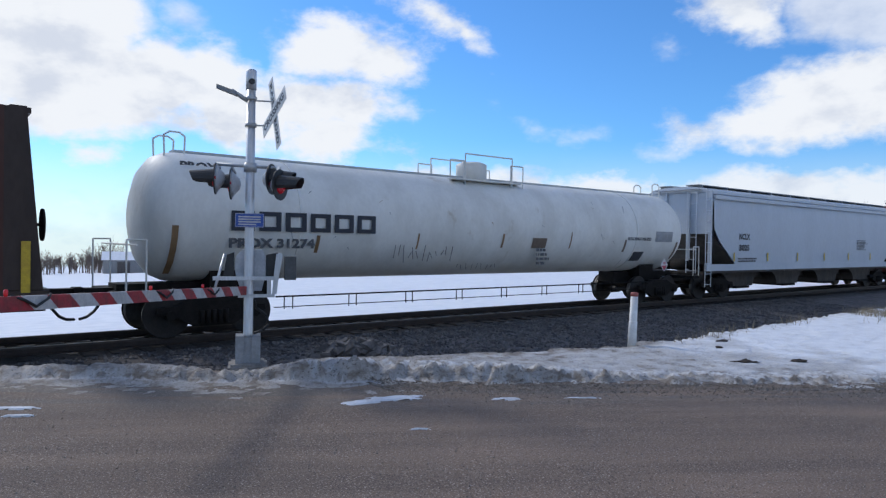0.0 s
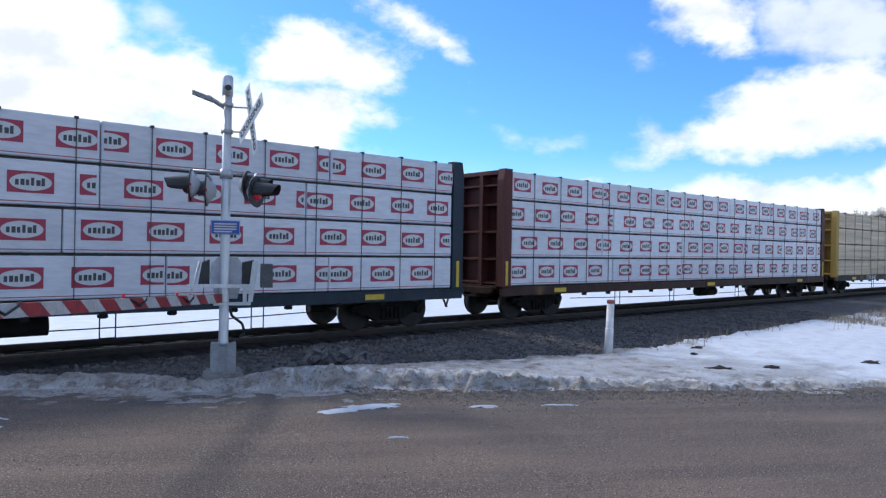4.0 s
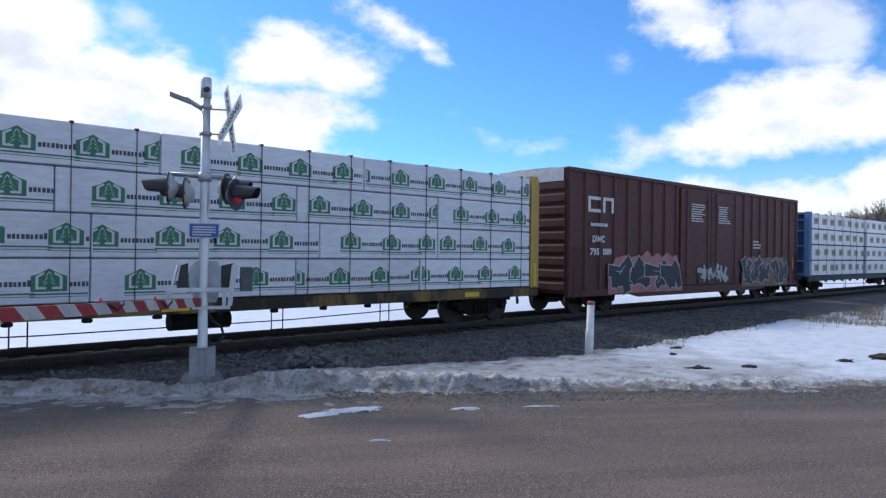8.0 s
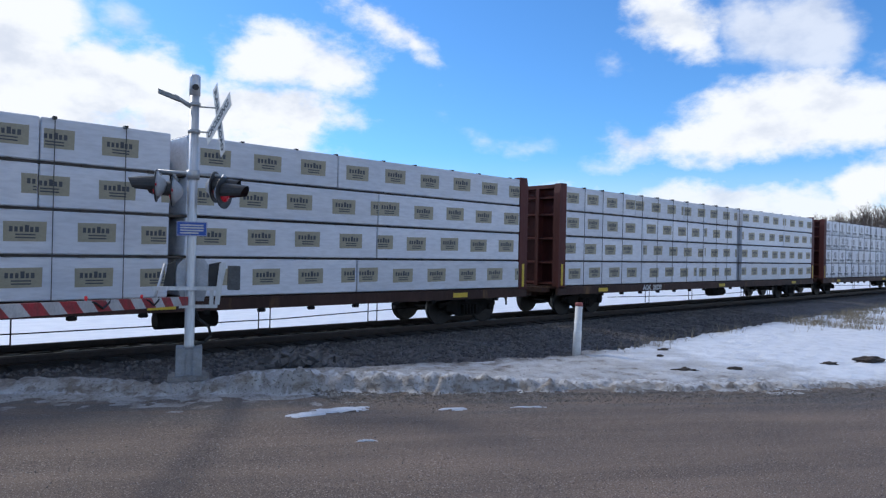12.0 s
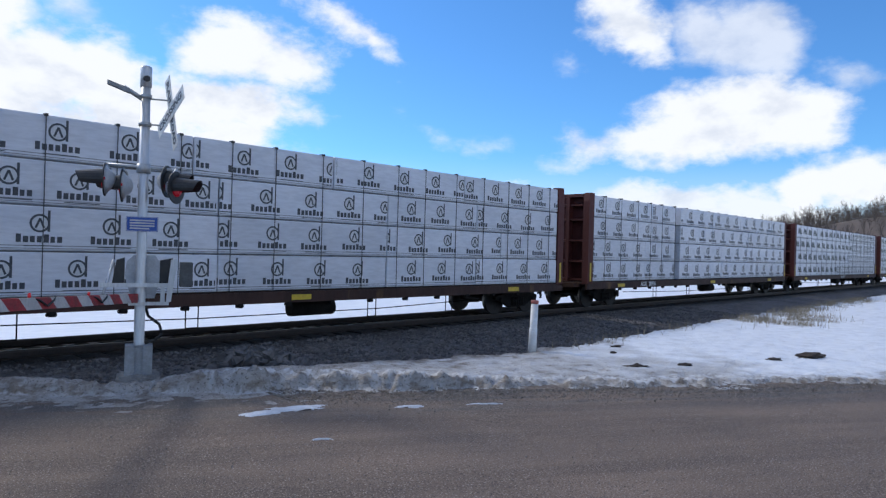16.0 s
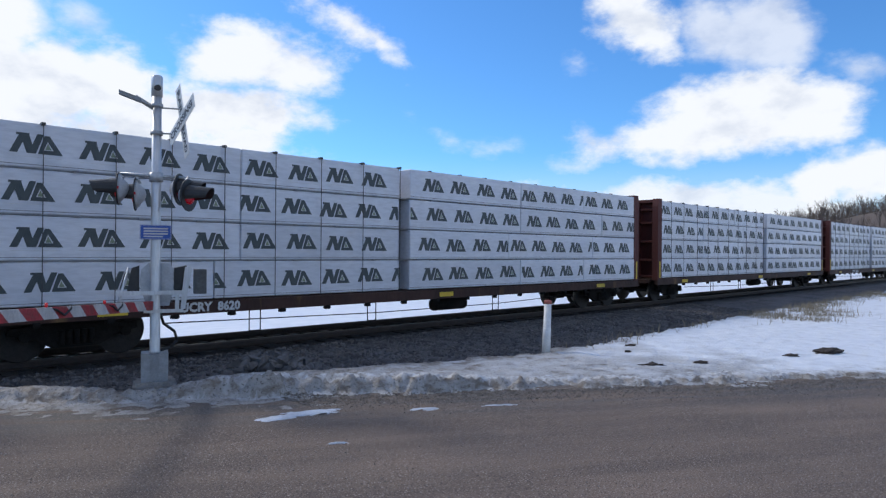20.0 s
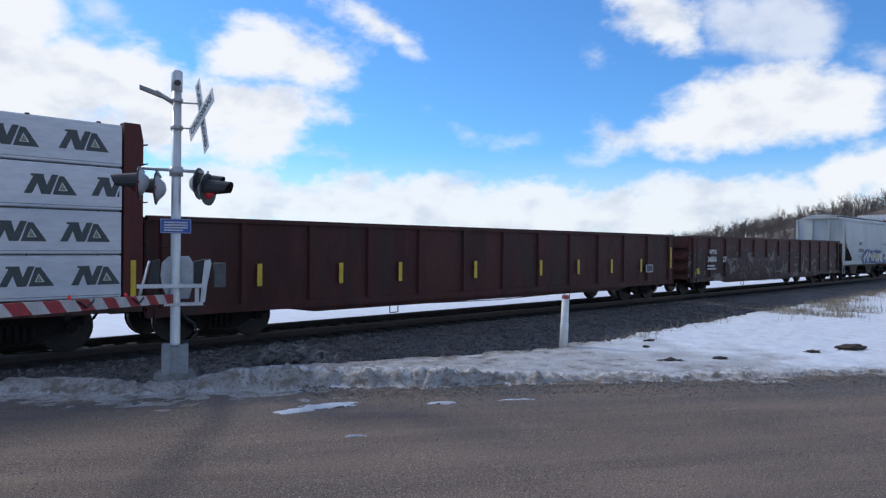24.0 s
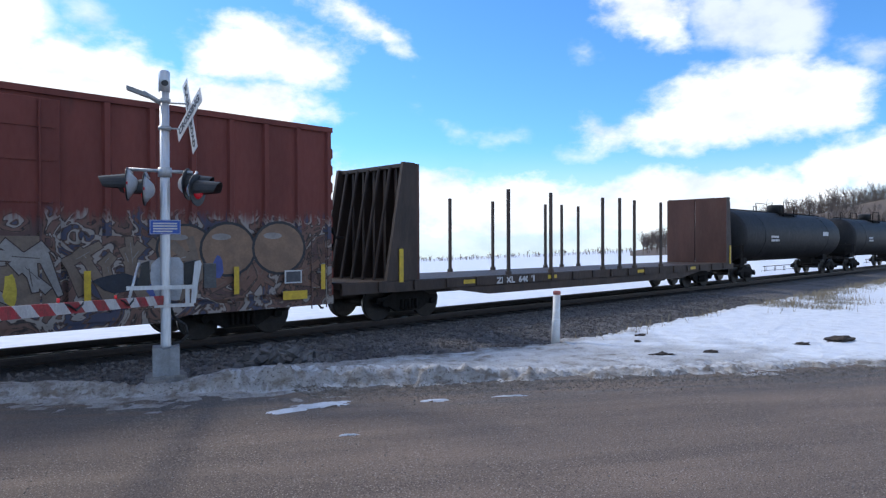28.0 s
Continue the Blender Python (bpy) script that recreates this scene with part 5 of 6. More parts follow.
    pitch = (2 * b - 6.3) / (chutes - 1) if chutes > 2 else 3.7
    for k in range(chutes):
        x = (k - (chutes - 1) / 2) * pitch
        wide, foot = pitch * .50, pitch * (.42 if material is HOPRED else .24 if chutes > 2 else .15)
        rim = [(wide - (wide - foot) * math.sqrt(1 - q * q), .42 + .64 * q) for q in (1, .95, .85, .7, .5, .25, 0)]
        bm = B()
        prism(bm, [(x + a, z) for a, z in rim] + [(x - a, z) for a, z in rim[::-1]], "y", *((-1.35, 1.35) if material is HOPRED else (-.95, .95)))
        chute = part("discharge_chute", bm, lower or material, car, "sloping discharge chute")
        part("outlet_gate", box(B(), x - .55, x + .55, -1.05, 1.05, .33, .42), GRIME, chute)
    running_gear(car, half, 1.6, half + .55)
    return car


def boxcar(centre, half, material, label, z1=4.88, ribs=11, door=None, end_white=True):
    car = car_at("boxcar", label, "rail car", centre, "boxcars of the train")
    bm = B()
    box(bm, -half, half, -HALF + .07, HALF - .07, .72, z1)
    part("body", bm, material, car)
    bm = B()
    pts = [(-HALF + .02, z1 - .04), (-.7, z1 + .03), (.7, z1 + .03), (HALF - .02, z1 - .04)]
    prism(bm, pts, "x", -half - .02, half + .02)
    part("roof", bm, STEEL if end_white else material, car, "pale galvanised roof")
    post = shared(("post", material.name, z1), lambda: mesh_of("side_post", prism(B(), [(-.09, -.075), (-.05, 0), (.05, 0), (.09, -.075)], "z", .78, z1 - .10), material))
    dx0, dx1 = door or (-1.9, 1.9)
    for s in (-1, 1):
        for k in range(ribs * 2 + 1):
            x = -half + .10 + k * (2 * half - .20) / (ribs * 2)
            if dx0 - .05 < x < dx1 + .05:
                continue
            o = part("side_post", post, None, car)
            o.location = (x, s * HALF, 0)
            o.rotation_euler = (0, 0, math.pi if s < 0 else 0)
    bm = B()
    for s in (-1, 1):
        box(bm, -half, half, s * (HALF - .04) - .04, s * (HALF - .04) + .04, .62, .82)
        box(bm, -half, half, s * (HALF - .04) - .04, s * (HALF - .04) + .04, z1 - .12, z1)
        pr = [(-half + 3.4, .66), (half - 3.4, .66), (half - 4.2, .50), (-half + 4.2, .50)]
        prism(bm, pr, "y", s * (HALF - .06) - .03, s * (HALF - .06) + .03)
    parts("side_sill", bm, material, car)
    if door:
        mid_ = (dx0 + dx1) / 2
        for a, b in ((dx0 + .02, mid_ - .02), (mid_ + .02, dx1 - .02)):
            bm = B()
            box(bm, a, b, -HALF - .03, -HALF + .08, .86, z1 - .2, 0, .02)
            d = part("plug_door", bm, material, car, "plug door with lock rods")
            for z in (1.35, 2.05, 2.85, 3.6, 4.2):
                part("door_rib", box(B(), a + .1, b - .1, -HALF - .055, -HALF - .028, z, z + .07), material, d)
            bm = B()
            for x in (a + .35, b - .35):
                part("lock_rod", tube(B(), (x, -HALF - .08, .9), (x, -HALF - .08, z1 - .25), .022, 6), material, d)
    # corrugated ends
    tin = BOXRED if material is BOXMURAL else material
    corr = shared(("corr", tin.name), lambda: mesh_of("end_corrugation", prism(B(), [(0, -.19), (.09, -.10), (.09, .10), (0, .19)], "y", -1.42, 1.42), tin))
    for s in (-1, 1):
        for k in range(9):
            o = part("end_corrugation", corr, None, car)
            o.location = (s * half, 0, .95 + k * .42)
            o.rotation_euler = (0, 0, 0 if s > 0 else math.pi)
    if end_white:
        bm = B()
        box(bm, -half - .10, -half - .095, -1.4, 1.4, z1 - .46, z1 - .02)
        part("end_stripe", bm, INK["white"], car, "white painted strip")
    for s in (-1, 1):
        ladder(car, s * (half - .45), -HALF - .05, .55, 2.3, "x", .42, material)
        bm = B()
        box(bm, s * half, s * (half + .35), -.35, .35, .70, 1.0)
        part("draft_sill", bm, GRIME, car)
    running_gear(car, half, 2.2, half + .75)
    return car


def gondola(centre, half, label, z1=2.64, posts=13, wall=None):
    car = car_at("gondola", label, "rail car", centre, "gondola cars of the train")
    bm = B()
    for s in (-1, 1):
        box(bm, -half, half, s * (HALF - .10) - .02, s * (HALF - .10) + .02, .72, z1)
        box(bm, -half, half, s * (HALF - .08) - .08, s * (HALF - .08) + .08, z1 - .10, z1)
        box(bm, -half, half, s * (HALF - .08) - .07, s * (HALF - .08) + .07, .60, .78)
    parts("side_wall", bm, wall or GONDOLA, car)
    bm = B()
    for s in (-1, 1):
        box(bm, s * half - .03, s * half + .03, -HALF + .1, HALF - .1, .72, z1 - .03)
        for z in (1.1, 1.6, 2.1):
            box(bm, s * half, s * (half + .09), -1.35, 1.35, z, z + .12)
    parts("end_wall", bm, GONDOLA, car)
    part("floor", box(B(), -half, half, -1.4, 1.4, .95, 1.0), GONDOLA, car)
    post = shared("gpost", lambda: mesh_of("side_post", prism(B(), [(-.10, -.10), (-.06, 0), (.06, 0), (.10, -.10)], "z", .74, 2.56), GONDOLA))
    for s in (-1, 1):
        for k in range(posts):
            x = -half + .35 + k * (2 * half - .7) / (posts - 1)
            o = part("side_post", post, None, car)
            o.location = (x, s * (HALF - .005), 0)
            o.rotation_euler = (0, 0, math.pi if s < 0 else 0)
    bm = B()
    box(bm, -half - .3, half + .3, -.35, .35, .60, .95)
    for s in (-1, 1):
        prism(bm, [(-half + 3, .62), (half - 3, .62), (half - 4, .48), (-half + 4, .48)], "y", s * (HALF - .2) - .03, s * (HALF - .2) + .03)
    parts("underframe", bm, GONDOLA, car)
    for s in (-1, 1):
        ladder(car, s * (half - .35), -HALF - .03, .5, z1 - .1, "x", .40, GONDOLA)
    bm = B()
    for x in (-4.2, 3.6):
        for k in (-.14, .14):
            tube(bm, (x + k, -1.3, .70), (x + k, -1.3, .30), .014, 5)
        tube(bm, (x - .14, -1.3, .3), (x + .14, -1.3, .3), .014, 5)
    pipe(bm, [(-6, -1.1, .52), (0, -1.2, .42), (6, -1.1, .52)], .014, 5)
    part("brake_rigging", bm, GRIME, car)
    running_gear(car, half, 1.75, half + .75)
    return car


def bulkhead_flat(centre, half, label, stakes=(), ends=((-1, 2.55, .5, 1.1), (1, .7, .33, .6))):
    car = car_at("bulkhead_flatcar", label, "rail car", centre, "bulkhead flatcars of the train")
    bm = B()
    box(bm, -half, half, -HALF + .06, HALF - .06, .94, 1.10)
    for s in (-1, 1):
        box(bm, -half, half, s * (HALF - .05) - .05, s * (HALF - .05) + .05, .80, 1.08)
        prism(bm, [(-half + 3.5, .82), (half - 3.5, .82), (half - 5.5, .55), (-half + 5.5, .55)], "y", s * (HALF - .05) - .05, s * (HALF - .05) + .05)
    box(bm, -half - .1, half + .1, -.35, .35, .60, .94)
    parts("deck_beam", bm, FLATBROWN, car)
    for s, inset, d_top, d_foot in ends:
        inner = s * (half - inset)
        for y0_, y1_, top_ in ((-HALF + .03, .03, 4.28), (.07, HALF - .03, 4.24)):
            bm = B()
            box(bm, min(inner, inner - s * .08), max(inner, inner - s * .08), y0_, y1_, 1.10, top_)
            part("bulkhead_plate", bm, RUSTPLATE, car, "flat rusty end plate")
        bm = B()
        for y in (-HALF + .08, HALF - .08):
            pts = [(inner, 1.10), (inner, 4.20), (inner + s * .08, 4.30), (inner + s * d_top, 4.30), (inner + s * d_foot, 1.10)]
            prism(bm, pts, "y", y - .05, y + .05)
        for k in range(1, 6):
            y = -HALF + .08 + k * (2 * HALF - .16) / 6
            tube(bm, (inner + s * d_top, y, 4.2), (inner + s * d_foot, y, 1.1), .05, 6)
            box(bm, min(inner, inner + s * .3), max(inner, inner + s * .3), y - .05, y + .05, 1.1, 4.25)
        box(bm, min(inner, inner + s * .40), max(inner, inner + s * .40), -HALF + .05, HALF - .05, 4.18, 4.28)
        parts("bulkhead_brace", bm, FLATBROWN, car, "braced steel bulkhead frame")
        bm = B()
        x = inner + s * d_foot * .55
        box(bm, x - .07, x + .07, -HALF - .004, -HALF + .02, 1.05, 1.95)
        part("reflector", bm, YELLOW, car, "yellow reflective strip")
        bm = B()
        lathe(bm, [(-.02, .30), (.02, .30)], 16, "x", (s * (half - .04), -.9, 2.25))
        tube(bm, (s * (half - .5), -.9, 2.25), (s * (half - .04), -.9, 2.25), .03, 6)
        part("hand_brake", bm, GRIME, car, "brake wheel on a post")
    for x, near, top in stakes:
        bm = B()
        y = (-HALF + .08) if near else (HALF - .08)
        box(bm, x - .045, x + .045, y - .05, y + .05, 1.0, top, 0, .01)
        box(bm, x - .07, x + .07, y - .07, y + .07, 1.0, 1.2)
        part("stake", bm, FLATBROWN, car, "upright steel stake")
    pocket = shared("pocket", lambda: mesh_of("stake_pocket", box(B(), -.07, .07, -HALF - .05, -HALF + .02, .84, 1.10), FLATBROWN))
    for k in range(18):
        part("stake_pocket", pocket, None, car).location = (-half + 1.2 + k * (2 * half - 2.4) / 17, 0, 0)
    for x in (-7.2, -3.1, 2.8, 7.4):
        plate(car, x - .25, x + .25, .90, 1.02, YELLOW, "reflector", -HALF - .006, "yellow reflective strip")
    running_gear(car, half, 2.6, half + .65)
    return car


def taper(bm, a, b, t0, t1, y, mi):
    """A stroke between two points, t0 wide at its start and t1 at its end."""
    dx, dz = b[0] - a[0], b[1] - a[1]
    k = 1 / max(1e-4, math.hypot(dx, dz))
    nx, nz = -dz * k / 2, dx * k / 2
    flat(bm, [(a[0] + nx * t0, a[1] + nz * t0), (a[0] - nx * t0, a[1] - nz * t0), (b[0] - nx * t1, b[1] - nz * t1), (b[0] + nx * t1, b[1] + nz * t1)], y, mi)


def wild(car, x0, x1, z0, z1, cloud, line, fill, spark, n, seed, y=None, fat=.26, edge=.05, spread=.25, lumps=8):
    """A sprayed piece: a lumpy cloud behind, then overlapping angular strokes with outlines and pale edges, like nothing readable."""
    r = random.Random(seed)
    y = -HALF - .014 if y is None else y
    h, w_ = z1 - z0, (x1 - x0) / n
    bm = B()
    a0, a1 = x0 - spread, x1 + spread
    rim = []
    for k in range(lumps):
        amp = r.uniform(.1, 1.0) * spread
        for q in range(5):
            f = (k + q / 5) / lumps
            rim.append((a0 + (a1 - a0) * f, z1 - .05 + amp * math.sin(math.pi * (q + .5) / 5) - .6 * h * max(0, abs(2 * f - 1) - .8) / .2))
    rim += [(a1 - (a1 - a0) * k / 6, z0 - .01 + r.uniform(-.02, .05)) for k in range(7)]
    flat(bm, rim, y, 0)
    piece = part("graffiti", bm, cloud, car, "sprayed angular graffiti with outlines")
    t = fat * h
    for k in range(n):
        cx, lean = x0 + (k + .5) * w_, r.uniform(-.25, .3) * w_
        runs = []
        for q in range(3):
            level = sorted((r.uniform(0, .35), r.uniform(.3, .75), r.uniform(.6, 1)), reverse=q % 2)
            runs.append([(cx + r.uniform(-.62, .62) * w_ + lean * (v - .5), z0 + t * .5 + (h - t) * v) for v in level])
        bm = B()
        yy = y - .0012 - .0042 * k
        layer = 0
        sizes = [[(t * r.uniform(.35, 1.25), t * r.uniform(.6, 1.35)) for _ in run] for run in runs]
        for mi, more in ((0, 2 * edge), (1, 0)):
            for run, size in zip(runs, sizes):
                for q, (a, b) in enumerate(zip(run, run[1:])):
                    ln = max(1e-3, math.hypot(b[0] - a[0], b[1] - a[1]))
                    u, v = (b[0] - a[0]) / ln, (b[1] - a[1]) / ln
                    e0, e1 = size[q][0] * .4 + more / 2, size[q][1] * .4 + more / 2
                    p, o = (a[0] - u * e0, max(z0, a[1] - v * e0)), (b[0] + u * e1, max(z0, b[1] + v * e1))
                    layer += 1
                    taper(bm, p, o, size[q][0] + more, size[q][1] + more, yy - .00015 * layer, mi)
        for run in runs:
            for (a, b), (c, d) in zip(run, run[1:]):
                if r.random() < .5:
                    f0, f1, off = r.uniform(.05, .3), r.uniform(.6, .95), r.uniform(-.25, .3) * t
                    slash(bm, a + (c - a) * f0 + off, b + (d - b) * f0, a + (c - a) * f1 + off, b + (d - b) * f1, edge * r.uniform(.4, 1.0), yy - .0019 - .00006 * len(bm.faces), 2)
        tagged(part("sprayed_shape", bm, [line, fill, spark], piece), kind="stuff")
    return piece


def spray(name, *col):
    return surface("spray_" + name, col, tuple(c * .75 for c in col), 3, 0.6, 0, 0.03, 25)


FADED = surface("faded_white_print", (0.52, 0.40, 0.36), (0.44, 0.24, 0.20), 3, 0.6, 0, 0)
SP = {k: spray(k, *v) for k, v in dict(black=(.03, .03, .035), silver=(.42, .43, .45), pink=(.42, .17, .17), ice=(.40, .45, .52), blue=(.07, .10, .30), navy=(.020, .026, .042),
                                       pale=(.62, .63, .64), sand=(.25, .155, .10), umber=(.06, .036, .030), ash=(.10, .082, .074), chalk=(.30, .28, .265), yellow=(.55, .42, .05), brown=(.19, .10, .07), violet=(.085, .065, .08), tan=(.20, .148, .112)).items()}

# ---- the train, front to back (metres from the crossing at the start) ----
lead = bulkhead_flat(-10.1, 12.05, "dark brown bulkhead flatcar at the head of the view")

tank = tank_car(13.05, 9.40, 1.40, 2.50, TANKWHITE, "long white tank car with rust streaks and blue lettering", True)
R_, M_, D_ = 1.40, 2.50, -.40
bm = B()
y = on_shell(R_, M_, 2.45) - .02
for k in range(6):          # the maker's wordmark as plain block shapes
    x = -7.38 + D_ + k * .61
    for e in ((x, x + .12, 2.22, 2.64), (x + .39, x + .51, 2.22, 2.64), (x + .12, x + .39, 2.545, 2.64), (x + .12, x + .39, 2.22, 2.315)):
        bar(bm, *e, y, 0)
tagged(part("wordmark", bm, SP["navy"], tank, "large dark blue block lettering"), kind="stuff")
words(tank, "PROX", -7.9 + D_, 3.55, .22, INK["dark"], on_shell(R_, M_, 3.62) - .05, .8)
r = random.Random(77)
for k in range(16):      # drips, scuffs and weld scars down the shell
    x, z = r.uniform(-8.3, 8.3), r.uniform(1.5, 3.5)
    tall, wide = r.choice((.06, .10, .2, .35)), r.uniform(.02, .05)
    bm = B()
    lean = r.uniform(-.05, .05)
    for q in range(3):
        za, zb = z - tall * q / 3, z - tall * (q + 1) / 3
        wa, wb = wide * (1 - .28 * q), wide * (1 - .28 * (q + 1))
        quad(bm, [(x - wa / 2 + lean * q, on_shell(R_, M_, za), za), (x + wa / 2 + lean * q, on_shell(R_, M_, za), za),
                  (x + wb / 2 + lean * (q + 1), on_shell(R_, M_, zb), zb), (x - wb / 2 + lean * (q + 1), on_shell(R_, M_, zb), zb)])
    part("shell_scar", bm, r.choice((RUSTSTREAK, GREY, SP["tan"], GREY)), tank)
words(tank, "PROX 31274", -6.4 + D_, 1.95, .28, INK["dark"], on_shell(R_, M_, 1.95) - .03, 2.0)
lines(tank, 1.75 + D_, 1.85, .55, 4, INK["dark"], .13, .08, on_shell(R_, M_, 2.2) - .02, 3)
words(tank, "BUTADIENE STABILIZED", 6.75 + D_, 2.24, .13, INK["dark"], on_shell(R_, M_, 2.24) - .02, 1.3)
for x, z, a, b, m in ((-8.5, 1.8, .13, 1.0, RUSTSTREAK), (-5.31, 1.95, .09, .4, RUSTSTREAK), (-2.48, 2.05, .05, .4, RUSTSTREAK), (.47, 2.1, .07, .4, RUSTSTREAK), (1.95, 2.05, .6, .30, SP["tan"]), (8.17, 2.34, 1.0, .36, GREY),                       (6.95, 1.65, .56, .32, INK["dark"]), (9.0, 1.86, .11, .6, SP["tan"]), (3.32, 2.15, .05, .5, RUSTSTREAK), (6.04, 2.0, .10, .4, SP["tan"])):
    x += D_
    bm = B()
    rows_ = 4
    for k in range(rows_):
        z0_, z1_ = z - b / 2 + b * k / rows_, z - b / 2 + b * (k + 1) / rows_
        quad(bm, [(x - a / 2, on_shell(R_, M_, z0_), z0_), (x + a / 2, on_shell(R_, M_, z0_), z0_), (x + a / 2, on_shell(R_, M_, z1_), z1_), (x - a / 2, on_shell(R_, M_, z1_), z1_)])
    part("shell_mark", bm, m, tank)
bm = B()
r = random.Random(5)
for k in range(13):
    x = -3.2 + D_ + k * .15
    slash(bm, x, 1.60 + r.uniform(-.1, .1), x + r.uniform(-.06, .12), 1.88 + r.uniform(-.14, .14), .022, on_shell(R_, M_, 1.8) - .06, 0)
for k in range(9):
    x = -.9 + D_ + k * .18
    slash(bm, x, 1.32 + r.uniform(-.04, .04), x + r.uniform(-.05, .1), 1.46 + r.uniform(-.04, .04), .016, on_shell(R_, M_, 1.4) - .06, 0)
part("scrawl", bm, INK["dark"], tank, "thin sprayed scrawl")
bm = B()
flat(bm, [(7.87, 1.12), (8.10, 1.35), (7.87, 1.58), (7.64, 1.35)], -1.35, 0)
flat(bm, [(7.87, 1.16), (8.04, 1.33), (7.70, 1.33)], -1.354, 1)
for z in (1.44, 1.39):
    bar(bm, 7.87 - .09, 7.87 + .09, z - .015, z + .015, -1.354, 1)
part("placard", bm, [INK["white"], INK["red"]], tank, "white diamond placard")

hop = hopper(33.1, 9.75, HOPGREY, "light grey covered hopper car with a smooth side", 4, lower=HOPGRIMESHADE)
words(hop, "NCLX", -7.05, 2.42, .32, INK["dark"], None, .85)
words(hop, "3025", -7.05, 1.98, .32, INK["dark"], None, .8)
lines(hop, -7.53, 1.56, 2.0, 2, INK["dark"], .1, .06, None, 4)
plate(hop, 4.3, 4.9, 2.05, 2.38, GREY)
lines(hop, 3.9, 2.42, 1.35, 7, INK["dark"], .075, .035, None, 9)
for k in range(7):
    plate(hop, -7.86 + k * 2.69, -7.77 + k * 2.69, 1.45, 1.80, YELLOW, "reflector", None, "yellow reflective strip")
bm = B()
box(bm, -9.3, 9.3, -HALF - .055, -HALF + .04, 3.82, 3.98, 0, .02)
part("top_chord", bm, HOPGREY, hop)

red = hopper(50.42, 7.32, HOPRED, "orange-red covered hopper car with snow on its roof", 3, 4.14, True, 1.2, 2.7, 2.0, HOPREDLOW, 1.35)
words(red, "POTX", -3.9, 2.33, .30, INK["white"], None, .8)
words(red, "1991", -4.0, 1.9, .30, INK["white"], None, .6)
lines(red, -4.4, 1.6, 1.1, 2, INK["white"], .11, .06, None, 11)
bm = B()
y = -HALF - .012
for k in range(4):
    slash(bm, -2.35 + k * .2, 2.95 - k * .02, -1.95 + k * .2, 2.62, .07, y, 0)
    slash(bm, -2.38 + k * .17, 2.98, -1.45, 2.98 - k * .09, .05, y - .001, 0)
glyphs(bm, -.9, 2.55, 3.6, .38, 10, y, 0, 21)
tagged(part("wordmark", bm, [FADED, INK["tan"]], red, "faded pale wordmark and leaf sign"), kind="stuff")
wild(red, -2.45, 1.35, 1.08, 2.14, SP["black"], SP["silver"], SP["black"], SP["silver"], 4, 31, None, .33, .045, .10, 5)
bm = B()
box(bm, -6.8, 6.8, -HALF - .035, -HALF + .05, 3.66, 3.74, 0, .02)
part("top_chord", bm, HOPRED, red)
plate(red, 4.35, 4.85, 1.40, 1.66, INK["dark"])

LABEL = "loaded with four layers of"
centerbeam(58.9, CARNAVY, "red", CARNAVY, label="dark blue centerbeam flatcar with wrapped lumber packs, one torn", torn=True, marks=(("OORT  211", -4.4),))
centerbeam(83.35, OXIDE, "red", label=f"brown centerbeam flatcar {LABEL} red-printed lumber packs")
centerbeam(107.8, CARYELLOW, None, SILLTAN, True, label=f"yellow centerbeam flatcar {LABEL} bare tan lumber", marks=(("TTZX  86467", -6.3),))
centerbeam(132.05, CARYELLOW, "green", SILLTAN, label=f"yellow centerbeam flatcar {LABEL} green-printed lumber packs", marks=(("TTZX  86  102", -6.0),))

cn = boxcar(165.47, 9.37, MAROON, "dark brown ribbed boxcar with white lettering and graffiti", 4.9, 11, (-2.3, 2.6))
bm = B()
y = -HALF - .02
for x0_, x1_, z0_, z1_ in ((-8.36, -8.22, 3.47, 4.0), (-8.22, -7.66, 3.47, 3.58), (-8.22, -7.66, 3.89, 4.0), (-7.52, -7.38, 3.47, 4.0), (-7.38, -7.02, 3.89, 4.0), (-7.02, -6.88, 3.47, 4.0)):
    bar(bm, x0_, x1_, z0_, z1_, y, 0)
part("monogram", bm, INK["white"], cn, "white monogram")
words(cn, "DWC", -7.75, 2.55, .30, INK["white"], y, .7)
words(cn, "795  089", -7.6, 2.12, .30, INK["white"], y, 1.25)
lines(cn, -8.2, 3.05, 1.3, 1, INK["white"], .1, .11, y, 3)
for x in (-1.55, .75):
    lines(cn, x, 4.1, 1.1, 8, INK["pale"], .095, .042, -HALF - .065, int(x * 10))
lines(cn, 4.2, 2.7, .8, 3, INK["white"], .14, .07, y, 8)
wild(cn, -6.9, -2.4, .64, 1.98, SP["pink"], SP["ice"], SP["navy"], SP["ice"], 4, 41, y, .30, .035, .28, 7)
wild(cn, -.9, 1.5, .88, 1.72, SP["black"], SP["black"], SP["silver"], SP["ice"], 4, 42, -HALF - .07, .20, .03, .05, 6)
wild(cn, 3.2, 7.9, .64, 1.98, SP["brown"], SP["ice"], SP["navy"], SP["ice"], 5, 43, y, .30, .035, .14, 6)
plate(cn, 8.7, 8.8, 1.4, 2.0, YELLOW, "reflector", -HALF - .01, "yellow reflective strip")

centerbeam(176.73, CARBLUE, "tan", CARNAVY, split=-2.45, label=f"light blue centerbeam flatcar {LABEL} tan-printed lumber packs", sill_plates=False)
centerbeam(201.24, OXIDE, "tan", split=.6, label=f"oxide-red centerbeam flatcar {LABEL} tan-printed lumber packs", marks=(("WC  31", -3.4),))
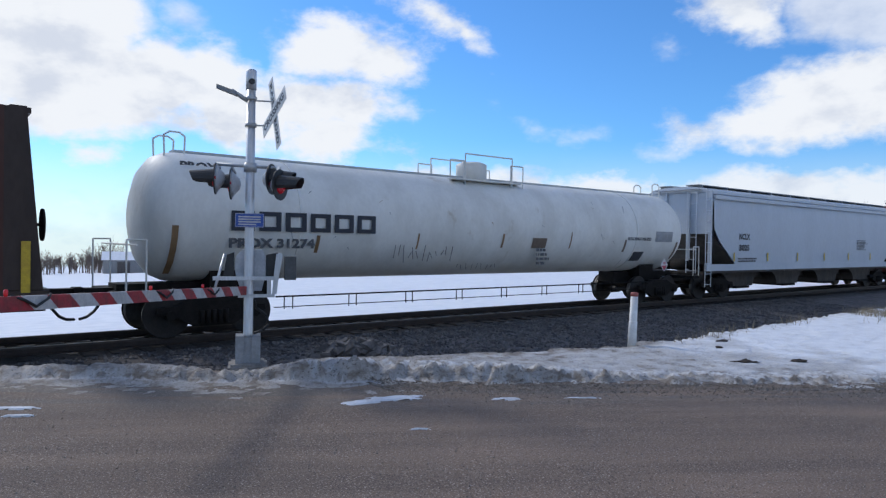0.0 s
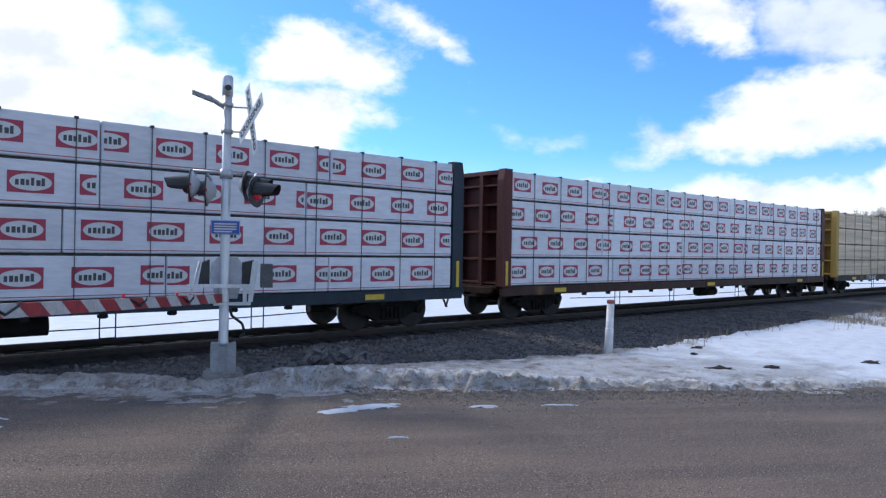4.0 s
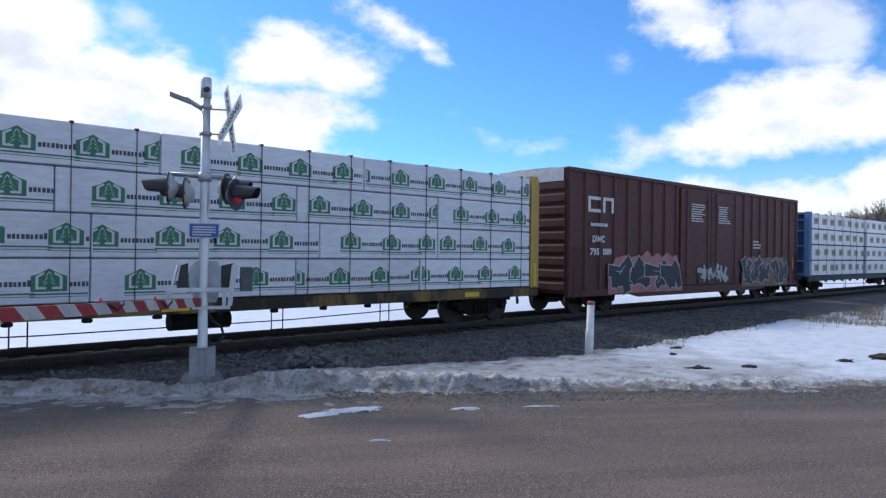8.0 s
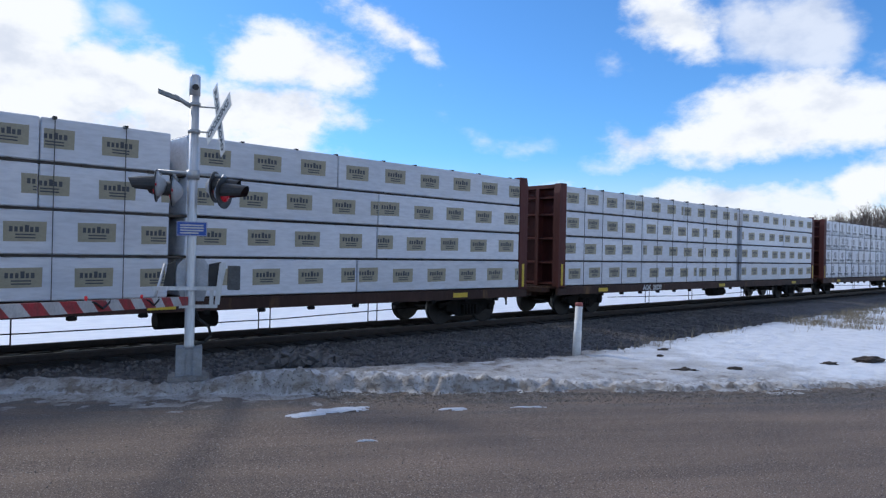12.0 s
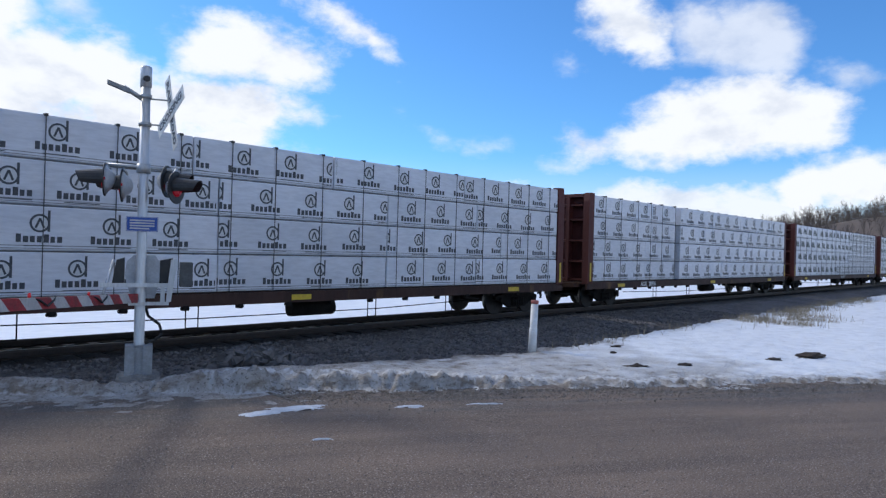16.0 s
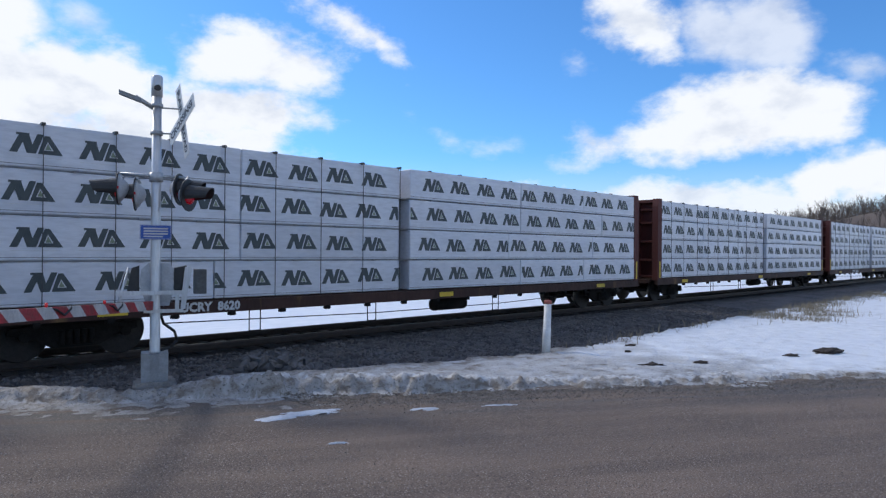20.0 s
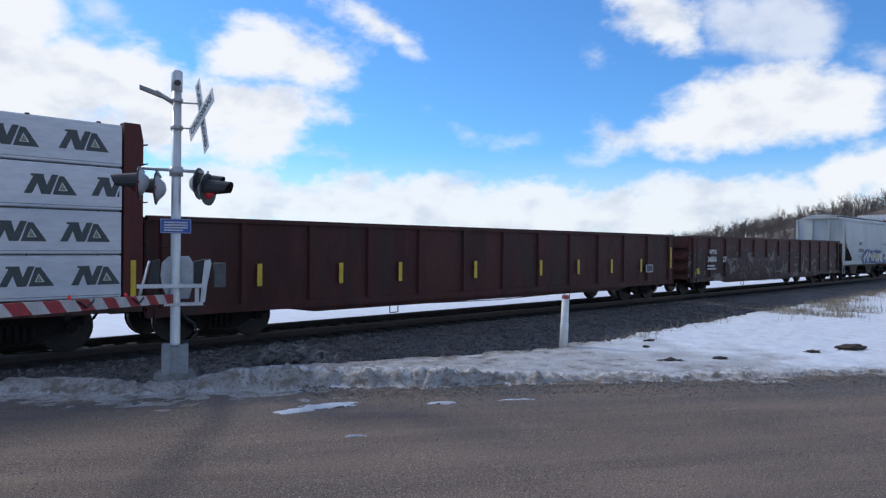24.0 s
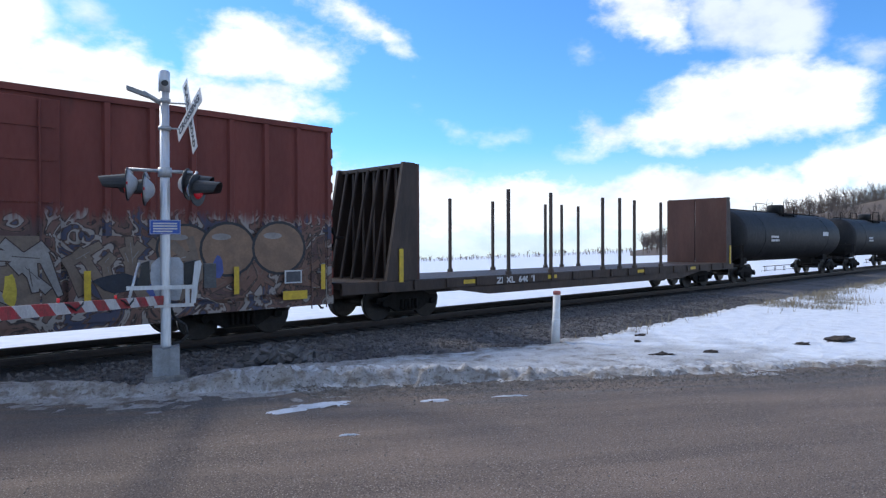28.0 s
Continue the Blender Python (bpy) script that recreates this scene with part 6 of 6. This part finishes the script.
centerbeam(225.76, OXIDE, "tan", split=2.1, label=f"oxide-red centerbeam flatcar {LABEL} tan-printed lumber packs", marks=(("AOK  28239", -5.6),))
centerbeam(250.25, OXIDE, "ring", label=f"oxide-red centerbeam flatcar {LABEL} ring-printed lumber packs")
centerbeam(274.85, OXIDE, "ring", label=f"oxide-red centerbeam flatcar {LABEL} ring-printed lumber packs", marks=(("WTW  82", -6.8),))
centerbeam(299.45, OXIDE, "ring", split=-3.7, label=f"oxide-red centerbeam flatcar {LABEL} ring-printed lumber packs", marks=(("AOK  28936", -6.6),))
centerbeam(324.1, OXIDE, "peak", small_from=-1.2, label=f"oxide-red centerbeam flatcar {LABEL} large and small packs", marks=(("CN  37067", .4),))
centerbeam(348.6, OXIDE, "peak", split=-1.3, label=f"oxide-red centerbeam flatcar {LABEL} peak-printed lumber packs", marks=(("UCRY  8620", -6.9),))
centerbeam(373.15, OXIDE, "peak", split=1.05, label=f"oxide-red centerbeam flatcar {LABEL} peak-printed lumber packs")
centerbeam(397.6, OXIDE, "peak", split=-.3, label=f"oxide-red centerbeam flatcar {LABEL} peak-printed lumber packs", marks=(("DWC  626 353", -5.0),))

g1 = gondola(431.0, 10.75, "long dark brown gondola car, rusty and ribbed")
for x in (-8.3, -6.1, -4.2, -1.3, 1.8, 3.9, 6.0, 8.1):
    plate(g1, x - .06, x + .06, 1.15, 1.65, YELLOW, "reflector", -HALF - .002, "yellow reflective strip")
plate(g1, 10.40, 10.52, 1.25, 2.1, YELLOW, "reflector", -HALF - .002, "yellow reflective strip")
plate(g1, 8.46, 9.0, 1.12, 1.42, INK["white"], "data_panel", -HALF - .002)
plate(g1, 8.50, 8.96, 1.15, 1.39, INK["dark"], "data_panel", -HALF - .008)
g2 = gondola(453.43, 10.23, "dark brown gondola car with white numbers and graffiti", wall=GONMURAL)
words(g2, "HPTX", -8.04, 1.92, .26, INK["white"], -HALF - .004, .75)
words(g2, "3606", -8.12, 1.58, .32, INK["white"], -HALF - .004, .9)
words(g2, "27", -6.82, 1.57, .32, INK["white"], -HALF - .004, .42)
lines(g2, -8.6, 1.3, .9, 2, INK["white"], .14, .07, -HALF - .004, 5)
wild(g2, -6.5, .6, .72, 1.72, GONMURAL, SP["ash"], GONMURAL, SP["chalk"], 9, 51, -HALF - .006, .24, .012, .05, 6)
bm = B()
flat(bm, [(-9.8, .95), (-9.3, .95), (-9.4, 1.2), (-9.7, 1.2)], -HALF - .004, 0)
part("patch", bm, SP["yellow"], g2, "yellow paint patch")

h2 = hopper(470.7, 6.25, HOPPALE, "pale grey covered hopper car with bright graffiti", 2, 4.08, lower=HOPGRIMESHADE)
words(h2, "SHPX", -2.55, 2.5, .30, INK["dark"], None, .85)
words(h2, "432281", -2.4, 2.04, .30, INK["dark"], None, 1.15)
lines(h2, -3.0, 1.65, 1.2, 2, GREY, .12, .06, None, 6)
lines(h2, 3.0, 2.5, 1.4, 1, INK["dark"], .1, .07, None, 7)
plate(h2, 3.16, 3.68, 1.57, 1.8, INK["dark"])
wild(h2, -1.8, 2.7, 1.12, 2.02, SP["blue"], SP["black"], SP["pale"], SP["black"], 6, 61, -HALF - .02, .22, .06, .28, 8)
bm = B()
flat(bm, [(2.5, 1.1), (3.85, 1.1), (3.9, 1.28), (3.3, 1.42), (2.95, 1.75), (2.7, 2.0), (2.4, 1.95)], -HALF - .018, 0)
part("paint_patch", bm, SP["blue"], h2, "run of bright blue spray paint")
plate(h2, .82, 1.4, 1.5, 1.8, SP["yellow"], "paint_patch", -HALF - .06)

bx = boxcar(486.37, 7.76, BOXMURAL, "red-brown boxcar covered in colourful graffiti below", 4.93, 9, (-1.35, 1.75))
words(bx, "SRY", -6.55, 2.6, .28, INK["white"], -HALF - .02, .62)
words(bx, "192", -6.55, 2.13, .28, INK["white"], -HALF - .02, .6)
wild(bx, -6.9, -3.7, .92, 2.25, BOXMURAL, SP["umber"], SP["sand"], SP["chalk"], 4, 71, -HALF - .012, .20, .02, .05)
wild(bx, -3.6, -1.5, .92, 2.30, BOXMURAL, SP["violet"], SP["ash"], SP["chalk"], 3, 72, -HALF - .012, .20, .02, .05)
wild(bx, -1.25, 1.65, .95, 2.30, SP["tan"], SP["umber"], SP["chalk"], SP["ash"], 3, 73, -HALF - .09, .15, .02, .0)
wild(bx, 1.9, 4.4, .92, 2.30, BOXMURAL, SP["umber"], SP["tan"], SP["chalk"], 4, 74, -HALF - .012, .14, .018, .05)
wild(bx, 4.5, 7.3, .92, 1.75, BOXMURAL, SP["umber"], SP["brown"], SP["tan"], 5, 75, -HALF - .012, .18, .02, .05)
for x, z, a, b, ink in ((-5.9, 1.05, .35, .12, "blue"), (-4.8, 1.0, .5, .13, "yellow"), (-2.6, 1.2, .5, .2, "blue"), (-1.9, 1.5, .16, .3, "yellow"), (2.7, 1.35, .45, .2, "navy"), (3.6, 1.2, .4, .18, "blue"), (4.75, 1.6, .14, .3, "blue"), (.9, 1.3, .12, .35, "yellow")):
    bm = B()
    r = random.Random(int(x * 10))
    flat(bm, [(x + a * r.uniform(.7, 1.1) * math.cos(k * math.tau / 11), z + b * r.uniform(.7, 1.1) * math.sin(k * math.tau / 11)) for k in range(11)], -HALF - .030 if not -1.3 < x < 1.7 else -HALF - .105, 0)
    part("paint_patch", bm, SP[ink], bx, "patch of sprayed colour")
bm = B()
for k in range(7):
    slash(bm, -7.5 + k * .16, 4.35 - k * .12, -7.3 + k * .16, 4.0 - k * .11, .05, -HALF - .02, 0)
part("scrawl", bm, INK["white"], bx, "white sprayed scrawl")
bm = B()
for k, (x, z, a, b) in enumerate(((4.05, 2.0, .62, .52), (5.0, 1.98, .66, .60), (6.25, 2.0, .70, .62))):
    y = -HALF - .026 - .002 * k
    oval(bm, x, z, a, b, y, 0, 22)
    oval(bm, x, z, a * .91, b * .9, y - .0006, 1, 22)
    oval(bm, x - a * .25, z + b * .45, a * .34, b * .12, y - .0012, 2, 14)
part("graffiti", bm, [SP["black"], SP["sand"], SP["chalk"]], bx, "round tan sprayed bubbles")
for x in (-7.5, -2.2, 2.15, 5.15, 7.4):
    plate(bx, x - .06, x + .06, 1.0, 1.6, YELLOW, "reflector", -HALF - .09, "yellow reflective strip")
plate(bx, 6.34, 6.8, 1.18, 1.48, INK["white"], "data_panel", -HALF - .09)
plate(bx, 6.38, 6.76, 1.21, 1.45, INK["dark"], "data_panel", -HALF - .096)
plate(bx, 6.3, 6.95, .8, 1.0, YELLOW, "reflector", -HALF - .09, "yellow reflective strip")

fl = bulkhead_flat(506.2, 11.8, "empty brown bulkhead flatcar with upright side stakes",
                   [(-5.3, True, 3.8), (-3.07, True, 3.8), (.15, True, 3.78), (1.35, True, 3.82), (2.45, True, 3.78), (4.6, True, 3.78),
                    (-4.96, False, 3.67), (-2.69, False, 3.66), (.56, False, 3.67), (1.69, False, 3.7), (2.9, False, 3.68)])
words(fl, "ZRXL  64071", -5.0, .93, .26, INK["white"], None, 1.9)
for c in (528.0, 547.9):
    tk = tank_car(c, 8.6, 1.42, 2.45, TANKBLACK, "black tank car with small white lettering")
    lines(tk, -4.6, 2.4, 1.6, 2, INK["white"], .2, .12, -1.43, 14)
    plate(tk, 4.3, 5.4, 2.5, 2.75, INK["white"], "data_panel", -1.43)


# ---- beyond the railway ----
BARK = surface("bare_twigs", (0.23, 0.178, 0.145), (0.16, 0.126, 0.105), 0.4, 0.95, 0, 0)
NEEDLES = surface("dark_needles", (0.030, 0.042, 0.026), (0.045, 0.055, 0.035), 0.8, 0.9, 0, 0)
SCRUB = surface("woodland_floor", (0.165, 0.125, 0.10), (0.125, 0.098, 0.08), 0.08, 0.95, 0, 0.2, 1.5, stain=(0.55, 0.55, 0.56), stain_scale=0.03, stain_at=(0.62, 0.75))
GRASS = surface("dead_grass", (0.33, 0.275, 0.19), (0.24, 0.20, 0.14), 2, 0.9, 0, 0)


def twig(co, fs, a, b, r0, r1):
    d = (b - a).normalized()
    u = d.orthogonal().normalized()
    v = d.cross(u)
    i = len(co)
    for p, r in ((a, r0), (b, r1)):
        for k in range(3):
            co.append(p + (u * math.cos(k * 2.094) + v * math.sin(k * 2.094)) * r)
    for k in range(3):
        fs.append((i + k, i + (k + 1) % 3, i + 3 + (k + 1) % 3, i + 3 + k))


def bare_tree(co, fs, base, height, rnd, thick=0.018, forks=3, levels=3):
    def grow(p, d, ln, r, lev):
        q = p + d * ln
        twig(co, fs, p, q, r, r * .62)
        if lev == 0:
            return
        for _ in range(forks + (lev == levels)):
            s = rnd.uniform(.35, 1.0)
            nd = (d + Vector((rnd.uniform(-1, 1), rnd.uniform(-1, 1), rnd.uniform(-.1, .7))) * .62).normalized()
            grow(p + d * ln * s, nd, ln * rnd.uniform(.5, .75), r * .52, lev - 1)
    grow(Vector(base), Vector((rnd.uniform(-.05, .05), rnd.uniform(-.05, .05), 1)), height * .42, height * thick, levels)


def mesh_object(name, co, fs, material):
    me = bpy.data.meshes.new(name)
    me.from_pydata([tuple(c) for c in co], [], fs)
    me.materials.append(material)
    return new(name, me)


def polar(az, dist):
    return math.sin(radians(az)) * dist, math.cos(radians(az)) * dist


def hill_height(az, dist):
    k = min(1.2, max(0.0, (az - 59) / 16)) * min(1.0, max(0, (dist - 165) / 45))
    x, y = polar(az, dist)
    return field_height(x, y) - .3 + k * (9.8 + .02 * (dist - 200)) + 1.2 * rough_at(az, dist, .05) * k


co, fs = [], []
azs, ds = [60 + k * 1.0 for k in range(26)], [160, 180, 210, 240, 270, 300, 340, 400]
for d in ds:
    for a in azs:
        co.append((*polar(a, d), hill_height(a, d)))
n = len(azs)
fs = [(j * n + i, j * n + i + 1, (j + 1) * n + i + 1, (j + 1) * n + i) for j in range(len(ds) - 1) for i in range(n - 1)]
tagged(mesh_object("wooded_hill", co, fs, SCRUB), "low brown wooded rise far along the railway", "hill", kind="structure")
rnd = random.Random(12)
co, fs = [], []
for _ in range(1750):
    a, d = rnd.uniform(61, 86), rnd.uniform(172, 395)
    x, y = polar(a, d)
    if abs(y - TRACK) < 18:
        continue
    bare_tree(co, fs, (x, y, hill_height(a, d) - .3), rnd.uniform(4.5, 8.5), rnd, .012, 4, 3)
tagged(mesh_object("far_woods", co, fs, BARK), "leafless brown winter woods on the rise", "woods", kind="stuff")

# the far tree line across the field
co, fs = [], []
for _ in range(900):
    a = rnd.uniform(-14, 66)
    near = a < 30
    d = rnd.uniform(150, 185) if near else rnd.uniform(330, 400)
    x, y = polar(a, d)
    size = rnd.uniform(3.4, 6.0) if near else rnd.choice((2.2, 2.6, 3, 3.6, 5.0)) * rnd.uniform(.8, 1.1)
    bare_tree(co, fs, (x, y, field_height(x, y) - .3), size, rnd, .022 if near else .03, 4, 3 if near else 2)
tagged(mesh_object("far_tree_line", co, fs, BARK), "thin grey tree line on the horizon", "trees", kind="stuff")


def conifer(x, y, z, height, seed):
    rnd = random.Random(seed)
    t = thing("conifer", "dark green conifer at the field's far edge", "tree", "trees by the far house", at=Matrix.Translation((x, y, z)))
    part("trunk", tube(B(), (0, 0, -.3), (0, 0, height * .95), height * .018, 7, 0, .02), BARK, t)
    co, fs = [], []
    for k in range(340):
        h = rnd.random() ** .8
        rr = (1 - h) * height * .24 * rnd.uniform(.45, 1.05) + .1
        a = rnd.uniform(0, math.tau)
        c = Vector((math.cos(a) * rr, math.sin(a) * rr, height * (.07 + .92 * h)))
        u = Vector((math.cos(a), math.sin(a), -.35)) * rnd.uniform(.3, .55) * height * .1
        v = Vector((-math.sin(a), math.cos(a), 0)) * rnd.uniform(.12, .25) * height * .1
        i = len(co)
        co += [c - u - v * .4, c + v, c + u, c - v]
        fs += [(i, i + 1, i + 2, i + 3)]
    crown = mesh_object("crown", co, fs, NEEDLES)
    crown.parent = t


def lone_tree(x, y, z, height, seed, levels=4):
    rnd = random.Random(seed)
    t = thing("bare_tree", "leafless grey-brown tree in the snowy field", "tree", "bare trees in the field", at=Matrix.Translation((x, y, z)))
    co, fs = [], []
    for k in range(3):
        bare_tree(co, fs, (rnd.uniform(-.6, .6), rnd.uniform(-.6, .6), -.3), height * rnd.uniform(.8, 1.1), rnd, .016, 3, levels)
    crown = mesh_object("branches", co, fs, BARK)
    crown.parent = t


for a, d, h in ((15.0, 150, 8.8), (15.6, 152, 9.4), (16.2, 148, 9.6), (16.8, 150, 9.2), (17.4, 151, 9.6), (25.3, 150, 8.6), (25.9, 152, 8.0)):
    conifer(*polar(a, d), field_height(*polar(a, d)) - .3, h, int(a * 10))
for a, d, h in ((20.0, 90, 9.5), (20.9, 92, 8.5), (19.2, 94, 7), (10.6, 150, 8.0), (11.4, 152, 8.6), (12.1, 149, 8.2), (12.7, 151, 7.6)):
    lone_tree(*polar(a, d), field_height(*polar(a, d)) - .2, h, int(a * 10))


def farmhouse():
    x, y = polar(14.0, 140)
    t = thing("farm_shed", "low grey farm building behind the snowy field", "building", at=pose(x, y, field_height(x, y) - .2, 0, 0, -14))
    part("wall", box(B(), -6, 1.6, 0, 6, 0, 2.6), surface("grey_siding", (0.30, 0.29, 0.28), (0.24, 0.235, 0.23), 1, 0.8, 0, 0.2, 6, (6, 6, .2)), t)
    bm = B()
    prism(bm, [(-.4, 2.55), (6.4, 2.55), (3, 4.1)], "x", -6.3, 1.9)
    part("roof", bm, SNOW, t, "snow-covered gable roof")
    part("door", box(B(), -3.6, -1.4, -.05, 0, 0, 2.2), surface("dark_door", (.12, .10, .09)), t)


farmhouse()

# dead grass along the far edge of the snow
rnd = random.Random(8)
co, fs = [], []
for _ in range(9500):
    x = 12 + 30 * rnd.random() ** .6 if rnd.random() < .75 else rnd.gauss(24.5, 1.6)
    y = float(np.interp(x, *BACK)) + rnd.gauss(0.1, .35) - ((2.6 if abs(x - 24.5) < 3 else .8) * rnd.random() if x > 19 else 0)
    if rough_at(x, y, .8, 2.0) < .12 - .006 * (x - 12):
        continue
    z = max(ground_height(x, y), bed_height(x, y)) - .02
    h = rnd.uniform(.10, .34)
    lean = Vector((rnd.uniform(-.5, .5), rnd.uniform(-.5, .5), 1)) * h
    w = Vector((rnd.uniform(-1, 1), rnd.uniform(-1, 1), 0)).normalized() * .008
    i = len(co)
    b = Vector((x, y, z))
    co += [b - w, b + w, b + lean]
    fs.append((i, i + 1, i + 2))
tagged(mesh_object("dead_grass", co, fs, GRASS), "tufts of dry straw-coloured grass sticking out of the snow", "grass", kind="stuff")

# snow left on the road
ICE = surface("trodden_snow", (0.66, 0.69, 0.74), (0.5, 0.52, 0.56), 4, 0.6, 0, 0.3)


def road_snow(x, y, length, width, seed, turn=-33):
    """A ragged film of snow, thickest in its middle."""
    nx, ny = max(14, int(length / .03)), max(8, int(width / .025))
    m = pose(x, y, 0, 0, 0, turn)

    def depth_(u, v):
        n = noise.fractal(Vector((u * 3.0, v * 14.0, seed * 3.7)), 1.0, 2.0, 5)
        return 0.55 - (2 * u / length) ** 2 * .55 - (2 * v / width) ** 2 * .5 + .55 * n
    pts, faces = [], []
    for j in range(ny + 1):
        for i in range(nx + 1):
            u, v = (i / nx - .5) * length * 1.2, (j / ny - .5) * width * 1.4
            p = m @ Vector((u, v, 0))
            pts.append((p.x, p.y, road_height(p.x, p.y) + min(.02, .05 * depth_(u, v))))
    for j in range(ny):
        for i in range(nx):
            k = j * (nx + 1) + i
            u, v = ((i + .5) / nx - .5) * length * 1.2, ((j + .5) / ny - .5) * width * 1.4
            if depth_(u, v) > .02:
                faces.append((k, k + 1, k + nx + 2, k + nx + 1))
    o = mesh_object("snow_patch", pts, faces, ICE)
    tagged(o, "thin patch of trodden snow lying on the road", "snow patch", "snow patches on the road")


# ---- what moves: every car rolls past at one steady speed ----
def motions():
    ticks = [0, 1 / 30, 0.1] + list(range(1, 28)) + [27.9, 28 - 1 / 30, 28]
    for car, centre in CARS:
        walk(car, [(t, pose(centre - SPEED * t, TRACK, 0)) for t in ticks])
    per = SPEED / 0.457
    n = 28 * 30 // 1
    spin = [(k / 30, math.degrees(-per * k / 30)) for k in range(0, n + 1)]
    leaders = {}
    for o in WHEELSETS:
        place = tuple(round(v, 3) for v in o.location)
        if place not in leaders:
            walk(o, [(t, pose(*place, 0, a, 0)) for t, a in spin])
            leaders[place] = o
        else:
            data = o.animation_data_create()
            o.rotation_mode = "QUATERNION"
            data.action = leaders[place].animation_data.action
            data.action_slot = leaders[place].animation_data.action_slot


CLOD = surface("brown_earth", (0.075, 0.055, 0.042), (0.05, 0.038, 0.03), 4, 0.95, 0, 0.6)
for x, y, w, h, s in ((11.43, 5.95, .20, .05, 1), (12.37, 5.46, .17, .045, 2), (15.6, 4.2, .32, .09, 3), (14.6, 4.6, .15, .04, 4), (12.6, 7.1, .07, .04, 5), (13.6, 7.6, .14, .04, 6)):
    rnd = random.Random(s)
    bm = B()
    bmesh.ops.create_icosphere(bm, subdivisions=3, radius=1)
    for v in bm.verts:
        k = 1 + .75 * noise.fractal(v.co * 2 + Vector((s, 0, 0)), 1, 2, 3)
        v.co = Vector((v.co.x * w * k, v.co.y * w * .45 * k, v.co.z * h * k))
    o = part("earth_clod", bm, CLOD)
    o.matrix_basis = pose(x, y, snow_at(x, y)[0], 0, 0, -30)
    tagged(o, "clod of brown earth thawing out of the snow", "earth clod", "earth clods in the snow")
for x, y, a, b, s in ((4.45, 5.95, .26, .06, 2), (6.18, 6.43, .50, .11, 3), (7.12, 5.88, .52, .08, 4), (0.98, 9.42, .6, .14, 6), (0.97, 9.0, .35, .08, 9)):
    road_snow(x, y, a, b, s)
road_snow(4.80, 7.34, 1.3, .30, 1, -12)
motions()
